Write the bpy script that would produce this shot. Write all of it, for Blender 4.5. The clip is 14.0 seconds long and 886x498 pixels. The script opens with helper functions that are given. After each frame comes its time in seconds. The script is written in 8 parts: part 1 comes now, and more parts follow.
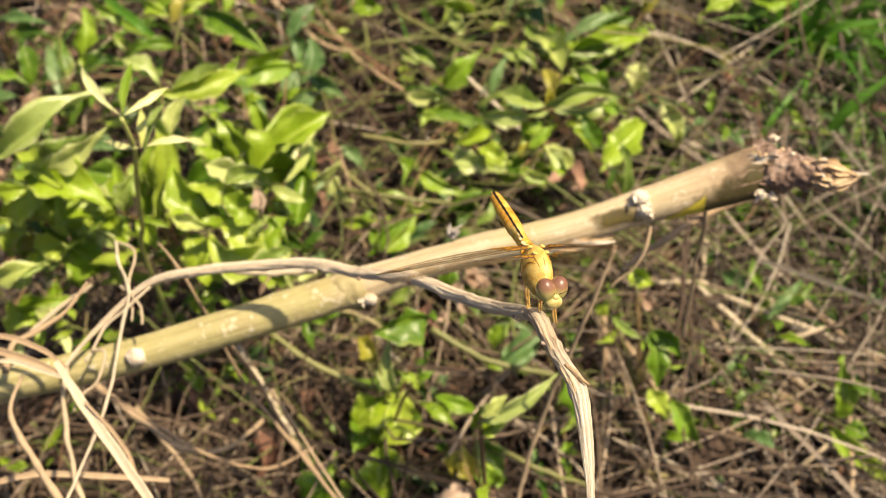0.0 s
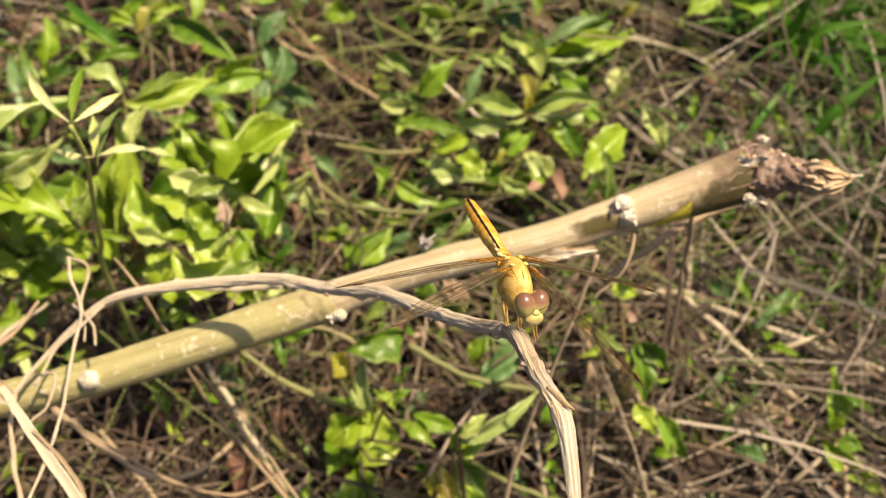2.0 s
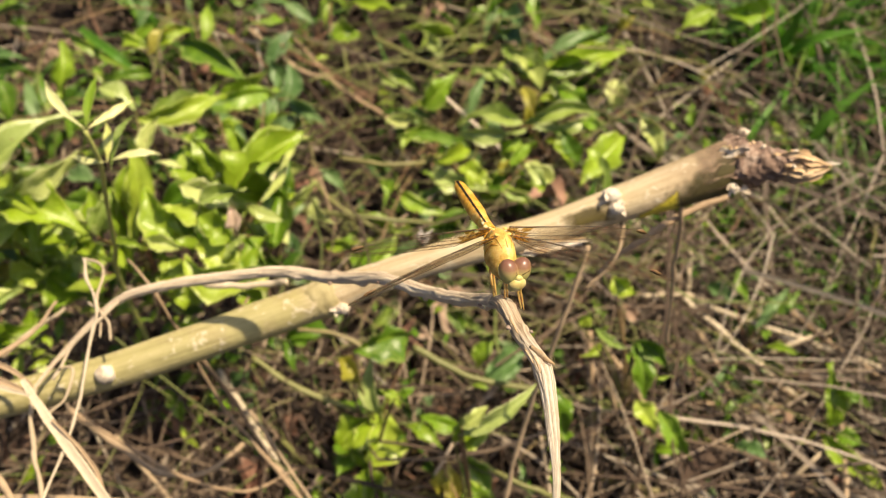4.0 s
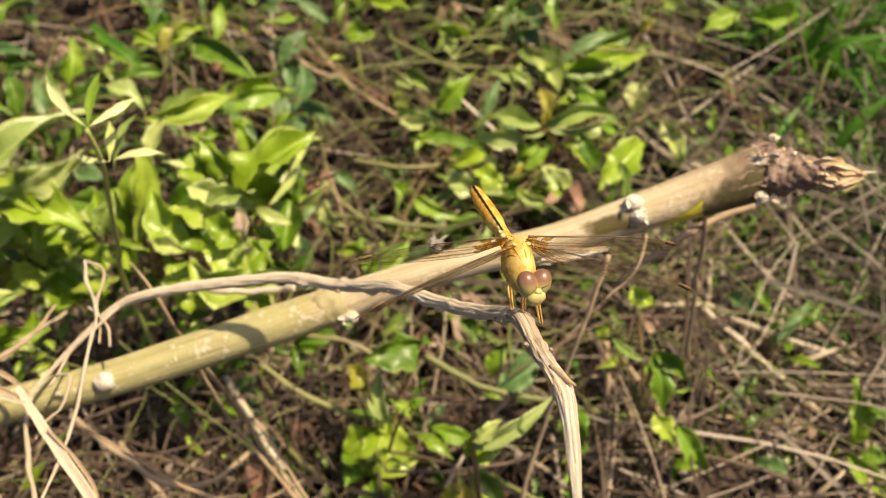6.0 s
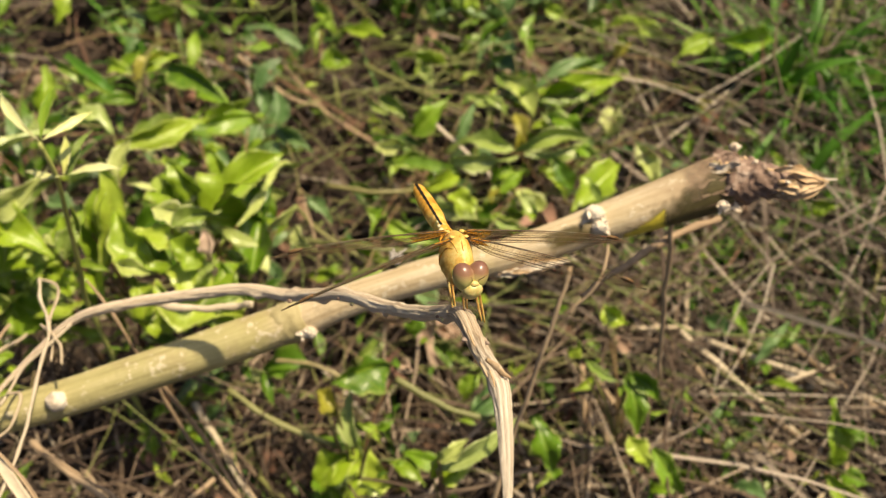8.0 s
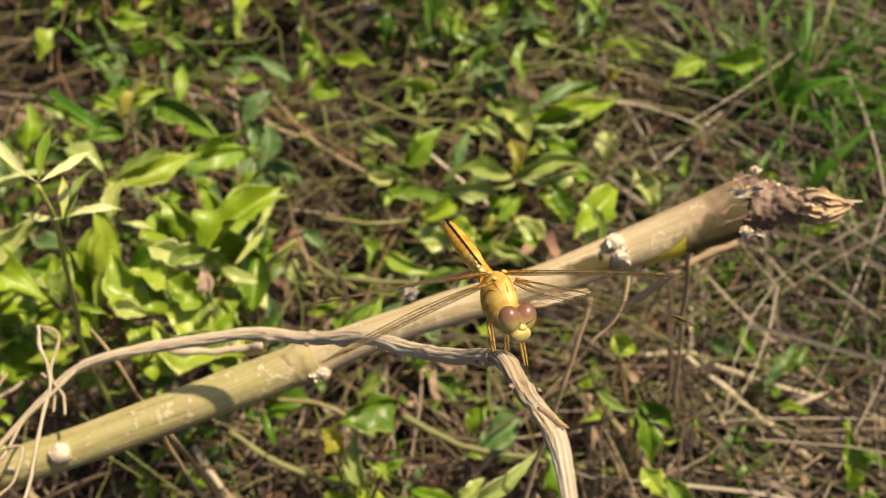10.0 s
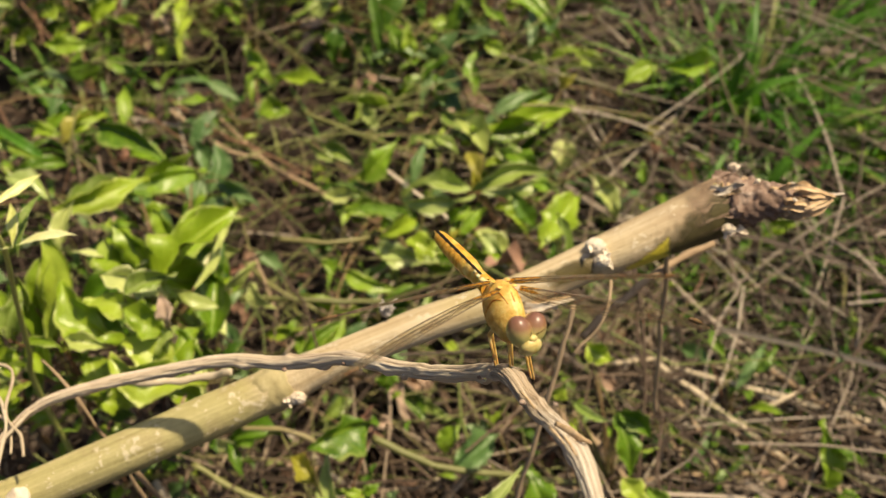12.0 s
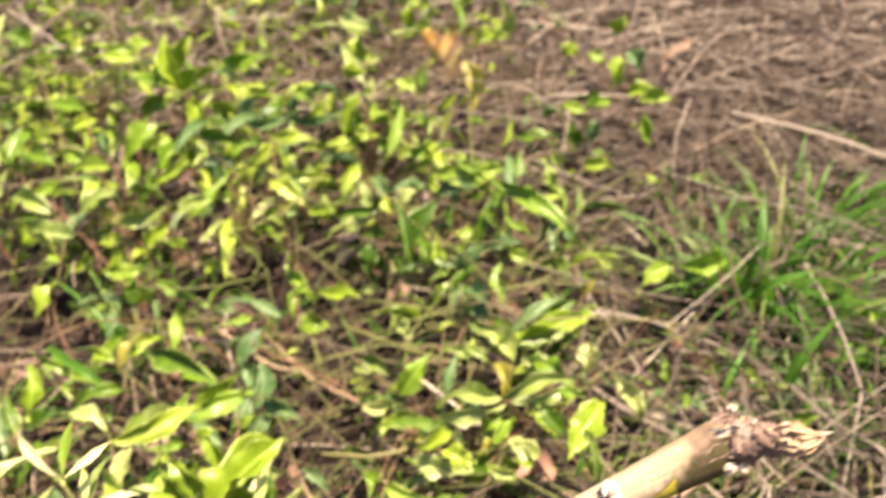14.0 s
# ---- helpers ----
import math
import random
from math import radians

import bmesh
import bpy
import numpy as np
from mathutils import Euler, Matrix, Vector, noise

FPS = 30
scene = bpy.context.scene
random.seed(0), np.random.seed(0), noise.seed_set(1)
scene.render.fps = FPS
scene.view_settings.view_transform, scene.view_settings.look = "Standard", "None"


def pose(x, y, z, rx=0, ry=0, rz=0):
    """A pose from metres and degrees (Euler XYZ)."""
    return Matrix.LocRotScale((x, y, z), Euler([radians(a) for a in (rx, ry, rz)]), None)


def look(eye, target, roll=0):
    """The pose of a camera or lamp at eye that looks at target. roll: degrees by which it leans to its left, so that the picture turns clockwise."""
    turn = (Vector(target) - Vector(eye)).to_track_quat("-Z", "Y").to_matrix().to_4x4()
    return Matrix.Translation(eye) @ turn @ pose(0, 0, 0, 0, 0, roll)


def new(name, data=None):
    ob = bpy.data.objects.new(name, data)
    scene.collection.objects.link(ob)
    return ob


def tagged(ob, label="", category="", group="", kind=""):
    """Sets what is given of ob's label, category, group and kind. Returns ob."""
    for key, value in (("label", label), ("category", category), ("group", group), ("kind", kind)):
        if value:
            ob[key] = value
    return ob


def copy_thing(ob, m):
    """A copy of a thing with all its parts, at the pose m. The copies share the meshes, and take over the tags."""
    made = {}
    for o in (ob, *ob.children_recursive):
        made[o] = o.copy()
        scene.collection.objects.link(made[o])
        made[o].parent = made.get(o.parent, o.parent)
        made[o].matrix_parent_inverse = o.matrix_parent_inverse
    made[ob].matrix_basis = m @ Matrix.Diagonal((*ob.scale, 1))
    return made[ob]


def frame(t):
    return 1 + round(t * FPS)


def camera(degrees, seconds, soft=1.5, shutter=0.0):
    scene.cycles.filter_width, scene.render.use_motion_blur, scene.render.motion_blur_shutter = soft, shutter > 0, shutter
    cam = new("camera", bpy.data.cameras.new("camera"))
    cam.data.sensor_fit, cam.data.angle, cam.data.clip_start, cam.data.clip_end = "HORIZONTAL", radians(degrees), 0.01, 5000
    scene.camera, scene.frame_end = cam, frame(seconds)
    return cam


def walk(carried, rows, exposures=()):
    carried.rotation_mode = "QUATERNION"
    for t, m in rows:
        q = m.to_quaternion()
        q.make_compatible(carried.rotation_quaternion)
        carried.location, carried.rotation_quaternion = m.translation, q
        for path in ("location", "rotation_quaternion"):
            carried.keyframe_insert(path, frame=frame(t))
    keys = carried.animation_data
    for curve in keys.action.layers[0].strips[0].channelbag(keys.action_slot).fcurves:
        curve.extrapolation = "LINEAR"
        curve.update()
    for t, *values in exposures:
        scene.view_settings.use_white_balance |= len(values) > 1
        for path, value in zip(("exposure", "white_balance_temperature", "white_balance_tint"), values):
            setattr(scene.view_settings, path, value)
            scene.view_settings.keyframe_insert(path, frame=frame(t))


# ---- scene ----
cam = camera(47.17, 14.0, 1.0, 0.5)
cam.data.dof.use_dof = True
cam.data.dof.focus_distance = 0.188
cam.data.dof.aperture_fstop = 27.0

# seconds, place, then the turn about x, y and z
PATH = [
    (0, 0.00000, 0.00000, 0.49166, 34.624, 1.789, 1.506),
    (0.5, 0.00166, 0.00057, 0.49101, 34.504, 1.968, 2.001),
    (1, 0.00490, 0.00293, 0.48712, 34.635, 2.281, 1.493),
    (1.5, 0.00579, 0.00682, 0.48128, 35.035, 2.040, 0.783),
    (2, 0.00267, 0.00986, 0.47644, 35.338, 1.468, 0.377),
    (4.5, 0.00858, -0.00851, 0.48174, 37.121, 3.011, 0.086),
    (5, 0.00823, -0.00400, 0.48056, 37.180, 3.060, 0.511),
    (5.5, 0.00805, -0.00132, 0.47599, 36.968, 3.177, 0.392),
    (6, 0.00746, 0.00223, 0.47162, 37.116, 2.877, 1.092),
    (6.5, 0.01409, 0.00478, 0.46612, 37.069, 3.223, 1.137),
    (7, 0.01489, 0.00590, 0.46538, 37.506, 3.065, 1.579),
    (7.5, 0.01548, 0.00236, 0.46339, 37.949, 2.912, 1.972),
    (8, 0.01707, -0.00088, 0.46237, 39.344, 2.861, 0.527),
    (10.5, 0.00449, 0.00770, 0.45691, 40.702, 2.709, -2.073),
    (11, 0.00428, 0.00733, 0.45642, 40.734, 2.324, -3.431),
    (11.5, 0.00162, 0.00879, 0.45093, 41.033, 2.913, -4.910),
    (12, -0.00253, 0.01324, 0.44797, 41.609, 2.227, -5.449),
    (12.5, -0.00938, 0.01302, 0.44805, 41.365, 2.212, -6.572),
    (13, -0.01820, 0.00841, 0.45656, 42.626, 3.860, -5.109),
    (13.5, -0.01522, 0.00681, 0.47426, 47.833, 5.200, -4.224),
    (14, 0.00474, 0.00808, 0.49100, 50.615, 5.601, -5.592),
]
walk(cam, [(t, pose(x, y, z, rx, ry, rz)) for t, x, y, z, rx, ry, rz in PATH], [(0.0, 0.57, 6450, 12), (2.0, 0.48, 6450, 12), (4.5, 0.46, 6450, 12), (8.0, 0.34, 6500, 10), (10.5, 0.20, 6600, 10), (12.6, 0.24, 6600, 10), (13.0, 0.43, 6600, 11), (13.4, 0.76, 6600, 14), (14.0, 1.26, 6300, 22)])

# ---- daylight: warm afternoon sun from the right, slightly hazed; blue sky ----
SUN = Vector((0.42, 0.06, 0.905)).normalized()
world = bpy.data.worlds.new("sky")
world.use_nodes = True
scene.world = world
wn, wl = world.node_tree.nodes, world.node_tree.links
sky = wn.new("ShaderNodeTexSky")
sky.sky_type, sky.sun_disc = "NISHITA", False
sky.dust_density, sky.ozone_density = 5.0, 0.4
sky.sun_elevation = math.asin(SUN.z)
sky.sun_rotation = math.atan2(SUN.x, SUN.y)
wn["Background"].inputs["Strength"].default_value = 0.062
wl.new(sky.outputs["Color"], wn["Background"].inputs["Color"])
sun = new("sun", bpy.data.lights.new("sun", "SUN"))
sun.data.energy, sun.data.angle, sun.data.color = 5.0, radians(1.5), (1.0, 0.81, 0.54)
sun.matrix_world = look(SUN * 5, (0, 0, 0))


# ---- materials ----
def material(name):
    m = bpy.data.materials.new(name)
    m.use_nodes = True
    n, l = m.node_tree.nodes, m.node_tree.links
    return m, n, l, n["Principled BSDF"]


def put(l, socket, value):
    if isinstance(value, bpy.types.NodeSocket):
        l.new(value, socket)
    else:
        socket.default_value = value


def ramp(n, l, fac, *stops):
    r = n.new("ShaderNodeValToRGB")
    e = r.color_ramp.elements
    while len(e) < len(stops):
        e.new(0.5)
    for k, (p, c) in zip(e, stops):
        k.position, k.color = p, (*c, 1) if len(c) == 3 else c
    l.new(fac, r.inputs[0])
    return r.outputs[0]


def noise_of(n, l, scale, detail=4.0, rough=0.6, vector=None, space="Object", dist=0.0):
    t = n.new("ShaderNodeTexNoise")
    t.inputs["Scale"].default_value, t.inputs["Detail"].default_value = scale, detail
    t.inputs["Roughness"].default_value, t.inputs["Distortion"].default_value = rough, dist
    if vector is None:
        vector = n.new("ShaderNodeTexCoord").outputs[space]
    l.new(vector, t.inputs["Vector"])
    return t.outputs["Fac"]


def mix(n, l, fac, a, b, how="MIX"):
    m = n.new("ShaderNodeMix")
    m.data_type, m.blend_type = "RGBA", how
    put(l, m.inputs[0], fac)
    put(l, m.inputs[6], (*a, 1) if isinstance(a, tuple) else a)
    put(l, m.inputs[7], (*b, 1) if isinstance(b, tuple) else b)
    return m.outputs[2]


def calc(n, l, how, a, b=0.0):
    m = n.new("ShaderNodeMath")
    m.operation = how
    put(l, m.inputs[0], a)
    put(l, m.inputs[1], b)
    return m.outputs[0]


def bump(n, l, p, height, strength, distance):
    b = n.new("ShaderNodeBump")
    b.inputs["Strength"].default_value, b.inputs["Distance"].default_value = strength, distance
    l.new(height, b.inputs["Height"])
    l.new(b.outputs[0], p.inputs["Normal"])


def stretched(n, l, x, y, z, space="Object"):
    m = n.new("ShaderNodeMapping")
    m.inputs["Scale"].default_value = (x, y, z)
    l.new(n.new("ShaderNodeTexCoord").outputs[space], m.inputs[0])
    return m.outputs[0]


def leaf_material(name, dark, mid, light, margin, glow=0.4, gloss=0.38, tint=(0.75, 0.95, 0.15)):
    m, n, l, p = material(name)
    uv = n.new("ShaderNodeUVMap")
    s = n.new("ShaderNodeSeparateXYZ")
    l.new(uv.outputs[0], s.inputs[0])
    u = calc(n, l, "ABSOLUTE", calc(n, l, "SUBTRACT", s.outputs[0], 0.5))
    rnd = n.new("ShaderNodeObjectInfo").outputs["Random"]
    blotch = noise_of(n, l, 130, 4, 0.65)
    base = ramp(n, l, calc(n, l, "ADD", calc(n, l, "MULTIPLY", rnd, 0.62), calc(n, l, "MULTIPLY", blotch, 0.45)), (0.15, dark), (0.5, mid), (0.9, light))
    rib = calc(n, l, "LESS_THAN", u, 0.022)
    vein = calc(n, l, "SINE", calc(n, l, "MULTIPLY", calc(n, l, "SUBTRACT", s.outputs[1], calc(n, l, "MULTIPLY", u, 0.55)), 60.0))
    vein = calc(n, l, "MULTIPLY", calc(n, l, "GREATER_THAN", vein, 0.9), 0.3)
    c = mix(n, l, calc(n, l, "MAXIMUM", calc(n, l, "MULTIPLY", rib, 0.6), vein), base, light)
    rim = calc(n, l, "ADD", u, calc(n, l, "MULTIPLY", calc(n, l, "SUBTRACT", noise_of(n, l, 200, 4, 0.7), 0.5), 0.55))
    edge = n.new("ShaderNodeMapRange")
    edge.inputs[1].default_value, edge.inputs[2].default_value = 0.42, 0.52
    l.new(rim, edge.inputs[0])
    c = mix(n, l, calc(n, l, "MULTIPLY", edge.outputs[0], 0.6), c, margin)
    worn = ramp(n, l, noise_of(n, l, 75, 4, 0.6), (0.60, (0, 0, 0)), (0.72, (0.3, 0.3, 0.3)))
    c = mix(n, l, worn, c, margin)
    spots = calc(n, l, "GREATER_THAN", noise_of(n, l, 420, 2, 0.5), 0.72)
    c = mix(n, l, calc(n, l, "MULTIPLY", spots, 0.45), c, (0.22, 0.13, 0.05))
    l.new(c, p.inputs["Base Color"])
    l.new(ramp(n, l, blotch, (0.3, (gloss - 0.10,) * 3), (0.7, (gloss + 0.12,) * 3)), p.inputs["Roughness"])
    p.inputs["Specular IOR Level"].default_value = 0.75
    bump(n, l, p, calc(n, l, "ADD", calc(n, l, "MULTIPLY", vein, 2.0), blotch), 0.6, 0.0012)
    t = n.new("ShaderNodeBsdfTranslucent")
    l.new(mix(n, l, 0.75, c, tint, "MULTIPLY"), t.inputs[0])
    t2 = n.new("ShaderNodeMixShader")
    t2.inputs[0].default_value = glow
    l.new(p.outputs[0], t2.inputs[1])
    l.new(t.outputs[0], t2.inputs[2])
    l.new(t2.outputs[0], n["Material Output"].inputs[0])
    return m


LEAF = [
    leaf_material("leaf_green", (0.08, 0.18, 0.008), (0.20, 0.37, 0.014), (0.36, 0.50, 0.04), (0.50, 0.56, 0.18), 0.33),
    leaf_material("leaf_pale", (0.17, 0.28, 0.03), (0.32, 0.43, 0.08), (0.48, 0.58, 0.20), (0.68, 0.70, 0.40), 0.28),
    leaf_material("leaf_bluish", (0.06, 0.15, 0.035), (0.14, 0.27, 0.075), (0.25, 0.38, 0.15), (0.40, 0.50, 0.26), 0.35),
    leaf_material("leaf_deep", (0.055, 0.14, 0.008), (0.11, 0.24, 0.012), (0.19, 0.33, 0.025), (0.42, 0.50, 0.12), 0.4),
    leaf_material("leaf_yellow", (0.32, 0.33, 0.03), (0.45, 0.43, 0.05), (0.56, 0.52, 0.12), (0.42, 0.28, 0.08)),
    leaf_material("leaf_dry", (0.22, 0.13, 0.08), (0.42, 0.28, 0.19), (0.62, 0.48, 0.37), (0.66, 0.55, 0.44), 0.25, 0.8),
    leaf_material("leaf_bright", (0.17, 0.31, 0.012), (0.33, 0.48, 0.02), (0.48, 0.60, 0.07), (0.66, 0.70, 0.26), 0.34),
    leaf_material("leaf_silvery", (0.38, 0.48, 0.10), (0.52, 0.60, 0.18), (0.64, 0.70, 0.30), (0.76, 0.78, 0.46), 0.25, 0.36, (1.0, 1.0, 0.5)),
    leaf_material("leaf_seedling", (0.58, 0.64, 0.12), (0.74, 0.77, 0.26), (0.84, 0.86, 0.44), (0.88, 0.88, 0.58), 0.15, 0.4, (1.0, 1.0, 0.5)),
]


def straw_material(name, *stops, island=True, rough=0.75):
    m, n, l, p = material(name)
    rnd = n.new("ShaderNodeNewGeometry").outputs["Random Per Island"] if island else n.new("ShaderNodeObjectInfo").outputs["Random"]
    c = ramp(n, l, rnd, *stops)
    grain = noise_of(n, l, 300, 4, 0.7)
    c = mix(n, l, calc(n, l, "MULTIPLY", grain, 0.6), c, (0.10, 0.065, 0.04))
    l.new(c, p.inputs["Base Color"])
    p.inputs["Roughness"].default_value = rough
    bump(n, l, p, grain, 0.5, 0.0004)
    return m


STRAW = straw_material("dry_straw", (0.0, (0.030, 0.020, 0.015)), (0.5, (0.088, 0.058, 0.040)), (0.8, (0.27, 0.20, 0.135)), (1.0, (0.62, 0.51, 0.38)))
STRAW_LIGHT = straw_material("bleached_grass", (0.0, (0.04, 0.031, 0.025)), (0.5, (0.135, 0.108, 0.085)), (0.82, (0.40, 0.34, 0.27)), (1.0, (0.74, 0.66, 0.54)))
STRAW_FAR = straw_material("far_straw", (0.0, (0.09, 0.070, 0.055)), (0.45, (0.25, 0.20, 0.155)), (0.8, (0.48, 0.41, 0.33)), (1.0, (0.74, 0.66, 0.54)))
STRAW_DARK = straw_material("old_straw", (0.0, (0.020, 0.014, 0.011)), (0.5, (0.052, 0.036, 0.026)), (1.0, (0.15, 0.11, 0.08)))
STRAW_PALE = straw_material("pale_straw", (0.0, (0.56, 0.46, 0.31)), (1.0, (0.74, 0.65, 0.48)), island=False)
STRAW_TAN = straw_material("tan_straw", (0.0, (0.42, 0.30, 0.18)), (1.0, (0.55, 0.42, 0.27)), island=False)
RUNNER = straw_material("runner_stem", (0.0, (0.16, 0.19, 0.05)), (0.6, (0.25, 0.27, 0.08)), (1.0, (0.33, 0.29, 0.13)), island=False, rough=0.5)
RUST = leaf_material("leaf_rust", (0.14, 0.06, 0.035), (0.27, 0.13, 0.08), (0.42, 0.25, 0.17), (0.50, 0.34, 0.25), 0.2, 0.8)
SEEDLING_STEM = straw_material("seedling_stem", (0.0, (0.50, 0.58, 0.14)), (1.0, (0.56, 0.62, 0.18)), island=False, rough=0.5)
STEM_SINGLE = straw_material("single_stem", (0.0, (0.16, 0.24, 0.04)), (0.6, (0.26, 0.30, 0.08)), (1.0, (0.33, 0.28, 0.13)), island=False, rough=0.55)
STEM_BROWN = straw_material("weed_stem", (0.0, (0.22, 0.25, 0.06)), (0.5, (0.26, 0.20, 0.08)), (1.0, (0.30, 0.15, 0.09)), island=False, rough=0.55)
STEM_GREEN = straw_material("green_stem", (0.0, (0.16, 0.24, 0.04)), (0.6, (0.26, 0.30, 0.08)), (1.0, (0.33, 0.28, 0.13)), rough=0.55)
STEM_RED = straw_material("reddish_stem", (0.0, (0.20, 0.09, 0.06)), (0.5, (0.33, 0.18, 0.11)), (1.0, (0.40, 0.28, 0.17)), rough=0.6)
LITTER = straw_material("leaf_litter", (0.0, (0.034, 0.021, 0.016)), (0.55, (0.075, 0.046, 0.033)), (0.85, (0.17, 0.095, 0.062)), (1.0, (0.34, 0.21, 0.14)), rough=0.85)


def grass_material():
    m, n, l, p = material("grass_blade")
    c = ramp(n, l, n.new("ShaderNodeNewGeometry").outputs["Random Per Island"], (0.0, (0.06, 0.19, 0.012)), (0.6, (0.12, 0.31, 0.02)), (0.9, (0.22, 0.38, 0.05)), (1.0, (0.38, 0.34, 0.14)))
    l.new(mix(n, l, calc(n, l, "MULTIPLY", noise_of(n, l, 200), 0.4), c, (0.05, 0.12, 0.02)), p.inputs["Base Color"])
    p.inputs["Roughness"].default_value = 0.45
    t, s = n.new("ShaderNodeBsdfTranslucent"), n.new("ShaderNodeMixShader")
    l.new(c, t.inputs[0])
    s.inputs[0].default_value = 0.35
    l.new(p.outputs[0], s.inputs[1])
    l.new(t.outputs[0], s.inputs[2])
    l.new(s.outputs[0], n["Material Output"].inputs[0])
    return m


GRASS = grass_material()


def soil_material():
    m, n, l, p = material("soil")
    a, b = noise_of(n, l, 9, 6, 0.65), noise_of(n, l, 90, 6, 0.7)
    c = ramp(n, l, a, (0.3, (0.020, 0.014, 0.011)), (0.55, (0.042, 0.029, 0.022)), (0.8, (0.085, 0.062, 0.048)))
    c = mix(n, l, 0.7, c, ramp(n, l, b, (0.3, (0.25, 0.22, 0.20)), (0.7, (1.0, 0.95, 0.9))), "MULTIPLY")
    l.new(c, p.inputs["Base Color"])
    p.inputs["Roughness"].default_value = 0.95
    bump(n, l, p, calc(n, l, "ADD", a, b), 0.9, 0.004)
    return m


SOIL = soil_material()


def stalk_material():
    """Dead skin: olive below the first joint, pale tan above it, brownish towards the broken end; streaks, specks and scuffs."""
    m, n, l, p = material("stalk_skin")
    uv = n.new("ShaderNodeUVMap").outputs[0]
    s = n.new("ShaderNodeSeparateXYZ")
    l.new(uv, s.inputs[0])
    mp = n.new("ShaderNodeMapping")
    mp.inputs["Scale"].default_value = (9, 0.7, 1)
    l.new(uv, mp.inputs[0])
    long = noise_of(n, l, 1, 6, 0.68, mp.outputs[0])
    blot, wide = noise_of(n, l, 60, 5, 0.65), noise_of(n, l, 16, 3, 0.55)
    fine, speck = noise_of(n, l, 550, 3, 0.6), noise_of(n, l, 240, 5, 0.7)
    reach = calc(n, l, "ADD", s.outputs[1], calc(n, l, "MULTIPLY", calc(n, l, "SUBTRACT", blot, 0.5), 0.22))
    k = n.new("ShaderNodeMapRange")
    k.inputs[1].default_value, k.inputs[2].default_value = 0.0, 16.0
    l.new(reach, k.inputs[0])
    lower = ramp(n, l, long, (0.3, (0.30, 0.27, 0.11)), (0.5, (0.42, 0.38, 0.17)), (0.72, (0.55, 0.49, 0.27)))
    upper = ramp(n, l, long, (0.3, (0.40, 0.30, 0.17)), (0.5, (0.55, 0.45, 0.28)), (0.72, (0.68, 0.59, 0.42)))
    c = mix(n, l, ramp(n, l, k.outputs[0], (JOINT - 0.006, (0, 0, 0)), (JOINT + 0.004, (1, 1, 1))), lower, upper)
    c = mix(n, l, ramp(n, l, wide, (0.48, (0, 0, 0)), (0.64, (0.55, 0.55, 0.55))), c, (0.40, 0.35, 0.11))
    c = mix(n, l, calc(n, l, "MULTIPLY", ramp(n, l, blot, (0.52, (0, 0, 0)), (0.68, (1, 1, 1))), 0.45), c, (0.27, 0.19, 0.11))
    c = mix(n, l, ramp(n, l, k.outputs[0], (TOP_END - 0.032, (0, 0, 0)), (TOP_END, (0.75, 0.75, 0.75))), c, (0.27, 0.18, 0.11))
    c = mix(n, l, calc(n, l, "MULTIPLY", calc(n, l, "GREATER_THAN", speck, 0.60), 0.55), c, (0.72, 0.66, 0.50))
    c = mix(n, l, calc(n, l, "MULTIPLY", calc(n, l, "GREATER_THAN", fine, 0.68), 0.4), c, (0.20, 0.14, 0.07))
    l.new(c, p.inputs["Base Color"])
    l.new(ramp(n, l, blot, (0.3, (0.48, 0.48, 0.48)), (0.7, (0.75, 0.75, 0.75))), p.inputs["Roughness"])
    bump(n, l, p, calc(n, l, "ADD", calc(n, l, "ADD", long, speck), calc(n, l, "MULTIPLY", fine, 0.5)), 0.6, 0.0007)
    return m


def bark_material(name, dark, mid, light, along=(60, 60, 60), rough=0.8, depth=0.0008, strength=0.8):
    m, n, l, p = material(name)
    a = noise_of(n, l, 1, 6, 0.65, stretched(n, l, *along))
    b = noise_of(n, l, 120, 4, 0.65)
    c = ramp(n, l, a, (0.3, dark), (0.52, mid), (0.75, light))
    l.new(mix(n, l, calc(n, l, "MULTIPLY", b, 0.35), c, dark), p.inputs["Base Color"])
    p.inputs["Roughness"].default_value = rough
    bump(n, l, p, calc(n, l, "ADD", a, b), strength, depth)
    return m


def ridged_material(name, dark, mid, light, lines, rough=0.75, strength=0.5, groove=0.5):
    """Skin with long lines running along a stem."""
    m, n, l, p = material(name)
    mp = n.new("ShaderNodeMapping")
    mp.inputs["Scale"].default_value = (lines, 0.5, 1)
    l.new(n.new("ShaderNodeUVMap").outputs[0], mp.inputs[0])
    a = noise_of(n, l, 1, 6, 0.72, mp.outputs[0])
    b, c2 = noise_of(n, l, 150, 4, 0.65), noise_of(n, l, 30, 3, 0.6)
    c = ramp(n, l, a, (0.38, dark), (0.48, mid), (0.60, light))
    c = mix(n, l, calc(n, l, "MULTIPLY", b, 0.35), c, mid)
    c = mix(n, l, calc(n, l, "MULTIPLY", ramp(n, l, c2, (0.5, (0, 0, 0)), (0.7, (1, 1, 1))), groove), c, dark)
    l.new(c, p.inputs["Base Color"])
    p.inputs["Roughness"].default_value = rough
    bump(n, l, p, calc(n, l, "ADD", a, calc(n, l, "MULTIPLY", b, 0.4)), strength, 0.0005)
    return m


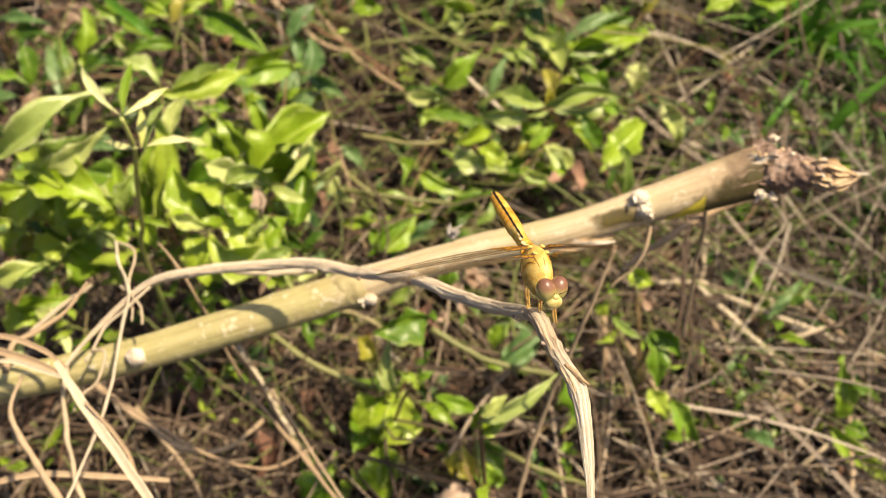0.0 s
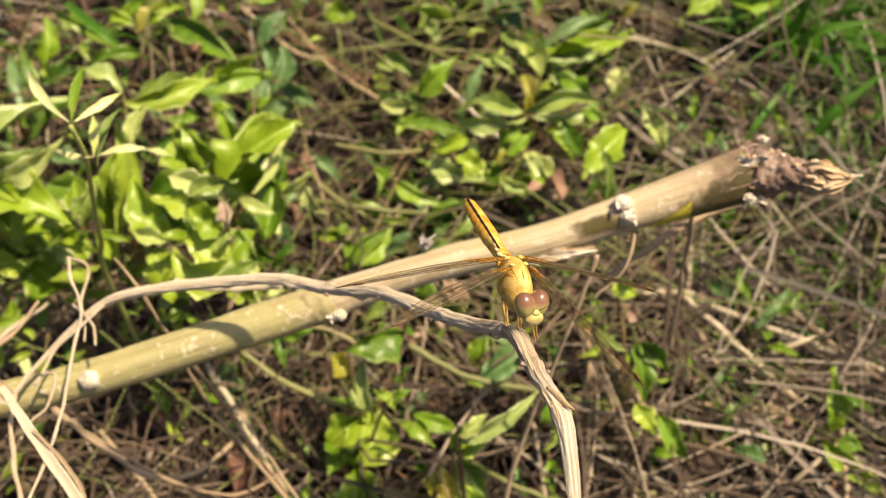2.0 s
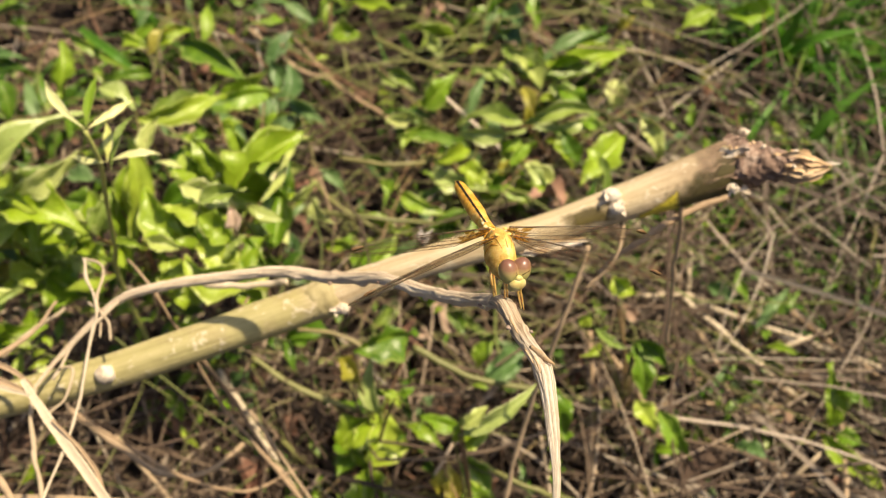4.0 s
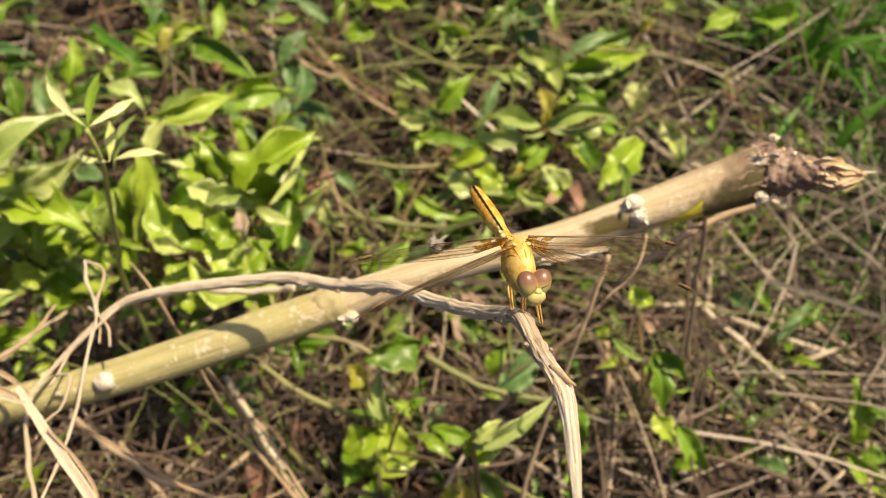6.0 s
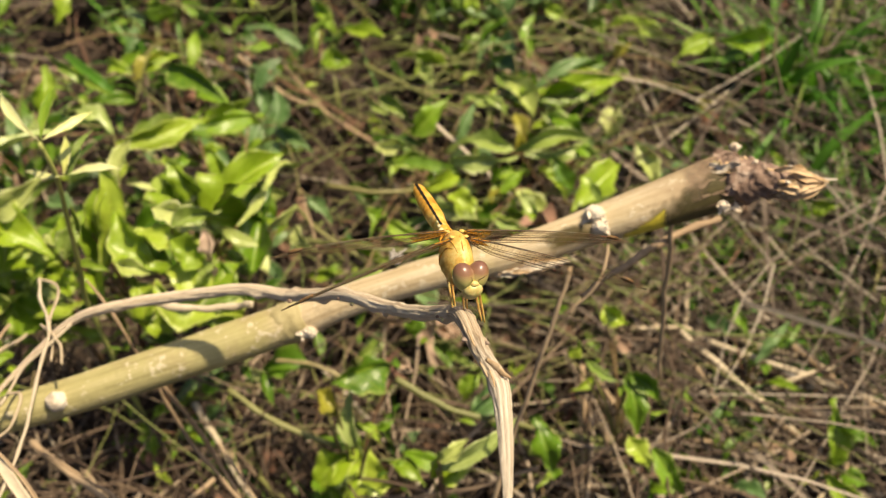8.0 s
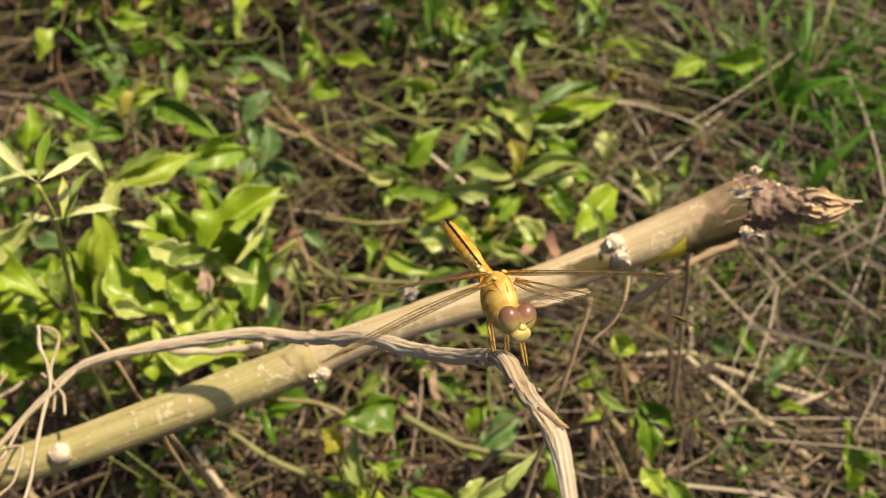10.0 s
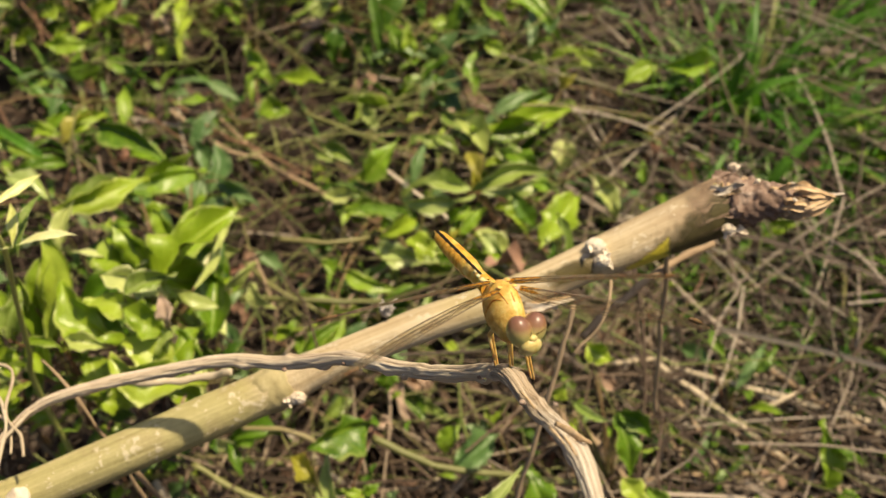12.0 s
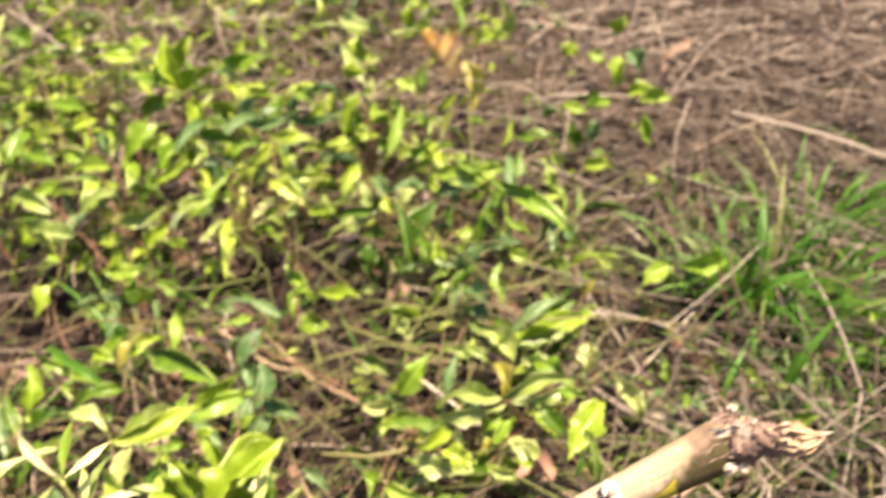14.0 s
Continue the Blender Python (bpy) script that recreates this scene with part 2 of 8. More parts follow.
def skin_material(name, dark, mid, light, scale=350, rough=0.4, coat=0.0, relief=0.25):
    m, n, l, p = material(name)
    c = ramp(n, l, noise_of(n, l, scale, 4, 0.7), (0.36, dark), (0.5, mid), (0.66, light))
    l.new(c, p.inputs["Base Color"])
    p.inputs["Roughness"].default_value, p.inputs["Coat Weight"].default_value = rough, coat
    p.inputs["Subsurface Weight"].default_value, p.inputs["Subsurface Scale"].default_value = 0.15, 0.0008
    bump(n, l, p, noise_of(n, l, 1600, 3), relief, 0.0001)
    return m


JOINT, TOP_END = 0.6323, 0.7999
STALK = stalk_material()
def stained(m, feather=0.35, scale=170):
    """Lets a thin film of stain, or of shade put into colour, run out raggedly towards its margin."""
    n, l = m.node_tree.nodes, m.node_tree.links
    s = n.new("ShaderNodeSeparateXYZ")
    l.new(n.new("ShaderNodeUVMap").outputs[0], s.inputs[0])
    far = calc(n, l, "MAXIMUM", calc(n, l, "ABSOLUTE", s.outputs[0]), calc(n, l, "ABSOLUTE", s.outputs[1]))
    rag = calc(n, l, "MULTIPLY", calc(n, l, "SUBTRACT", noise_of(n, l, scale, 5, 0.6), 0.5), 0.9)
    k = n.new("ShaderNodeMapRange")
    k.inputs[1].default_value, k.inputs[2].default_value = 0.95 - feather, 0.95
    l.new(calc(n, l, "ADD", far, rag), k.inputs[0])
    t, x = n.new("ShaderNodeBsdfTransparent"), n.new("ShaderNodeMixShader")
    l.new(k.outputs[0], x.inputs[0])
    l.new(n["Principled BSDF"].outputs[0], x.inputs[1])
    l.new(t.outputs[0], x.inputs[2])
    l.new(x.outputs[0], n["Material Output"].inputs[0])
    return m


# dark skin by the burl: weathering and cast shade in one colour
STALK_DARK = bark_material("weathered_shaded_skin", (0.045, 0.036, 0.012), (0.09, 0.075, 0.022), (0.17, 0.14, 0.045), (60, 120, 120), 0.7, 0.0005, 0.5)
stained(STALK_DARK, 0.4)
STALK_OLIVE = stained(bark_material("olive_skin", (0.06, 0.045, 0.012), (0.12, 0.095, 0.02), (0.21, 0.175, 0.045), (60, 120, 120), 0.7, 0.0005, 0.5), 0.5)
STALK_YELLOW = bark_material("yellow_skin", (0.50, 0.43, 0.03), (0.66, 0.56, 0.05), (0.74, 0.66, 0.16), (50, 50, 50), 0.5)
stained(STALK_YELLOW, 0.3)
BARK_RIM = bark_material("joint_skin", (0.30, 0.25, 0.11), (0.45, 0.39, 0.20), (0.60, 0.53, 0.33), (120, 120, 120), 0.7, 0.0006, 0.6)
BURL = bark_material("brown_burl", (0.10, 0.062, 0.045), (0.27, 0.185, 0.14), (0.60, 0.50, 0.42), (210, 210, 210), 0.85, 0.0012, 0.9)
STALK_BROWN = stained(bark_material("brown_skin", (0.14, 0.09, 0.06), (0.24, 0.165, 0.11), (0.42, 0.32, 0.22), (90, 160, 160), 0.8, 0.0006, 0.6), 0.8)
FIBRE = bark_material("frayed_fibre", (0.42, 0.28, 0.15), (0.62, 0.45, 0.26), (0.78, 0.65, 0.46), (40, 300, 300))
SCAR = bark_material("white_scar", (0.48, 0.38, 0.27), (0.74, 0.67, 0.55), (0.86, 0.82, 0.72), (240, 240, 240), 0.8, 0.0006, 0.5)
TWIG = ridged_material("dry_twig", (0.34, 0.23, 0.14), (0.68, 0.56, 0.40), (0.84, 0.75, 0.60), 13, strength=0.8, groove=0.3)
TWIG_PALE = ridged_material("peeling_twig", (0.26, 0.16, 0.09), (0.74, 0.64, 0.49), (0.88, 0.83, 0.72), 17, strength=1.0, groove=0.2)


def bark_left_on(m, until):
    """Brown bark still on the first stretch of a stem, giving way raggedly to bleached wood."""
    n, l = m.node_tree.nodes, m.node_tree.links
    p = n["Principled BSDF"]
    wood = p.inputs["Base Color"].links[0].from_socket
    s = n.new("ShaderNodeSeparateXYZ")
    l.new(n.new("ShaderNodeUVMap").outputs[0], s.inputs[0])
    mp = n.new("ShaderNodeMapping")
    mp.inputs["Scale"].default_value = (14, 2.5, 1)
    l.new(n.new("ShaderNodeUVMap").outputs[0], mp.inputs[0])
    rag = noise_of(n, l, 1, 5, 0.7, mp.outputs[0])
    far = calc(n, l, "ADD", s.outputs[1], calc(n, l, "MULTIPLY", calc(n, l, "SUBTRACT", rag, 0.5), 0.9))
    k = n.new("ShaderNodeMapRange")
    k.inputs[1].default_value, k.inputs[2].default_value = until, until + 0.18
    k.inputs[3].default_value, k.inputs[4].default_value = 0.55, 0.0
    l.new(far, k.inputs[0])
    bark = ramp(n, l, rag, (0.35, (0.22, 0.135, 0.075)), (0.5, (0.44, 0.32, 0.20)), (0.68, (0.66, 0.53, 0.37)))
    l.new(mix(n, l, k.outputs[0], wood, bark), p.inputs["Base Color"])


bark_left_on(TWIG_PALE, 0.36)
def drop_material():
    m, n, l, p = material("water_drop")
    p.inputs["Base Color"].default_value = (0.95, 0.97, 1.0, 1)
    p.inputs["Transmission Weight"].default_value = 1.0
    p.inputs["IOR"].default_value = 1.33
    p.inputs["Roughness"].default_value = 0.02
    return m


DROP = drop_material()
EBONY = skin_material("black_mark", (0.008, 0.006, 0.004), (0.015, 0.01, 0.007), (0.03, 0.02, 0.012))
GOLD = skin_material("golden_cuticle", (0.54, 0.32, 0.06), (0.73, 0.50, 0.13), (0.82, 0.64, 0.26), 420, 0.5, 0.0, 0.7)
ORANGE = skin_material("orange_cuticle", (0.56, 0.25, 0.02), (0.76, 0.41, 0.05), (0.82, 0.58, 0.17), 300, 0.45, 0.1, 0.5)
PALE_GOLD = skin_material("pale_cuticle", (0.58, 0.45, 0.16), (0.70, 0.58, 0.26), (0.76, 0.68, 0.40), 380, 0.4, 0.1)
AMBER = skin_material("amber_leg", (0.48, 0.27, 0.06), (0.66, 0.42, 0.12), (0.76, 0.56, 0.22), 500, 0.4)
FACE = skin_material("face_cuticle", (0.48, 0.39, 0.11), (0.60, 0.50, 0.18), (0.70, 0.61, 0.29), 400, 0.38, 0.15)


def eye_material():
    m, n, l, p = material("compound_eye")
    s = n.new("ShaderNodeSeparateXYZ")
    l.new(n.new("ShaderNodeTexCoord").outputs["Generated"], s.inputs[0])
    h = calc(n, l, "ADD", s.outputs[2], calc(n, l, "MULTIPLY", calc(n, l, "SUBTRACT", noise_of(n, l, 900), 0.5), 0.12))
    l.new(ramp(n, l, h, (0.40, (0.48, 0.46, 0.15)), (0.57, (0.43, 0.34, 0.13)), (0.73, (0.28, 0.15, 0.075)), (0.95, (0.20, 0.09, 0.055))), p.inputs["Base Color"])
    p.inputs["Roughness"].default_value, p.inputs["Coat Weight"].default_value, p.inputs["Coat Roughness"].default_value = 0.35, 1.0, 0.06
    return m


EYES = eye_material()


def membrane_material():
    m, n, l, p = material("wing_membrane")
    p.inputs["Base Color"].default_value = (0.75, 0.66, 0.45, 1)
    p.inputs["Roughness"].default_value = 0.16
    p.inputs["Specular IOR Level"].default_value = 0.9
    bump(n, l, p, noise_of(n, l, 700, 3), 0.5, 0.0002)
    t, s = n.new("ShaderNodeBsdfTransparent"), n.new("ShaderNodeMixShader")
    t.inputs[0].default_value = (0.985, 0.975, 0.94, 1)
    s.inputs[0].default_value = 0.06
    l.new(t.outputs[0], s.inputs[1])
    l.new(p.outputs[0], s.inputs[2])
    l.new(s.outputs[0], n["Material Output"].inputs[0])
    return m


MEMBRANE = membrane_material()
AMBER_WING = skin_material("amber_wing_base", (0.40, 0.17, 0.02), (0.58, 0.28, 0.03), (0.66, 0.38, 0.08), 900, 0.4)
def amber_cell_material():
    m, n, l, p = material("amber_cell")
    p.inputs["Base Color"].default_value = (0.72, 0.36, 0.04, 1)
    p.inputs["Roughness"].default_value = 0.4
    a, b, t = n.new("ShaderNodeMixShader"), n.new("ShaderNodeMixShader"), n.new("ShaderNodeBsdfTranslucent")
    t.inputs[0].default_value = (0.85, 0.45, 0.05, 1)
    c = n.new("ShaderNodeBsdfTransparent")
    c.inputs[0].default_value = (1.0, 0.82, 0.45, 1)
    a.inputs[0].default_value = 0.5
    l.new(ramp(n, l, noise_of(n, l, 1500, 3), (0.42, (0.15, 0.15, 0.15)), (0.6, (0.8, 0.8, 0.8))), b.inputs[0])
    l.new(p.outputs[0], a.inputs[1])
    l.new(t.outputs[0], a.inputs[2])
    l.new(a.outputs[0], b.inputs[1])
    l.new(c.outputs[0], b.inputs[2])
    l.new(b.outputs[0], n["Material Output"].inputs[0])
    return m


AMBER_CELL = amber_cell_material()
PTERO = skin_material("wing_mark", (0.10, 0.05, 0.02), (0.17, 0.10, 0.035), (0.24, 0.15, 0.06), 600, 0.5)
VEIN = skin_material("wing_vein", (0.035, 0.024, 0.012), (0.07, 0.045, 0.02), (0.13, 0.085, 0.035), 600, 0.4)
STONE = bark_material("grey_stone", (0.16, 0.16, 0.17), (0.30, 0.30, 0.32), (0.46, 0.46, 0.48), (80, 80, 80), 0.8)
BUD = bark_material("grey_bud", (0.22, 0.20, 0.18), (0.48, 0.45, 0.42), (0.70, 0.68, 0.65), (200, 200, 200))


# ---- shapes ----
def mesh_of(name, verts, faces, mat, uvs=None, smooth=True):
    me = bpy.data.meshes.new(name)
    me.from_pydata([tuple(v) for v in verts], [], faces)
    me.materials.append(mat)
    if uvs is not None:
        layer = me.uv_layers.new(name="UVMap").data
        for lp in me.loops:
            layer[lp.index].uv = uvs[lp.vertex_index]
    me.polygons.foreach_set("use_smooth", [smooth] * len(me.polygons))
    me.update()
    return me


def part(name, me, parent, label=""):
    ob = new(name, me)
    ob.parent = parent
    return tagged(ob, label)


def thing(name, label, category, group="", at=(0, 0, 0), kind=""):
    ob = new(name)
    ob.empty_display_size = 0.01
    ob.location = at
    return tagged(ob, label, category, group, kind)


def smooth_path(pts, steps):
    """A Catmull-Rom line through points of any width."""
    p = np.array(pts, float)
    p = np.vstack([2 * p[0] - p[1], p, 2 * p[-1] - p[-2]])
    out = []
    for i in range(1, len(p) - 2):
        for s in np.linspace(0, 1, steps, endpoint=False):
            a, b, c, d = p[i - 1], p[i], p[i + 1], p[i + 2]
            out.append(0.5 * (2 * b + (c - a) * s + (2 * a - 5 * b + 4 * c - d) * s * s + (3 * b - a - 3 * c + d) * s**3))
    return np.array(out + [p[-2]])


def tube(pts, radii, seg=8, steps=4, rough=0.0, ridges=0.0, seed=0, flat=1.0, freq=120.0, close=True):
    """Vertices and faces of a swept, slightly uneven tube. pts: points; radii: one for each."""
    rr = np.ones(len(pts)) * np.array(radii)
    line = smooth_path(np.column_stack([np.array(pts, float), rr]), steps)
    path, rad = line[:, :3], np.abs(line[:, 3])
    rng = np.random.default_rng(seed)
    lobes = rng.normal(0, 1, seg)
    verts, faces = [], []
    side = None
    for i, (c, r) in enumerate(zip(path, rad)):
        d = Vector(path[min(i + 1, len(path) - 1)] - path[max(i - 1, 0)]).normalized()
        if side is None:
            side = d.orthogonal().normalized()
        side = (side - d * side.dot(d)).normalized()
        up = d.cross(side)
        for k in range(seg):
            a = 2 * math.pi * k / seg
            q = r * (1 + ridges * lobes[k])
            if rough:
                w = Vector(c) + (side * math.cos(a) + up * math.sin(a)) * r
                q *= 1 + rough * (noise.noise(w * freq + Vector((seed, 0, 0))) + 0.5 * noise.noise(w * freq * 2.3))
            verts.append(Vector(c) + side * (q * math.cos(a)) + up * (q * flat * math.sin(a)))
    for i in range(len(path) - 1):
        for k in range(seg):
            a, b = i * seg + k, i * seg + (k + 1) % seg
            faces.append((a, b, b + seg, a + seg))
    if close:
        faces.append(tuple(range(seg - 1, -1, -1)))
        faces.append(tuple(range((len(path) - 1) * seg, len(path) * seg)))
    return verts, faces


def gnarled(pts, radii, seg=40, steps=20, seed=0, furrow=0.12, lump=0.10, flat=1.0, knots=(), grain=55.0):
    """A woody tube: long furrows that wander round it, lumps, splits, and knots given as (share of the way, angle, height in radii)."""
    line = smooth_path(np.column_stack([np.array(pts, float), np.array(radii, float)]), steps)
    path, rad = line[:, :3], np.abs(line[:, 3])
    far = np.concatenate([[0], np.cumsum(np.linalg.norm(np.diff(path, axis=0), axis=1))])
    verts, faces, side = [], [], None
    for i, (c, r) in enumerate(zip(path, rad)):
        d = Vector(path[min(i + 1, len(path) - 1)] - path[max(i - 1, 0)]).normalized()
        side = d.orthogonal().normalized() if side is None else (side - d * side.dot(d)).normalized()
        up = d.cross(side)
        for k in range(seg):
            a = 2 * math.pi * k / seg
            x, y = math.cos(a), math.sin(a)
            ridge = noise.noise(Vector((x * 3.4 + seed, y * 3.4, far[i] * grain)))
            split = abs(noise.noise(Vector((x * 2.1, y * 2.1 + seed, far[i] * grain * 0.7))))
            q = 1 + furrow * ridge - 1.6 * furrow * max(0.0, 0.22 - split) / 0.22 * 0.5 + lump * noise.noise(Vector((x * 0.8, y * 0.8 + seed, far[i] * 150)))
            q += 0.4 * furrow * noise.noise(Vector((x * 9, y * 9, far[i] * grain * 3 + seed)))
            for s, ka, h in knots:
                e = ((far[i] - s * far[-1]) / (1.1 * r)) ** 2 + (1 - math.cos(a - ka)) * 2.2
                q += h * math.exp(-e)
            verts.append(Vector(c) + side * (r * q * x) + up * (r * q * flat * y))
    for i in range(len(path) - 1):
        for k in range(seg):
            a, b = i * seg + k, i * seg + (k + 1) % seg
            faces.append((a, b, b + seg, a + seg))
    faces += [tuple(range(seg - 1, -1, -1)), tuple(range((len(path) - 1) * seg, len(path) * seg))]
    return verts, faces


def shred(pts, widths, seed=0, thick=0.00025, ragged=0.35):
    """A torn flat strip of bark: cupped, frayed along both edges, with real thickness."""
    line = smooth_path(np.column_stack([np.array(pts, float), np.array(widths, float)]), 10)
    n, vs, fs = len(line), [], []
    for layer in (0.0, -thick):
        for i, row in enumerate(line):
            c, w = Vector(row[:3]), row[3] * 0.5
            d = Vector(line[min(i + 1, n - 1)][:3] - line[max(i - 1, 0)][:3]).normalized()
            up = Vector((0.1, -0.6, 0.75)) + 0.5 * Vector((noise.noise(c * 160 + Vector((seed, 0, 0))), noise.noise(c * 160 + Vector((0, seed, 5))), 0))
            up = (up - d * up.dot(d)).normalized()
            sd = d.cross(up)
            for k in range(7):
                q = k / 3 - 1
                e = 1 + ragged * noise.noise(c * 900 + Vector((q * 3, seed, 0)))
                vs.append(c + sd * (q * w * e) + up * (0.5 * w * q * q + 0.3 * w * noise.noise(c * 700 + Vector((q * 2, 0, seed))) + layer))
    for i in range(n - 1):
        for k in range(6):
            a = i * 7 + k
            fs += [(a, a + 1, a + 8, a + 7), (7 * n + a, 7 * n + a + 7, 7 * n + a + 8, 7 * n + a + 1)]
        for k in (0, 6):
            a = i * 7 + k
            fs.append((a, a + 7, 7 * n + a + 7, 7 * n + a))
    return vs, fs


def along(verts, seg):
    """Coordinates for a tube's skin: once round it and back, and metres along it."""
    n = len(verts) // seg
    mids = [sum((Vector(v) for v in verts[i * seg : (i + 1) * seg]), Vector()) / seg for i in range(n)]
    far, out = 0.0, []
    for i in range(n):
        far += (mids[i] - mids[i - 1]).length if i else 0
        out += [(abs(2 * k / seg - 1), far * 20) for k in range(seg)]
    return out


def joined(pieces):
    verts, faces = [], []
    for v, f in pieces:
        k = len(verts)
        verts += list(v)
        faces += [tuple(i + k for i in g) for g in f]
    return verts, faces


def ball(c, r, seg=12, rings=8, rough=0.0, seed=0, freq=1.0, turn=None):
    verts, faces = [], []
    for i in range(rings + 1):
        a = math.pi * i / rings
        for k in range(seg):
            b = 2 * math.pi * k / seg
            v = Vector((math.sin(a) * math.cos(b), math.sin(a) * math.sin(b), math.cos(a)))
            q = 1 + (rough * noise.noise(v * freq + Vector((seed, 0, 0))) if rough else 0)
            v = Vector((v.x * r[0] * q, v.y * r[1] * q, v.z * r[2] * q))
            verts.append((turn @ v if turn else v) + Vector(c))
    for i in range(rings):
        for k in range(seg):
            a, b = i * seg + k, i * seg + (k + 1) % seg
            faces.append((a, a + seg, b + seg, b))
    return verts, faces


def leaf_shape(base, tip, width, roll=0.0, arch=0.12, fold=0.25, wave=0.08, seed=0, slim=0.8, rows=16, cols=8, thick=0.00022, twist=2.0):
    """A leaf from base to tip: pointed oval, folded along its rib, arched and twisted, with a wavy notched margin and real thickness."""
    rng = np.random.default_rng(seed)
    b, t = Vector(base), Vector(tip)
    d = t - b
    length = d.length
    d.normalize()
    face = Vector((0.05, -0.55, 0.83))
    side = d.cross(face)
    if side.length < 0.15:
        side = d.cross(Vector((1, 0, 0)))
    side = Matrix.Rotation(roll, 3, d) @ side.normalized()
    up = side.cross(d).normalized()
    ph, tw = rng.uniform(0, 6, 5), rng.uniform(-twist, twist)
    lift, sway = rng.uniform(0.3, 1.0), rng.uniform(-0.10, 0.10)
    lopsided, droop = rng.uniform(-0.15, 0.15), rng.uniform(-0.05, 0.22)
    curl = rng.uniform(-0.9, 0.5)
    top, uvs = [], []
    for i in range(rows + 1):
        s = i / rows
        w = width * 0.5 * (math.sin(math.pi * s**slim) ** 1.15 * (1 - 0.42 * s) * 1.32 + 0.012)
        c = b + d * (length * s) + up * (length * arch * lift * math.sin(math.pi * s)) + side * (length * sway * math.sin(math.pi * s)) - Vector((0, 0, length * droop * max(0, s - 0.5) ** 2 * 3))
        turn = Matrix.Rotation(tw * (s - 0.4), 3, d)
        sd, u2 = turn @ side, turn @ up
        for k in range(cols + 1):
            q = 2 * k / cols - 1
            hug = abs(q) ** 1.5
            ww = w * (1 + lopsided * q + hug * (0.13 * math.sin(10 * s + ph[1] + q) + 0.08 * math.sin(25 * s + ph[2] - q) + 0.05 * math.sin(53 * s + ph[3])))
            z = fold * abs(q) * w + wave * width * hug * math.sin(10 * s + ph[3] + 1.6 * q) + 0.4 * wave * width * hug * math.sin(23 * s + ph[4] + q) - 0.5 * fold * w * hug * q * math.sin(ph[0]) + curl * w * abs(q) ** 4 * (0.4 + 0.6 * math.sin(7 * s + ph[2] + 2 * q))
            top.append(c + sd * (q * ww) + u2 * z)
            uvs.append((k / cols, s))
    m = cols + 1
    n = len(top)
    low = [v - up * thick for v in top]
    faces = []
    for i in range(rows):
        for k in range(cols):
            a = i * m + k
            faces.append((a, a + 1, a + m + 1, a + m))
            faces.append((n + a, n + a + m, n + a + m + 1, n + a + 1))
    for i in range(rows):
        for k in (0, cols):
            a = i * m + k
            faces.append((a, a + m, n + a + m, n + a))
    return top + low, faces, uvs + uvs


# ---- the ground: one sheet, uneven near by, out to the horizon ----
def ground_height(x, y):
    return 0.010 * noise.noise(Vector((x * 5, y * 5, 0.3))) + 0.005 * noise.noise(Vector((x * 19, y * 19, 1.7))) - 0.004


def build_ground():
    near_x, near_y = np.linspace(-1.3, 1.3, 105), np.linspace(-0.6, 2.4, 121)
    xs = np.concatenate([[-300, -60, -12, -4, -2], near_x, [2, 4, 12, 60, 300]])
    ys = np.concatenate([[-300, -60, -12, -4, -1.5], near_y, [4, 8, 20, 80, 400]])
    verts = [(x, y, ground_height(x, y)) for y in ys for x in xs]
    m = len(xs)
    faces = [(j * m + i, j * m + i + 1, (j + 1) * m + i + 1, (j + 1) * m + i) for j in range(len(ys) - 1) for i in range(m - 1)]
    ob = new("ground", mesh_of("ground", verts, faces, SOIL))
    tagged(ob, "dark brown bare soil under dry litter", "ground", kind="structure")


build_ground()


def scatter_straws(name, label, mat, count, area, rng, length, radius, rise, aim=None, spread=3.2, lift=0.0, steep=0.16, single=False):
    """Thin bent stems lying over one another; one joined object, or each its own. aim: their chief direction in degrees."""
    x0, x1, y0, y1 = area
    verts, faces = [], []
    steps, seg = 6, 4
    ring = [(math.cos(2 * math.pi * k / seg), math.sin(2 * math.pi * k / seg)) for k in range(seg)]
    made = 0
    while made < count:
        x, y = rng.uniform(x0, x1), rng.uniform(y0, y1)
        made += 1
        a = radians(aim) + rng.normal(0, spread) if aim is not None else rng.uniform(0, 2 * math.pi)
        ln, r = rng.uniform(*length), rng.uniform(*radius)
        z0 = abs(rng.normal(0, rise)) + 0.003 + lift
        tilt = rng.normal(0, steep)
        bend, hump, kink = rng.normal(0, 1.0), rng.uniform(-0.02, 0.12) * ln, rng.normal(0, 0.5)
        k0 = len(verts)
        px, py = x - 0.5 * ln * math.cos(a), y - 0.5 * ln * math.sin(a)
        for i in range(steps + 1):
            s = i / steps
            th = a + bend * (s - 0.5) + (kink if s > 0.55 else 0)
            dx, dy = math.cos(th), math.sin(th)
            if i:
                px, py = px + dx * ln / steps, py + dy * ln / steps
            pz = max(ground_height(px, py) + 0.001, z0 + tilt * ln * (s - 0.5) + hump * math.sin(math.pi * s))
            q = r * (1 - 0.45 * s)
            for c, e in ring:
                verts.append((px - dy * q * c, py + dx * q * c, pz + q * e))
        for i in range(steps):
            for k in range(seg):
                u, v = k0 + i * seg + k, k0 + i * seg + (k + 1) % seg
                faces.append((u, v, v + seg, u + seg))
    if single:
        each = (steps + 1) * seg
        side = faces[: steps * seg]
        for k in range(made):
            tagged(new(name, mesh_of(name, verts[k * each : (k + 1) * each], side, mat)), label, "weed stem", "creeping stems")
        return None
    ob = new(name, mesh_of(name, verts, faces, mat))
    return tagged(ob, label, "dry grass", kind="stuff")


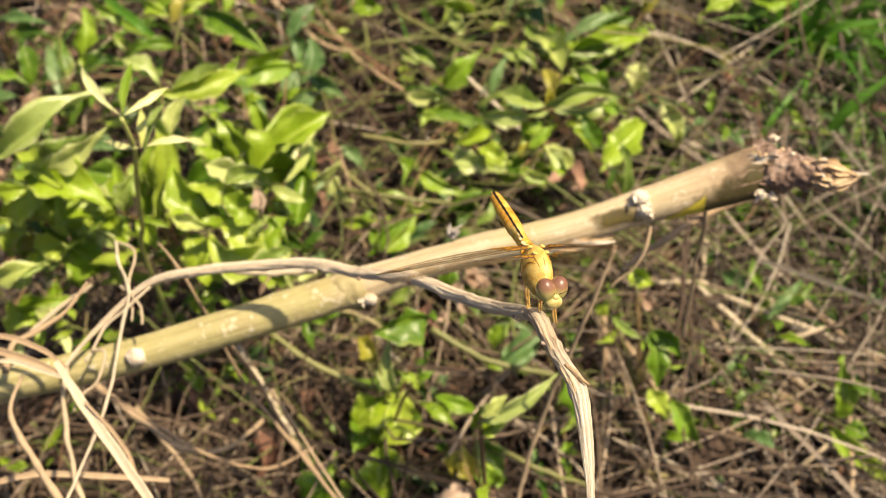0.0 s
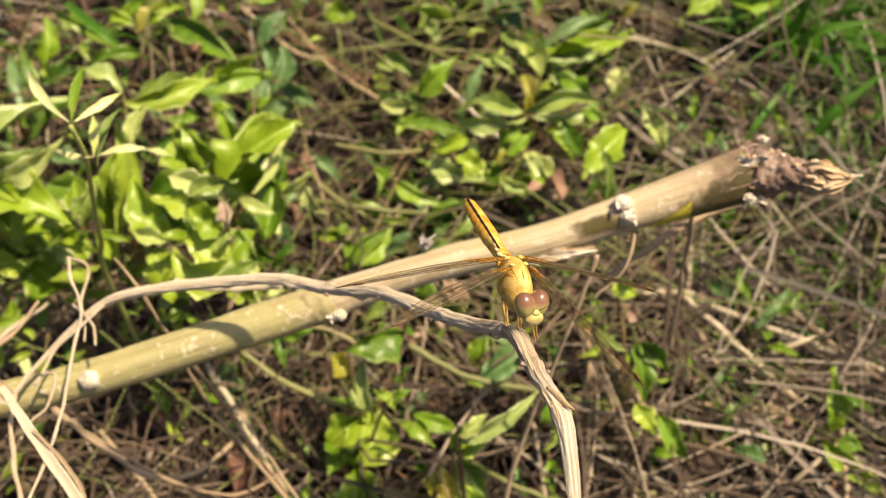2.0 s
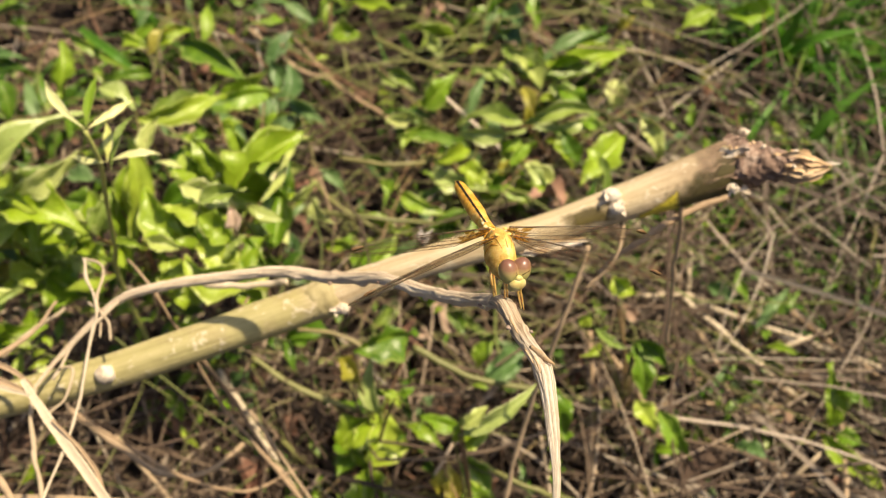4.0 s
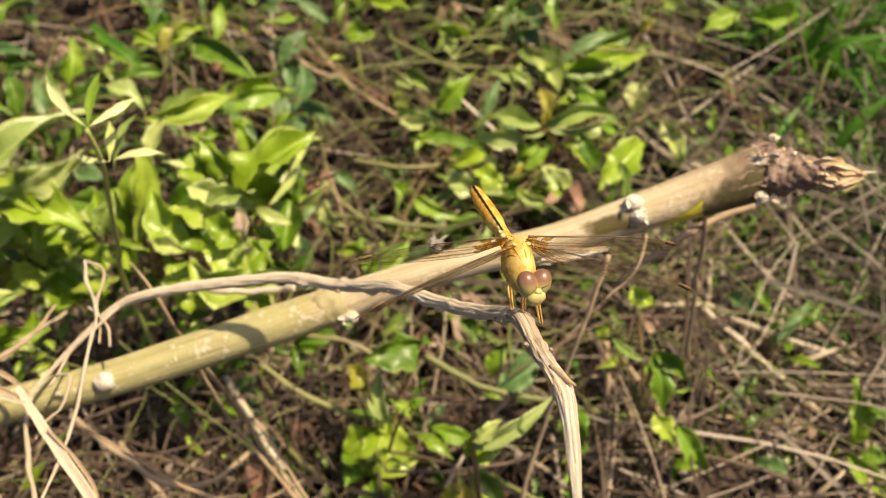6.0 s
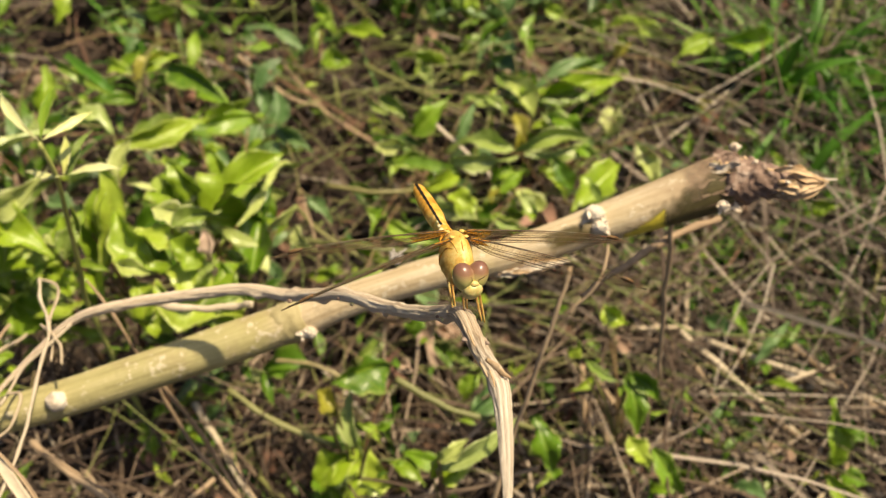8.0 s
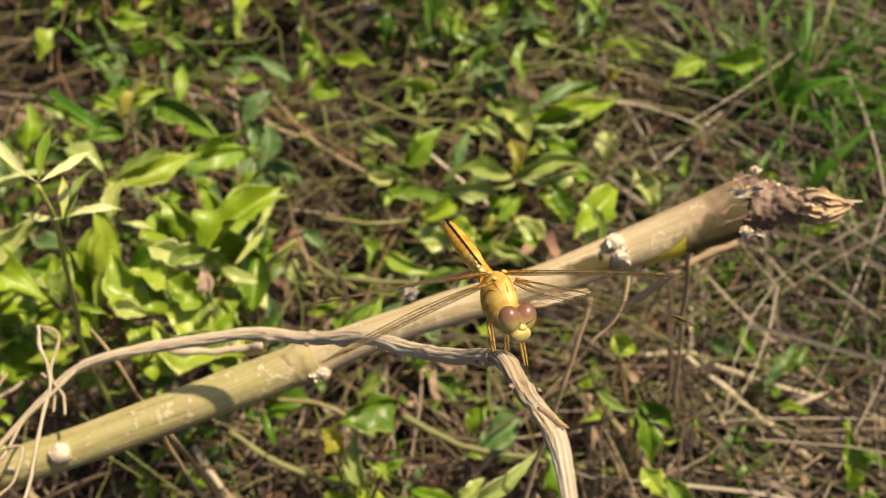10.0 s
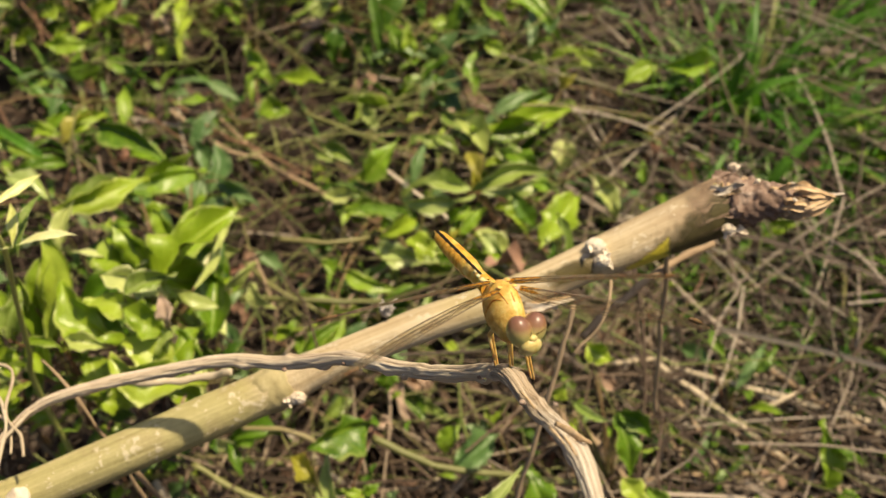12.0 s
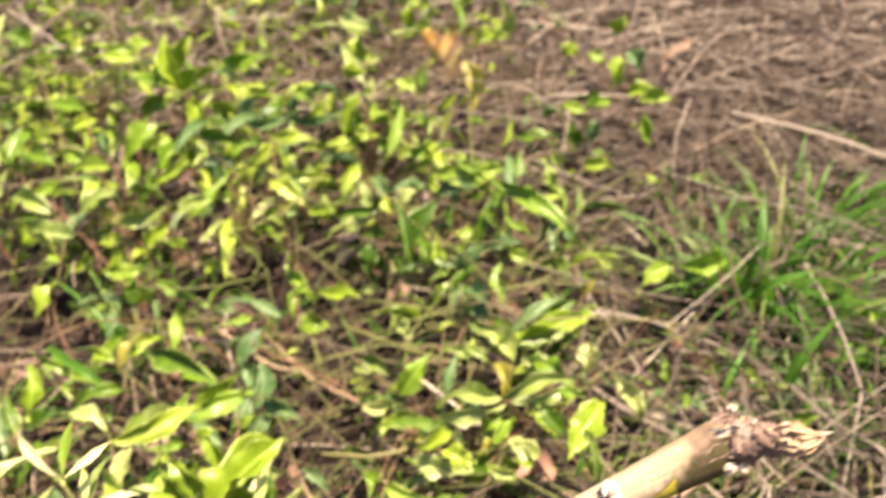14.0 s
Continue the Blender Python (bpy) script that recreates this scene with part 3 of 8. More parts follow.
def scatter_litter(count, area, rng):
    """Curled brown scraps of dead leaf, joined."""
    verts, faces = [], []
    for _ in range(count):
        x, y = rng.uniform(area[0], area[1]), rng.uniform(area[2], area[3])
        a, ln, w = rng.uniform(0, 6.3), rng.uniform(0.008, 0.035), rng.uniform(0.005, 0.016)
        z, curl, tilt = ground_height(x, y) + abs(rng.normal(0.004, 0.010)), rng.uniform(-1.2, 1.2), rng.normal(0, 0.45)
        k0 = len(verts)
        for i in range(6):
            s = i / 5
            wd = w * 0.5 * math.sin(math.pi * (0.08 + 0.84 * s)) * rng.uniform(0.7, 1.2)
            for k in range(4):
                q = 2 * k / 3 - 1
                u, v = (s - 0.5) * ln, q * wd
                h = curl * v * v / w * 2 + tilt * u + 0.2 * ln * math.sin(math.pi * s) * rng.uniform(0.2, 0.6) + 0.004
                verts.append((x + u * math.cos(a) - v * math.sin(a), y + u * math.sin(a) + v * math.cos(a), z + h))
        for i in range(5):
            for k in range(3):
                u = k0 + i * 4 + k
                faces.append((u, u + 1, u + 5, u + 4))
    ob = new("leaf_litter", mesh_of("leaf_litter", verts, faces, LITTER))
    tagged(ob, "curled brown dead leaf scraps lying on soil", "leaf litter", kind="stuff")


def scatter_blades(count, area, rng, aim, spread, mat):
    """Flat dead grass blades lying over one another, creased and twisted, joined."""
    verts, faces = [], []
    for _ in range(count):
        x, y = rng.uniform(area[0], area[1]), rng.uniform(area[2], area[3])
        a, ln, w = radians(aim) + rng.normal(0, spread), rng.uniform(0.06, 0.20), rng.uniform(0.0010, 0.0030)
        z0, tilt, bend, roll = 0.010 + abs(rng.normal(0, 0.016)), rng.normal(0, 0.15), rng.normal(0, 0.5), rng.normal(0, 0.6)
        k0 = len(verts)
        px, py = x - 0.5 * ln * math.cos(a), y - 0.5 * ln * math.sin(a)
        for i in range(8):
            s = i / 7
            th = a + bend * (s - 0.5)
            if i:
                px, py = px + math.cos(th) * ln / 7, py + math.sin(th) * ln / 7
            pz = max(ground_height(px, py) + 0.003, z0 + tilt * ln * (s - 0.5) + 0.08 * ln * math.sin(math.pi * s))
            r, ww = roll + 1.5 * (s - 0.5) * bend, w * 0.5 * (1 - 0.8 * s**3)
            sx, sy, sz = -math.sin(th) * math.cos(r), math.cos(th) * math.cos(r), math.sin(r)
            verts += [(px - sx * ww, py - sy * ww, pz - sz * ww), (px, py, pz - 0.25 * ww), (px + sx * ww, py + sy * ww, pz + sz * ww)]
        for i in range(7):
            u = k0 + 3 * i
            faces += [(u, u + 1, u + 4, u + 3), (u + 1, u + 2, u + 5, u + 4)]
    ob = new("dead_blades", mesh_of("dead_blades", verts, faces, mat))
    tagged(ob, "flat bleached dead grass blades over the litter", "dry grass", kind="stuff")


rng = np.random.default_rng(12)
scatter_blades(260, (0.03, 0.45, 0.12, 0.62), rng, -40, 0.6, STRAW_LIGHT)
scatter_blades(110, (-0.40, 0.05, 0.12, 0.60), rng, -20, 0.9, STRAW_LIGHT)
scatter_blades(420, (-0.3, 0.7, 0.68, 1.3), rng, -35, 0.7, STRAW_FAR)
rng = np.random.default_rng(11)
scatter_litter(3400, (-0.75, 0.75, 0.05, 1.7), rng)
scatter_straws("old_straw", "matted dark brown old stems over the soil", STRAW_DARK, 3400, (-0.7, 0.7, 0.02, 1.7), rng, (0.04, 0.15), (0.0004, 0.0010), 0.014, steep=0.3)
scatter_straws("dry_grass", "tangled dry tan grass stems on the ground", STRAW, 1500, (-0.6, 0.6, 0.05, 0.95), rng, (0.05, 0.19), (0.0003, 0.0010), 0.022, steep=0.35)
scatter_straws("dry_grass", "tangled dry tan stems under the stalk", STRAW, 480, (-0.3, 0.12, 0.12, 0.32), rng, (0.05, 0.17), (0.0004, 0.0010), 0.03, steep=0.35)
scatter_straws("dry_grass", "fallen straw lying aslant over bare soil", STRAW_LIGHT, 1300, (0.06, 0.50, 0.10, 0.70), rng, (0.06, 0.26), (0.0003, 0.0010), 0.018, aim=-40, spread=0.7, steep=0.25)
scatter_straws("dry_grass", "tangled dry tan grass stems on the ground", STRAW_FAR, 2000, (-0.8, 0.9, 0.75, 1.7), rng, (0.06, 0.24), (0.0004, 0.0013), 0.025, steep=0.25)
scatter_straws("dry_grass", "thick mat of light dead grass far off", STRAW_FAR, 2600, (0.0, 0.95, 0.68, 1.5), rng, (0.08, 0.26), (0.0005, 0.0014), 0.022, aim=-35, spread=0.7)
scatter_straws("creeping_stem", "thin green and reddish creeping weed stems", STEM_GREEN, 520, (-0.45, 0.14, 0.14, 1.1), rng, (0.06, 0.19), (0.0003, 0.0006), 0.03, aim=-8, spread=0.9, steep=0.35)
scatter_straws("creeping_stem", "thin green stem lying among the straw", STEM_SINGLE, 70, (0.1, 0.45, 0.14, 0.7), rng, (0.06, 0.15), (0.0003, 0.0006), 0.02, steep=0.3, single=True)
scatter_straws("creeping_stem", "long thin green stem crossing between the weeds", STEM_SINGLE, 90, (-0.12, 0.12, 0.22, 0.62), rng, (0.08, 0.20), (0.0004, 0.0008), 0.02, aim=-6, spread=0.5, lift=0.03, steep=0.25, single=True)
scatter_straws("dry_grass", "thin scatter of dead grass on bare soil round about", STRAW, 2600, (-2.6, 2.6, -1.8, 3.6), rng, (0.10, 0.30), (0.0006, 0.0016), 0.02, steep=0.2)
scatter_straws("upright_stem", "thin reddish-brown upright weed stems", STEM_RED, 300, (-0.4, 0.2, 0.18, 1.2), rng, (0.03, 0.07), (0.0004, 0.0008), 0.02, steep=1.1)


def grass_tuft(name, x, y, count, height, spread, rng, label, width=(0.002, 0.0042)):
    verts, faces = [], []
    for _ in range(count):
        a, h = rng.uniform(0, 6.3), rng.uniform(0.5, 1.0) * height
        rr = abs(rng.normal(0, spread))
        bx, by, lean = x + rr * math.cos(a), y + rr * math.sin(a), rng.uniform(0.15, 0.9) * h
        w, a2 = rng.uniform(*width), a + rng.normal(0, 0.5)
        k0 = len(verts)
        for i in range(8):
            s = i / 7
            c = (bx + lean * s**1.8 * math.cos(a2), by + lean * s**1.8 * math.sin(a2), max(0.002, ground_height(bx, by) + h * (s - 0.35 * s**3)))
            ww = w * 0.5 * (1 - s**2.5) + 0.0001
            sx, sy = -math.sin(a2 + 0.5 * s), math.cos(a2 + 0.5 * s)
            verts += [(c[0] - sx * ww, c[1] - sy * ww, c[2] + ww * 0.5), c, (c[0] + sx * ww, c[1] + sy * ww, c[2] + ww * 0.5)]
        for i in range(7):
            u = k0 + 3 * i
            faces += [(u, u + 1, u + 4, u + 3), (u + 1, u + 2, u + 5, u + 4)]
    ob = new(name, mesh_of(name, verts, faces, GRASS))
    return tagged(ob, label, "grass", "grass tufts", kind="stuff")


# ---- the thick dead stalk ----
def build_stalk():
    st = thing("dead_stalk", "thick dead yellow-olive plant stalk with white nodes and a frayed end", "plant stalk")
    line = [(-0.44000, 0.07000, -0.01000, 0.00660), (-0.34000, 0.08500, 0.13000, 0.00650), (-0.25000, 0.10000, 0.17500, 0.00640), (-0.21229, 0.13880, 0.18207, 0.00590), (-0.18539, 0.14433, 0.18942, 0.00583), (-0.15907, 0.14861, 0.19594, 0.00577), (-0.13412, 0.15262, 0.19990, 0.00573), (-0.11130, 0.15666, 0.20400, 0.00570), (-0.08903, 0.16219, 0.20793, 0.00586), (-0.06892, 0.16785, 0.21083, 0.00605), (-0.05247, 0.17250, 0.21323, 0.00605), (-0.03955, 0.17577, 0.21607, 0.00566), (-0.02482, 0.17911, 0.22008, 0.00508), (-0.00126, 0.18356, 0.22562, 0.00486), (0.02544, 0.18739, 0.23060, 0.00499), (0.04825, 0.19280, 0.23564, 0.00567), (0.06726, 0.19673, 0.23984, 0.00686), (0.08543, 0.20150, 0.24345, 0.00807)]
    v, f = tube([p[:3] for p in line], [p[3] for p in line], 26, 8, 0.05, 0.012, 3, freq=60)
    stem = part("stem", mesh_of("stem", v, f, STALK, along(v, 26)), st)
    # shell patches of dark or yellow skin colour, 0.15 mm proud
    def patch(name, a0, a1, i0, i1, mat, label, slant=0.0, both=True):
        path = smooth_path([p[:3] for p in line], 24)
        rad = smooth_path([(p[3], 0, 0) for p in line], 24)[:, 0]
        lo, hi = int(i0 * 24), min(int(i1 * 24), len(path) - 1)
        vs, fs, uvs, cols = [], [], [], 13
        for i in range(lo, hi + 1):
            d = Vector(path[min(i + 1, len(path) - 1)] - path[max(i - 1, 0)]).normalized()
            up = (Vector((0, -0.5, 0.86)) - d * d.dot(Vector((0, -0.5, 0.86)))).normalized()
            sd = d.cross(up)
            s = (i - lo) / max(1, hi - lo)
            grow = 1.0
            for k in range(cols):
                mid, half = (a0 + a1) / 2, (a1 - a0) / 2
                q = 2 * k / (cols - 1) - 1
                a = radians(mid + slant * (s - 0.5) + q * half * grow * (1 + 0.15 * noise.noise(Vector((i * 0.3, q * 2, 5)))))
                uvs.append((q, 2 * s - 1 if both or s < 0.5 else 0.0))
                w = Vector(path[i]) + (up * math.cos(a) + sd * math.sin(a)) * rad[i]
                swell = 1 + 0.05 * (noise.noise(w * 60 + Vector((3, 0, 0))) + 0.5 * noise.noise(w * 138))
                vs.append(Vector(path[i]) + (up * math.cos(a) + sd * math.sin(a)) * (rad[i] * swell * 1.025 + 0.00015))
        for i in range(hi - lo):
            for k in range(cols - 1):
                u = i * cols + k
                fs.append((u, u + 1, u + cols + 1, u + cols))
        part(name, mesh_of(name, vs, fs, mat, uvs), stem, label)
    # weathered skin, with the shadow of the burl painted into it
    patch("dark_skin", -10, 190, 15.75, 17.0, STALK_DARK, "dark weathered skin patch with burl shade in its colour", -55, False)
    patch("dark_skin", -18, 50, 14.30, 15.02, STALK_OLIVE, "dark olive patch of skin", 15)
    patch("yellow_skin", 42, 110, 15.25, 16.02, STALK_YELLOW, "bright yellow patch of skin", -45)
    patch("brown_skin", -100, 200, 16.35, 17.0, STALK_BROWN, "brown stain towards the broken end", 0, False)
    # swollen rims at the joints
    for at, grow in ((10.75, 1.09),):
        path = smooth_path([p[:3] for p in line], 24)
        rad = smooth_path([(p[3], 0, 0) for p in line], 24)[:, 0]
        i = int(at * 24)
        v, f = tube([path[i - 8], path[i - 3], path[i + 3], path[i + 9]], [rad[i] * 0.99, rad[i] * grow, rad[i] * (grow - 0.01), rad[i] * 0.99], 30, 6, 0.10, 0.02, 12, 1.0, 240)
        part("joint_rim", mesh_of("joint_rim", v, f, BARK_RIM), stem, "swollen pale rim at a joint")
    rngs = np.random.default_rng(5)
    def scar(c, r, seed, label):
        if "round" in label:
            v, f = ball(c, (r, r * 0.9, r), 26, 18, 0.22, seed, 2.6)
        else:
            v, f = ball(c, (r * 1.1, r * 0.85, r), 44, 30, 0.16, seed, 2.4)
            mid = Vector(c)
            for k, p in enumerate(v):
                n = (p - mid).normalized()
                v[k] = p + n * r * (0.14 * noise.noise(n * 5.5 + Vector((seed, 2, 0))) + 0.05 * noise.noise(n * 13))
        node = part("node_scar", mesh_of("node_scar", v, f, SCAR), st, label)
        for k in range(0 if "round" in label else 5 if "shred" in label else 4):
            a = k * 2.4 + seed
            out = Vector((math.cos(a), -0.35, math.sin(a) * 0.8)).normalized()
            p0 = Vector(c) + out * r * 0.75
            p1 = p0 + out * r * rngs.uniform(0.35, 0.75) + Vector(rngs.normal(0, 0.18 * r, 3))
            p2 = p1 + Vector(rngs.normal(0, 0.30 * r, 3)) + Vector((0, -0.2 * r, 0.1 * r))
            v, f = shred([p0, p1, p2], [r * 0.55, r * 0.6, r * 0.15], seed * 10 + k, 0.0002, 0.4)
            part("bark_flake", mesh_of("bark_flake", v, f, SCAR), node)
    scar((-0.1112, 0.1531, 0.2082), 0.0032, 2, "round white leaf scar")
    scar((-0.0364, 0.1702, 0.2164), 0.0021, 9, "crumbly white bud tuft")
    scar((0.0478, 0.1919, 0.2417), 0.0026, 10, "crumbly white node")
    scar((0.0492, 0.1888, 0.2395), 0.002, 1, "crumbly white node")
    scar((0.0838, 0.1917, 0.2441), 0.0015, 2, "white shred at the end of the stalk")
    scar((0.0886, 0.2076, 0.2511), 0.0014, 8, "white shred at the end of the stalk")
    c = Vector((-0.0102, 0.1863, 0.2304))
    v, f = ball(c, (0.0019, 0.0017, 0.0015), 18, 12, 0.7, 4, 3.0)
    bud = part("bud", mesh_of("bud", v, f, BUD), st, "small dry grey bud")
    for k in range(9):
        w = Vector((math.cos(k * 2.4), math.sin(k * 2.4) * 0.7, 0.25 + 0.5 * (k % 3))).normalized()
        tip = c + Vector((0.0004, 0, 0)) + w * (0.0024 + 0.0006 * (k % 4))
        v, f = tube([c + w * 0.0008, c + w * 0.0016 + Vector((0, 0, 0.0003)), tip], [0.0008, 0.0007, 0.0002], 7, 4, 0.4, 0.1, 40 + k, 0.5, 500)
        part("bud_scale", mesh_of("bud_scale", v, f, BUD), bud)
    # torn strip of pale bark under the stalk
    torn = [Vector(p) for p in ((0.0150, 0.1838, 0.2262), (0.0215, 0.1822, 0.2290), (0.0287, 0.1808, 0.2312), (0.0355, 0.1802, 0.2327), (0.0420, 0.1806, 0.2338))]
    for i in range(9):
        s0, s1 = rngs.uniform(0.0, 0.35), rngs.uniform(0.6, 1.0)
        off = Vector((0, rngs.normal(-0.0002, 0.0009), rngs.normal(0, 0.0008)))
        pts = [torn[0].lerp(torn[-1], s0 + (s1 - s0) * j / 4) + off + Vector(rngs.normal(0, 0.00035, 3)) for j in range(5)]
        v, f = shred(pts, [0.0006, rngs.uniform(0.0012, 0.0024), rngs.uniform(0.0012, 0.0026), rngs.uniform(0.0008, 0.002), 0.0004], 20 + i)
        part("torn_bark", mesh_of("torn_bark", v, f, SCAR if i % 3 else FIBRE), st, "torn whitish shred of bark")
    # brown knobby end
    end = [Vector(p) for p in ((0.0862, 0.2009, 0.2448), (0.1026, 0.1945, 0.2499))]
    d0 = end[1] - end[0]
    v, f = tube([end[0] - d0 * 0.12, end[0] + d0 * 0.15, end[0].lerp(end[1], 0.4), end[0].lerp(end[1], 0.7), end[1] + d0 * 0.05], [0.0066, 0.0068, 0.0060, 0.0048, 0.0026], 44, 16, 0.30, 0.03, 9, 1, 300)
    part("burl", mesh_of("burl", v, f, BURL), st, "dark brown knobby burl at the broken end")
    d = (end[1] - end[0]).normalized()
    sd = d.orthogonal().normalized()
    for i in range(26):
        a, s = i * 2.4 + rngs.uniform(-0.4, 0.4), rngs.uniform(0.62, 1.0)
        ra = sd * math.cos(a) + d.cross(sd) * math.sin(a)
        p0 = end[0].lerp(end[1], s) + ra * (0.0050 - 0.0032 * s)
        ln = rngs.uniform(0.006, 0.011) if i > 6 else rngs.uniform(0.012, 0.016)
        flare = rngs.uniform(-0.10, 0.22)
        pts = [p0 + d * ln * j / 4 + ra * (ln * flare * math.sin(j * 0.9) - 0.0002 * j) + Vector(rngs.normal(0, 0.0004, 3)) for j in range(5)]
        w = rngs.uniform(0.0013, 0.0026)
        v, f = shred(pts, [w, w * 1.1, w, w * 0.7, w * 0.2], 200 + i, 0.0003, 0.3)
        part("frayed_fibre", mesh_of("frayed_fibre", v, f, FIBRE if i % 5 else SCAR), st)
    # strips of pale skin torn loose round the rim of the stem, lying out over the burl
    for i in range(20):
        a = i * 0.95 + rngs.uniform(-0.2, 0.2)
        ra = sd * math.cos(a) + d.cross(sd) * math.sin(a)
        p0 = end[0] - d * 0.0035 + ra * 0.0072
        ln, curl = rngs.uniform(0.004, 0.010), rngs.uniform(-0.05, 0.45)
        pts = [p0 + d * ln * j / 4 + ra * (ln * curl * (j / 4) ** 2 - 0.0013 * j / 4) + Vector(rngs.normal(0, 0.00035, 3)) for j in range(5)]
        w = rngs.uniform(0.0012, 0.0030)
        v, f = shred(pts, [w * 1.2, w * 1.1, w, w * 0.8, w * 0.3], 300 + i, 0.0003, 0.35)
        part("torn_bark", mesh_of("torn_bark", v, f, (BURL, SCAR, BURL, FIBRE, BARK_RIM)[i % 5]), st, "torn strip of skin at the broken end")
    for i in range(34):
        a, s = rngs.uniform(0, 6.28), rngs.uniform(0.0, 0.95)
        d = (end[1] - end[0]).normalized()
        sd = d.orthogonal().normalized()
        ra = (sd * math.cos(a) + d.cross(sd) * math.sin(a))
        r = 0.0068 - 0.0032 * s
        p0 = end[0].lerp(end[1], s) + ra * r * 0.85
        p1 = p0 + ra * rngs.uniform(0.0005, 0.0016) + Vector(rngs.normal(0, 0.0008, 3))
        p2 = p1 + Vector(rngs.normal(0, 0.0012, 3))
        v, f = tube([p0, p1, p2], [0.0008, 0.0007, 0.0005], 6, 3, 0.6, 0.2, 60 + i, 0.7, 500)
        part("bark_curl", mesh_of("bark_curl", v, f, FIBRE if i % 3 else SCAR), st, "curled pale shred of bark")


build_stalk()


# ---- the dry twig on which the dragonfly sits ----
def build_twig():
    ob = thing("dry_twig", "bent dry greyish-tan twig with peeling ridged bark", "twig", at=(0.0117, 0.1107, 0.3072))
    o = Vector((0.0117, 0.1107, 0.3072))
    main = [(-0.13141, 0.14748, 0.21082, 0.00056), (-0.12653, 0.15446, 0.21295, 0.00073), (-0.11744, 0.16414, 0.21675, 0.00097), (-0.10600, 0.17079, 0.22321, 0.00121), (-0.09320, 0.17188, 0.22819, 0.00151), (-0.07017, 0.16995, 0.23545, 0.00155), (-0.04938, 0.16495, 0.24435, 0.00157), (-0.03462, 0.15643, 0.25233, 0.00165), (-0.01897, 0.14611, 0.26632, 0.00162), (-0.00579, 0.13243, 0.27934, 0.00157), (0.00304, 0.12141, 0.29197, 0.00146), (0.01008, 0.11217, 0.30470, 0.00163)]
    knots = [(0.52, 0.6, 0.5), (0.60, 4.2, 0.45), (0.66, 1.2, 0.7), (0.71, 3.0, 0.4), (0.79, 0.4, 0.35), (0.86, 5.0, 0.4), (0.40, 1.0, 0.35), (0.27, 2.0, 0.45), (0.975, 1.4, 0.6)]
    v, f = gnarled([Vector(p[:3]) - o for p in main], [p[3] * 1.02 for p in main], 44, 22, 6, 0.15, 0.16, 1.0, knots, 110)
    part("stem", mesh_of("stem", v, f, TWIG, along(v, 44)), ob)
    low = [(0.00838, 0.11367, 0.30217, 0.00104), (0.01097, 0.11142, 0.30596, 0.00153), (0.01265, 0.10785, 0.30828, 0.00170), (0.01452, 0.10132, 0.31038, 0.00151), (0.01647, 0.09241, 0.31750, 0.00143), (0.01841, 0.08571, 0.32130, 0.00160), (0.01885, 0.07943, 0.32303, 0.00134), (0.01905, 0.07238, 0.32423, 0.00105), (0.01902, 0.06350, 0.32540, 0.00069), (0.01877, 0.05155, 0.32447, 0.00055), (0.02620, 0.04000, 0.28000, 0.00100), (0.02700, 0.03400, 0.15000, 0.00120), (0.03000, 0.03000, -0.00500, 0.00180)]
    v, f = gnarled([Vector(p[:3]) - o for p in low], [p[3] * 1.04 for p in low], 56, 20, 8, 0.15, 0.16, 0.72, [(0.045, 1.0, 0.5), (0.09, 4.0, 0.4), (0.16, 0.5, 0.35), (0.2, 2.6, 0.3)], 120)
    part("peeling_stem", mesh_of("peeling_stem", v, f, TWIG_PALE, along(v, 56)), ob, "flattened whitish peeling end of the twig")
    rngs = np.random.default_rng(8)
    path = smooth_path([p[:3] for p in low], 10)
    for i in range(3):
        j = int(rngs.integers(12, min(60, len(path) - 8)))
        shift = Vector((rngs.normal(0, 0.0007), 0.0002, 0.0013))
        a = Vector(path[j]) - o + shift
        b = Vector(path[j + 7]) - o + shift * 1.1
        v, f = tube([a, a.lerp(b, 0.5) + Vector((0, 0, 0.0003)), b], [0.0002, 0.0002, 0.0001], 5, 3, 0.3, 0.1, i)
        part("bark_fibre", mesh_of("bark_fibre", v, f, FIBRE), ob)
    for c, r in (((-0.0059, 0.1297, 0.2805), 0.0007), ((-0.0153, 0.1400, 0.2704), 0.0005), ((0.0079, 0.1103, 0.3054), 0.0004)):
        v, f = ball(Vector(c) - o, (r, r, r * 1.15), 16, 12)
        part("water_drop", mesh_of("water_drop", v, f, DROP), ob, "tiny clear water drop hanging on the twig")
    v, f = tube([Vector(p) - o for p in ((0.0163, 0.0921, 0.3191), (0.0180, 0.0890, 0.3212), (0.0192, 0.0869, 0.3227), (0.0203, 0.0858, 0.3231))], [0.0004, 0.0006, 0.0004, 0.0001], 9, 5, 0.35, 0.15, 77, 0.35, 600)
    part("bark_shard", mesh_of("bark_shard", v, f, FIBRE, along(v, 9)), ob, "split whitish shard of bark")
    for c, r in (((-0.0191, 0.1440, 0.2673), 0.0005), ((-0.0148, 0.1408, 0.2710), 0.0004), ((-0.0042, 0.1300, 0.2812), 0.0003), ((0.0071, 0.1110, 0.3052), 0.00035), ((-0.0343, 0.1536, 0.2540), 0.0006), ((0.0125, 0.0993, 0.3145), 0.0005), ((0.0165, 0.0941, 0.3211), 0.0004)):
        v, f = joined([ball(Vector(c) - o, (r, r, r * 0.8), 9, 6, 0.5, r * 9000, 2.5), ball(Vector(c) - o + Vector((r * 0.7, -r * 0.5, 0)), (r * 0.5,) * 3, 8, 5, 0.4, 3, 2)])
        part("thorn_stub", mesh_of("thorn_stub", v, f, BURL), ob, "small dark broken thorn")
    return ob


TWIG_OB = build_twig()


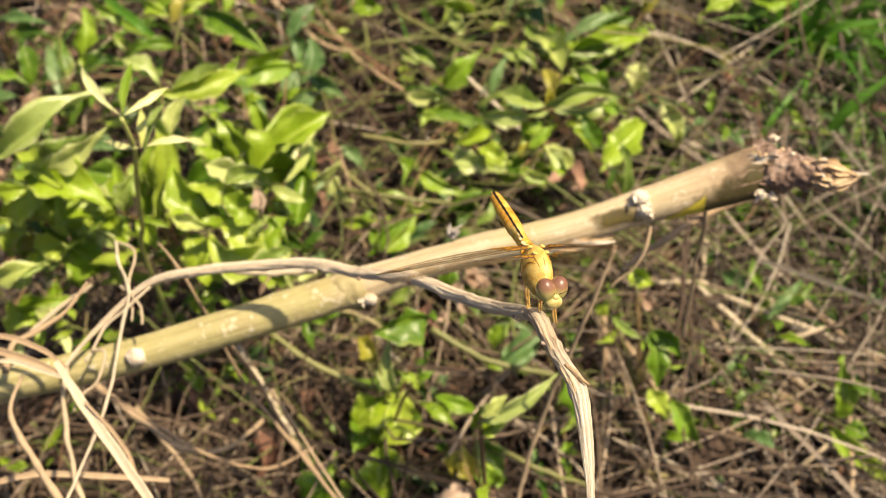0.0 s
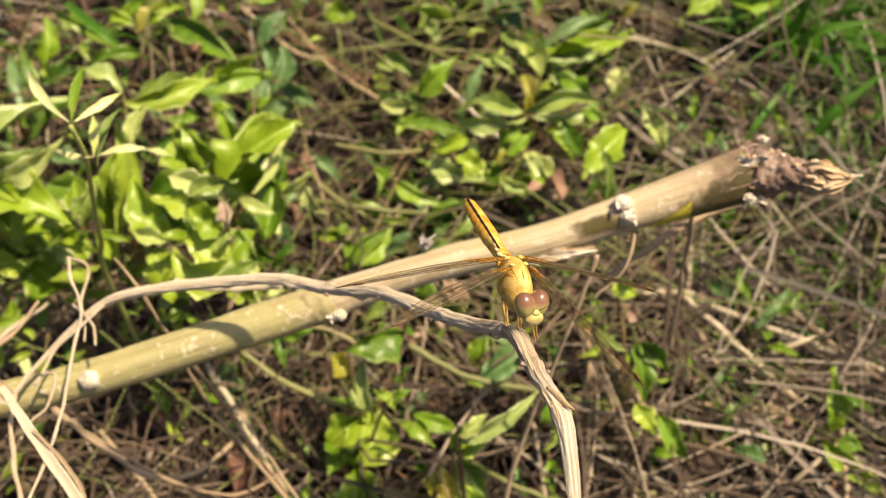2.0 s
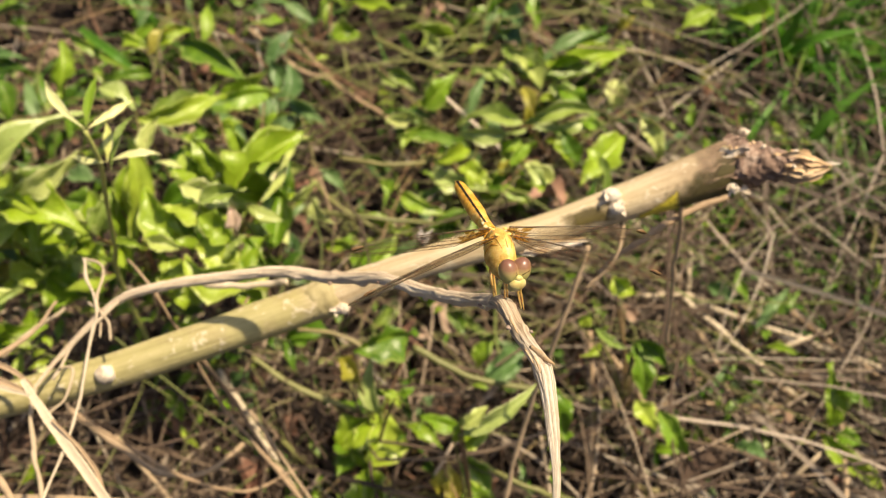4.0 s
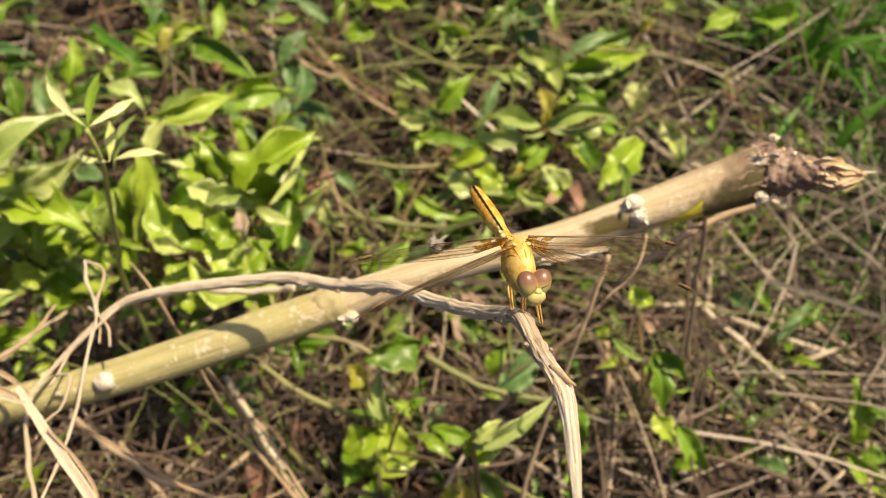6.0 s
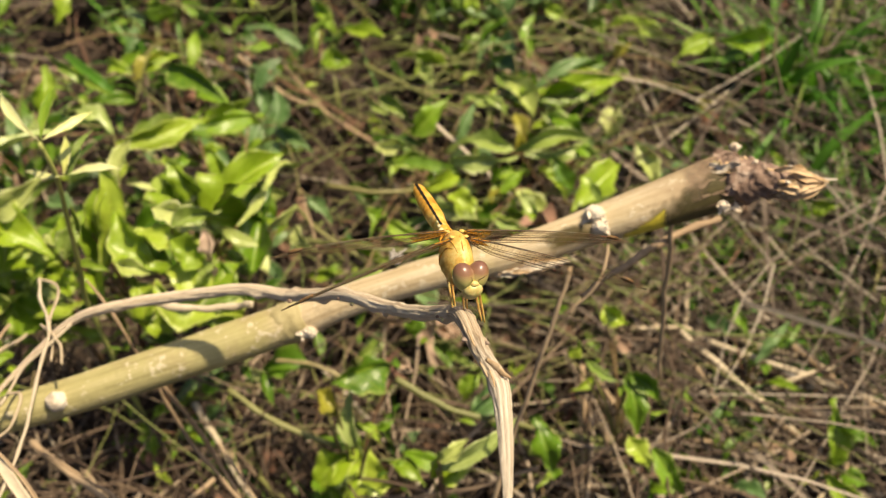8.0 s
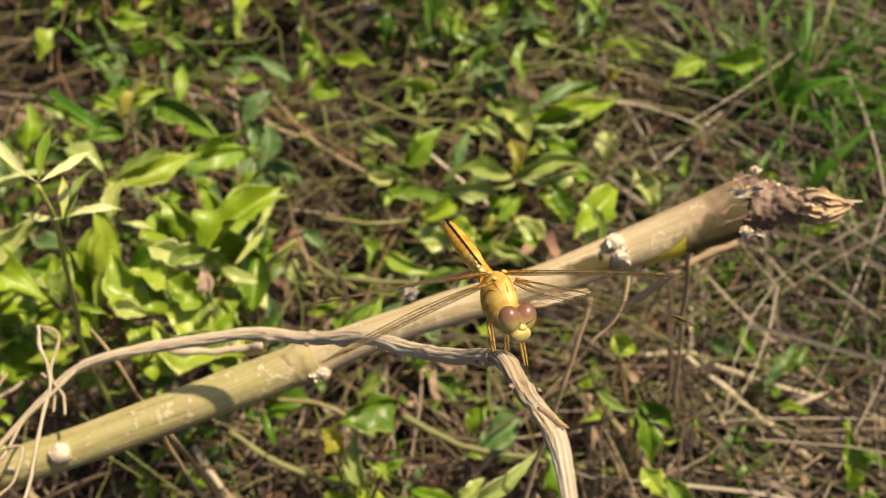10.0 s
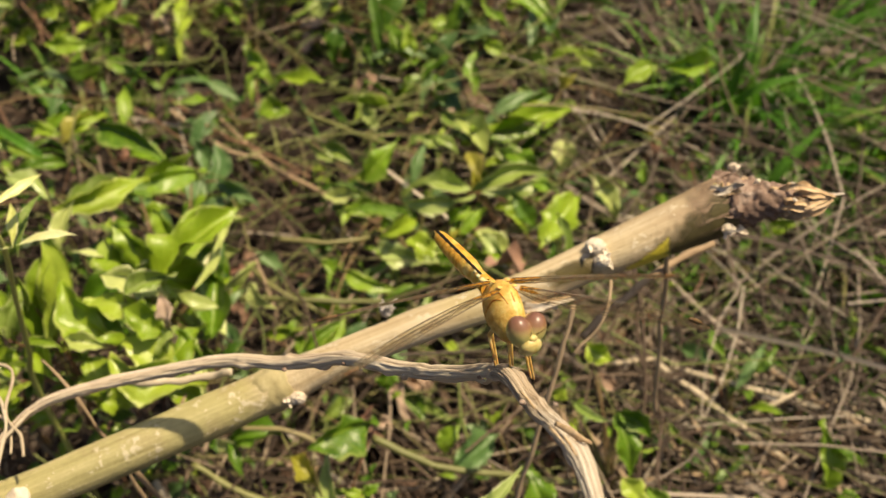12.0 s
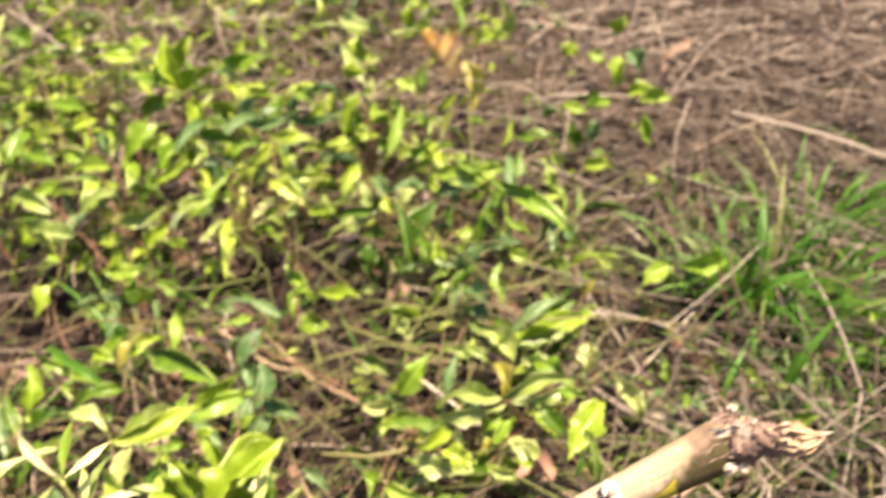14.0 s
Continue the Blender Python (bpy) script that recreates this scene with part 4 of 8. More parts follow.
# ---- loose dry strands ----
def strand(pts, radii, mat, label, name="dry_strand", seed=0, flat=1.0, seg=8):
    line = smooth_path(np.column_stack([np.array(pts, float), np.ones(len(pts)) * np.array(radii)]), 4)
    kink = min(0.0009, 1.1 * float(np.mean(line[:, 3])))
    for i in range(1, len(line) - 1):
        c = Vector(line[i, :3]) * 130 + Vector((seed * 3.1, 0, 0))
        line[i, :3] += kink * np.array((noise.noise(c), noise.noise(c + Vector((9, 0, 0))), noise.noise(c + Vector((0, 9, 0)))))
        line[i, 3] *= 1 + 0.35 * noise.noise(c * 1.7)
    v, f = tube(line[:, :3], line[:, 3], seg, 3, 0.18, 0.06, seed, flat, 200)
    ob = new(name, mesh_of(name, v, f, mat))
    return tagged(ob, label, "dry stem", "loose dry stems")


def blade(pts, widths, mat, label, fold=0.25, seed=0):
    """A flat bleached grass blade with a folded rib and real thickness."""
    line = smooth_path(np.column_stack([np.array(pts, float), np.array(widths, float)]), 8)
    rg = np.random.default_rng(seed)
    vs, fs, uvs, far = [], [], [], 0.0
    n = len(line)
    for layer in (0, -0.00025):
        for i, row in enumerate(line):
            c, w = Vector(row[:3]), row[3] * 0.5
            d = Vector(line[min(i + 1, n - 1)][:3] - line[max(i - 1, 0)][:3]).normalized()
            up = Vector((0.15 + 0.25 * math.sin(i * 0.11 + seed), -0.5, 0.83))
            up = (up - d * up.dot(d)).normalized()
            sd = d.cross(up)
            for k in range(5):
                q = k / 2 - 1
                vs.append(c + sd * (q * w * (1 + 0.06 * math.sin(i * 0.9 + k))) + up * (fold * w * (abs(q) - 0.5) + layer))
                uvs.append((k / 4, i * 0.05))
    for i in range(n - 1):
        for k in range(4):
            a = i * 5 + k
            fs += [(a, a + 1, a + 6, a + 5), (5 * n + a, 5 * n + a + 5, 5 * n + a + 6, 5 * n + a + 1)]
        for k in (0, 4):
            a = i * 5 + k
            fs.append((a, a + 5, 5 * n + a + 5, 5 * n + a))
    ob = new("dry_strand", mesh_of("dry_strand", vs, fs, mat, uvs))
    return tagged(ob, label, "grass blade", "loose dry stems")


blade([(-0.1303, 0.1440, 0.2217), (-0.1236, 0.1358, 0.2194), (-0.1156, 0.1265, 0.2175), (-0.1055, 0.1151, 0.2164), (-0.0944, 0.1023, 0.2155), (-0.0880, 0.0945, 0.2147)], [0.00172, 0.00256, 0.00303, 0.00297, 0.00274, 0.00254], STRAW_PALE, "broad pale bleached straw blade crossing the stalk", 0.25, 1)
blade([(-0.1190, 0.1315, 0.2198), (-0.1103, 0.1240, 0.2179), (-0.1033, 0.1161, 0.2170), (-0.0995, 0.1090, 0.2155), (-0.0914, 0.1000, 0.2150)], [0.00067, 0.00100, 0.00115, 0.00098, 0.00096], STRAW_TAN, "narrow brown dry blade beside a paler one", 0.5, 2)
blade([(-0.1606, 0.1504, 0.2204), (-0.1496, 0.1485, 0.2197), (-0.1378, 0.1448, 0.2202), (-0.1278, 0.1405, 0.2204)], [0.00175, 0.00227, 0.00208, 0.00103], STRAW_TAN, "bunched tan dead blades lying on the stalk", 0.6, 3)
blade([(-0.1604, 0.1548, 0.2197), (-0.1470, 0.1530, 0.2203), (-0.1352, 0.1484, 0.2201), (-0.1274, 0.1427, 0.2207)], [0.00142, 0.00176, 0.00157, 0.00086], STRAW_TAN, "bunched tan dead blades lying on the stalk", 0.5, 4)
blade([(-0.1578, 0.1452, 0.2191), (-0.1451, 0.1451, 0.2196), (-0.1356, 0.1422, 0.2196), (-0.1271, 0.1392, 0.2207)], [0.00105, 0.00139, 0.00138, 0.00085], STRAW_PALE, "bunched pale dead blades lying on the stalk", 0.5, 5)
blade([(-0.1625, 0.1199, 0.1812), (-0.1460, 0.1234, 0.1828), (-0.1277, 0.1255, 0.1772), (-0.1066, 0.1286, 0.1662)], [0.00165, 0.00202, 0.00187, 0.00134], STRAW_TAN, "dry tan blade lying in the shade", 0.4, 6)
strand([(-0.1215, 0.1892, 0.2209), (-0.1184, 0.1801, 0.2205), (-0.1126, 0.1691, 0.2224), (-0.1126, 0.1585, 0.2211), (-0.1127, 0.1440, 0.2184), (-0.1142, 0.1318, 0.2162), (-0.1161, 0.1195, 0.2151), (-0.1194, 0.1041, 0.2143), (-0.1213, 0.0910, 0.2139)], [0.00056, 0.00055, 0.00054, 0.00053, 0.00052, 0.00051, 0.00050, 0.00049, 0.00048], STRAW_PALE, "fine bleached tendril hanging before the stalk", seed=2, flat=1.0, seg=8)
strand([(-0.1215, 0.1892, 0.2209), (-0.1158, 0.1870, 0.2215), (-0.1136, 0.1825, 0.2219), (-0.1130, 0.1704, 0.2221), (-0.1077, 0.1635, 0.2231), (-0.1063, 0.1574, 0.2213)], [0.00047, 0.00046, 0.00046, 0.00045, 0.00044, 0.00044], STRAW_PALE, "fine bleached tendril hanging before the stalk", seed=3, flat=1.0, seg=8)
strand([(-0.1310, 0.1470, 0.2117), (-0.1296, 0.1373, 0.2122), (-0.1252, 0.1245, 0.2117), (-0.1202, 0.1125, 0.2104), (-0.1153, 0.1009, 0.2095)], [0.00080, 0.00078, 0.00085, 0.00084, 0.00074], STRAW_PALE, "thin bleached stem hanging from the twig", seed=4, flat=1.0, seg=8)
strand([(-0.1057, 0.1698, 0.2237), (-0.1121, 0.1632, 0.2219), (-0.1192, 0.1579, 0.2186), (-0.1242, 0.1475, 0.2153)], [0.00054, 0.00053, 0.00053, 0.00053], STRAW_PALE, "fine bleached tendril hanging before the stalk", seed=5, flat=1.0, seg=8)
strand([(-0.1327, 0.1806, 0.2094), (-0.1391, 0.1692, 0.2080), (-0.1462, 0.1612, 0.2088), (-0.1517, 0.1558, 0.2102), (-0.1516, 0.1467, 0.2089)], [0.00047, 0.00065, 0.00092, 0.00109, 0.00099], STRAW_TAN, "dry tan stem in the tangle", seed=6, flat=1.0, seg=8)
strand([(-0.1435, 0.1434, 0.2135), (-0.1447, 0.1343, 0.2121), (-0.1415, 0.1263, 0.2113), (-0.1354, 0.1178, 0.2100), (-0.1294, 0.1109, 0.2098), (-0.1223, 0.1024, 0.2097)], [0.00053, 0.00069, 0.00086, 0.00110, 0.00125, 0.00123], STRAW_TAN, "curled dry stem in the tangle", seed=7, flat=1.0, seg=8)
strand([(-0.1108, 0.1949, 0.2121), (-0.1034, 0.1860, 0.2117), (-0.0982, 0.1810, 0.2019), (-0.0934, 0.1759, 0.1799), (-0.0879, 0.1703, 0.1515), (-0.0728, 0.1574, 0.1296), (-0.0554, 0.1400, 0.1168)], [0.00038, 0.00047, 0.00058, 0.00060, 0.00074, 0.00087, 0.00087], STRAW_TAN, "long dry tan stem running under the stalk", seed=8, flat=1.0, seg=8)
strand([(-0.0837, 0.1795, 0.1333), (-0.0747, 0.1687, 0.1254), (-0.0635, 0.1544, 0.1149), (-0.0467, 0.1330, 0.1116)], [0.00056, 0.00056, 0.00056, 0.00054], STRAW_TAN, "dry tan stem under the weeds", seed=9, flat=1.0, seg=8)
strand([(0.0409, 0.1826, 0.2289), (0.0368, 0.1754, 0.2157), (0.0291, 0.1661, 0.1914), (0.0209, 0.1558, 0.1604), (0.0135, 0.1398, 0.1315), (0.0095, 0.1258, 0.1160)], [0.00080, 0.00072, 0.00076, 0.00080, 0.00084, 0.00085], STRAW_TAN, "long thin dry stem hanging from the torn bark", seed=10, flat=1.0, seg=8)
strand([(0.0514, 0.1939, 0.2338), (0.0518, 0.1866, 0.2312), (0.0483, 0.1796, 0.2241), (0.0404, 0.1755, 0.2156)], [0.00045, 0.00044, 0.00045, 0.00045], STRAW_TAN, "thin curved dry tendril hanging from the node", seed=11, flat=1.0, seg=8)
strand([(0.0752, 0.2086, 0.2185), (0.0767, 0.2085, 0.1940), (0.0778, 0.2078, 0.1691), (0.0807, 0.2053, 0.1308)], [0.00085, 0.00090, 0.00085, 0.00080], STRAW_TAN, "thin upright dry stem behind the stalk", seed=12, flat=1.0, seg=8)
strand([(-0.1429, 0.1689, 0.1532), (-0.1233, 0.1602, 0.1401), (-0.1075, 0.1547, 0.1295), (-0.0858, 0.1538, 0.1156), (-0.0691, 0.1697, 0.1015)], [0.00063, 0.00064, 0.00065, 0.00067, 0.00070], STRAW_TAN, "bent dry stem lying under the stalk", seed=13, flat=1.0, seg=8)
strand([(-0.0947, 0.1677, 0.1865), (-0.0889, 0.1711, 0.1885), (-0.0827, 0.1710, 0.1456), (-0.0747, 0.1614, 0.1204)], [0.00078, 0.00078, 0.00075, 0.00056], STRAW_TAN, "dry tan stem under the stalk", seed=14, flat=1.0, seg=8)
strand([(-0.0875, 0.1809, 0.2195), (-0.0777, 0.1824, 0.2140), (-0.0628, 0.1825, 0.2133), (-0.0545, 0.1802, 0.2175)], [0.00110, 0.00112, 0.00112, 0.00110], STRAW_PALE, "short pale strip of straw beneath the twig", seed=15, flat=0.5, seg=8)
strand([(0.0460, 0.1884, 0.2060), (0.0620, 0.2010, 0.2078), (0.0808, 0.2137, 0.2071), (0.0933, 0.2190, 0.2065)], [0.00095, 0.00115, 0.00127, 0.00119], STRAW_TAN, "brown side branch behind the stalk", seed=16, flat=1.0, seg=8)
strand([(-0.1328, 0.4877, 0.0687), (-0.1013, 0.4534, 0.0677), (-0.0762, 0.4356, 0.0664), (-0.0510, 0.4083, 0.0707)], [0.00088, 0.00102, 0.00084, 0.00065], STEM_BROWN, "fallen tan stem among the weeds", seed=17, flat=1.0, seg=8)
strand([(0.0879, 0.2844, 0.0500), (0.1119, 0.2905, 0.0410), (0.1358, 0.2967, 0.0200)], [0.00111, 0.00100, 0.00078], STRAW_PALE, "fallen dry straw stem on the litter", seed=30)
strand([(0.1172, 0.2832, 0.0300), (0.1509, 0.2527, 0.0260), (0.1845, 0.2221, 0.0100)], [0.00081, 0.00073, 0.00057], STRAW_TAN, "fallen dry straw stem on the litter", seed=31)
strand([(0.0937, 0.2701, 0.0400), (0.1101, 0.2521, 0.0310), (0.1265, 0.2341, 0.0100)], [0.00072, 0.00065, 0.00050], STRAW_TAN, "fallen dry straw stem on the litter", seed=32)
strand([(0.1319, 0.2971, 0.0250), (0.1727, 0.2826, 0.0235), (0.2136, 0.2680, 0.0100)], [0.00103, 0.00093, 0.00072], STRAW_PALE, "fallen dry straw stem on the litter", seed=33)
strand([(0.0604, 0.2759, 0.0300), (0.0607, 0.2302, 0.0260), (0.0609, 0.1846, 0.0100)], [0.00107, 0.00096, 0.00075], STRAW_TAN, "fallen dry straw stem on the litter", seed=34)
strand([(0.0645, 0.2383, 0.0500), (0.0696, 0.2273, 0.0410), (0.0746, 0.2163, 0.0200)], [0.00121, 0.00109, 0.00085], STRAW_TAN, "fallen dry straw stem on the litter", seed=35)
strand([(0.1935, 0.2828, 0.0200), (0.1868, 0.2346, 0.0210), (0.1801, 0.1863, 0.0100)], [0.00080, 0.00072, 0.00056], STRAW_PALE, "fallen dry straw stem on the litter", seed=36)
strand([(0.1369, 0.2563, 0.0300), (0.1683, 0.2302, 0.0260), (0.1997, 0.2041, 0.0100)], [0.00079, 0.00071, 0.00056], STRAW_TAN, "fallen dry straw stem on the litter", seed=37)
strand([(0.0963, 0.2241, 0.0300), (0.1319, 0.2080, 0.0260), (0.1676, 0.1919, 0.0100)], [0.00078, 0.00070, 0.00054], STRAW_TAN, "fallen dry straw stem on the litter", seed=38)
strand([(0.0806, 0.2364, 0.0300), (0.0963, 0.2109, 0.0260), (0.1119, 0.1853, 0.0100)], [0.00121, 0.00109, 0.00085], STRAW_PALE, "fallen dry straw stem on the litter", seed=39)
strand([(-0.0222, 0.2876, 0.0600), (-0.0359, 0.3070, 0.0510), (-0.0495, 0.3264, 0.0300)], [0.00056, 0.00051, 0.00039], STRAW_TAN, "fallen dry straw stem on the litter", seed=40)
strand([(-0.0297, 0.3389, 0.0600), (-0.0409, 0.3269, 0.0510), (-0.0521, 0.3149, 0.0300)], [0.00067, 0.00060, 0.00047], STRAW_TAN, "fallen dry straw stem on the litter", seed=41)
strand([(-0.0114, 0.3389, 0.0600), (-0.0241, 0.3307, 0.0510), (-0.0367, 0.3226, 0.0300)], [0.00067, 0.00060, 0.00047], STRAW_PALE, "fallen dry straw stem on the litter", seed=42)
strand([(-0.0793, 0.3583, 0.0700), (-0.0711, 0.3313, 0.0610), (-0.0629, 0.3043, 0.0400)], [0.00076, 0.00068, 0.00053], STRAW_TAN, "fallen dry straw stem on the litter", seed=43)


# broad green blades
blade([(0.1956, 0.3942, 0.0200), (0.2084, 0.4028, 0.0500), (0.2331, 0.4144, 0.0700)], [0.0052, 0.0065, 0.0010], GRASS, "fresh broad green grass blade among straw", 0.35, 60)
blade([(0.1907, 0.4614, 0.0200), (0.1952, 0.4653, 0.0500), (0.2028, 0.4690, 0.0800)], [0.0061, 0.0076, 0.0011], GRASS, "fresh broad green grass blade among straw", 0.35, 61)
blade([(0.1922, 0.4688, 0.0300), (0.2100, 0.4594, 0.0600), (0.2425, 0.4566, 0.0700)], [0.0041, 0.0051, 0.0008], GRASS, "fresh broad green grass blade among straw", 0.35, 62)
blade([(0.0903, 0.2008, 0.0100), (0.0881, 0.2059, 0.0300), (0.0870, 0.2149, 0.0400)], [0.0026, 0.0033, 0.0005], GRASS, "fresh broad green grass blade among straw", 0.35, 63)
blade([(0.1009, 0.2376, 0.0100), (0.1116, 0.2361, 0.0300), (0.1270, 0.2438, 0.0350)], [0.0032, 0.0040, 0.0006], GRASS, "fresh broad green grass blade among straw", 0.35, 64)
blade([(0.0299, 0.1738, 0.0300), (0.0261, 0.1844, 0.0450), (0.0217, 0.1968, 0.0500)], [0.0025, 0.0031, 0.0005], GRASS, "fresh broad green grass blade among straw", 0.35, 65)
blade([(-0.2379, 0.4820, 0.0700), (-0.2061, 0.4428, 0.0850), (-0.1899, 0.4372, 0.0700)], [0.0042, 0.0053, 0.0008], GRASS, "fresh broad green grass blade among straw", 0.35, 66)
blade([(0.1595, 0.3972, 0.0200), (0.1704, 0.4076, 0.0400), (0.1952, 0.4366, 0.0500)], [0.0032, 0.0040, 0.0006], GRASS, "fresh broad green grass blade among straw", 0.35, 67)
blade([(0.1664, 0.5078, 0.0100), (0.1539, 0.4856, 0.0500), (0.1507, 0.4720, 0.0800)], [0.0045, 0.0056, 0.0008], GRASS, "fresh broad green grass blade among straw", 0.35, 68)
blade([(0.0970, 0.5135, 0.0300), (0.0707, 0.4761, 0.0500), (0.0504, 0.4768, 0.0400)], [0.0028, 0.0035, 0.0005], GRASS, "fresh broad green grass blade among straw", 0.35, 69)
# dry stems over the litter
strand([(0.1118, 0.2892, 0.0400), (0.1429, 0.2580, 0.0300), (0.1719, 0.2297, 0.0200)], [0.00159, 0.00139, 0.00120], STRAW_PALE, "bleached fallen grass stem lying over the litter", seed=70)
strand([(0.0664, 0.2662, 0.0400), (0.0907, 0.2240, 0.0300), (0.1140, 0.1849, 0.0200)], [0.00140, 0.00123, 0.00105], STRAW_TAN, "brown dead stem lying over the litter", seed=71)
strand([(0.0604, 0.2639, 0.0500), (0.0609, 0.2330, 0.0300), (0.0605, 0.2083, 0.0100)], [0.00156, 0.00137, 0.00117], STRAW_TAN, "brown dead stem lying over the litter", seed=72)
strand([(0.1199, 0.2931, 0.0300), (0.1580, 0.2702, 0.0350), (0.2112, 0.2558, 0.0200)], [0.00175, 0.00153, 0.00131], STRAW_PALE, "bleached fallen grass stem lying over the litter", seed=73)
strand([(0.1652, 0.2987, 0.0200), (0.1820, 0.2683, 0.0300), (0.2098, 0.2493, 0.0200)], [0.00161, 0.00141, 0.00121], STRAW_TAN, "brown dead stem lying over the litter", seed=74)
strand([(0.1497, 0.2590, 0.0300), (0.1636, 0.2607, 0.0400), (0.1857, 0.2727, 0.0300)], [0.00129, 0.00112, 0.00096], STRAW_PALE, "bleached fallen grass stem lying over the litter", seed=75)
strand([(0.1426, 0.1876, 0.0200), (0.1576, 0.1966, 0.0400), (0.1832, 0.2175, 0.0300)], [0.00119, 0.00105, 0.00090], STRAW_PALE, "bleached fallen grass stem lying over the litter", seed=76)
strand([(0.0782, 0.2613, 0.0200), (0.0989, 0.2494, 0.0300), (0.1266, 0.2501, 0.0200)], [0.00115, 0.00101, 0.00086], STRAW_TAN, "brown dead stem lying over the litter", seed=77)
strand([(0.0704, 0.2349, 0.0200), (0.1085, 0.2335, 0.0300), (0.1557, 0.2343, 0.0200)], [0.00113, 0.00099, 0.00085], STRAW_TAN, "brown dead stem lying over the litter", seed=78)
strand([(0.1843, 0.2362, 0.0200), (0.1729, 0.1997, 0.0400), (0.1642, 0.1682, 0.0500)], [0.00133, 0.00116, 0.00100], STRAW_TAN, "brown dead stem lying over the litter", seed=79)
strand([(0.1225, 0.3271, 0.0300), (0.1187, 0.3083, 0.0300), (0.1176, 0.2965, 0.0200)], [0.00138, 0.00121, 0.00103], STRAW_PALE, "bleached fallen grass stem lying over the litter", seed=80)
strand([(0.0986, 0.3045, 0.0300), (0.1235, 0.2628, 0.0300), (0.1334, 0.2169, 0.0200)], [0.00117, 0.00102, 0.00088], STRAW_TAN, "brown dead stem lying over the litter", seed=81)
strand([(-0.1205, 0.2405, 0.0600), (-0.0959, 0.2063, 0.0500), (-0.0757, 0.1806, 0.0300)], [0.00162, 0.00142, 0.00121], STRAW_PALE, "bleached fallen grass stem lying over the litter", seed=82)
strand([(-0.1031, 0.2212, 0.0500), (-0.0902, 0.1970, 0.0450), (-0.0696, 0.1713, 0.0400)], [0.00121, 0.00106, 0.00091], STRAW_TAN, "brown dead stem lying over the litter", seed=83)
strand([(-0.1641, 0.2067, 0.0600), (-0.1346, 0.1760, 0.0600), (-0.1272, 0.1640, 0.0500)], [0.00103, 0.00090, 0.00077], STRAW_TAN, "brown dead stem lying over the litter", seed=84)
strand([(-0.1561, 0.1832, 0.1300), (-0.1359, 0.1685, 0.1300), (-0.1187, 0.1603, 0.1200), (-0.1032, 0.1648, 0.1100), (-0.0933, 0.1818, 0.1000)], [0.00133, 0.00125, 0.00117, 0.00108, 0.00100], STRAW_TAN, "brown dead stem lying over the litter", seed=85)
strand([(-0.1677, 0.1838, 0.1700), (-0.1595, 0.1944, 0.1700), (-0.1542, 0.2111, 0.1600)], [0.00096, 0.00084, 0.00072], STRAW_PALE, "bleached fallen grass stem lying over the litter", seed=86)
strand([(-0.1552, 0.1583, 0.1900), (-0.1606, 0.1481, 0.1800), (-0.1645, 0.1483, 0.1700), (-0.1643, 0.1408, 0.1600)], [0.00126, 0.00115, 0.00105, 0.00094], STRAW_TAN, "brown dead stem lying over the litter", seed=87)
strand([(-0.1222, 0.1506, 0.2170), (-0.1173, 0.1491, 0.2180), (-0.1179, 0.1401, 0.2170), (-0.1224, 0.1354, 0.2160), (-0.1239, 0.1307, 0.2150)], [0.00053, 0.00049, 0.00046, 0.00043, 0.00039], STRAW_PALE, "bleached fallen grass stem lying over the litter", seed=88)
strand([(-0.1168, 0.1725, 0.2200), (-0.1119, 0.1673, 0.2210), (-0.1104, 0.1594, 0.2200)], [0.00045, 0.00039, 0.00034], STRAW_PALE, "bleached fallen grass stem lying over the litter", seed=89)
strand([(-0.1071, 0.4878, 0.0500), (-0.0750, 0.4427, 0.0500), (-0.0332, 0.4148, 0.0400)], [0.00138, 0.00120, 0.00103], STRAW_TAN, "brown dead stem lying over the litter", seed=90)
strand([(-0.1342, 0.4872, 0.0600), (-0.1046, 0.4623, 0.0500), (-0.0825, 0.4499, 0.0500)], [0.00140, 0.00123, 0.00105], STRAW_TAN, "brown dead stem lying over the litter", seed=91)
strand([(-0.0372, 0.3588, 0.0500), (-0.0277, 0.3466, 0.0400), (-0.0211, 0.3265, 0.0300)], [0.00143, 0.00125, 0.00107], STRAW_PALE, "bleached fallen grass stem lying over the litter", seed=92)
strand([(-0.0407, 0.3125, 0.0600), (-0.0331, 0.3350, 0.0500), (-0.0217, 0.3628, 0.0400)], [0.00139, 0.00122, 0.00104], STRAW_TAN, "brown dead stem lying over the litter", seed=93)
# green runners between the plants
strand([(-0.0241, 0.2328, 0.0900), (-0.0011, 0.2236, 0.0800), (0.0272, 0.2210, 0.0700), (0.0661, 0.2230, 0.0500)], [0.00169, 0.00157, 0.00146, 0.00135], RUNNER, "smooth olive-green runner stem between weeds", "runner_stem", 100)
strand([(-0.0997, 0.2353, 0.0800), (-0.0764, 0.2229, 0.0700), (-0.0524, 0.2167, 0.0600)], [0.00146, 0.00131, 0.00117], RUNNER, "smooth olive-green runner stem between weeds", "runner_stem", 101)
strand([(-0.0907, 0.2126, 0.0400), (-0.0726, 0.1963, 0.0400), (-0.0583, 0.1837, 0.0300)], [0.00149, 0.00134, 0.00119], RUNNER, "smooth olive-green runner stem between weeds", "runner_stem", 102)
strand([(-0.0418, 0.1886, 0.0400), (-0.0231, 0.1810, 0.0400), (-0.0014, 0.1789, 0.0300)], [0.00146, 0.00131, 0.00116], RUNNER, "smooth olive-green runner stem between weeds", "runner_stem", 103)
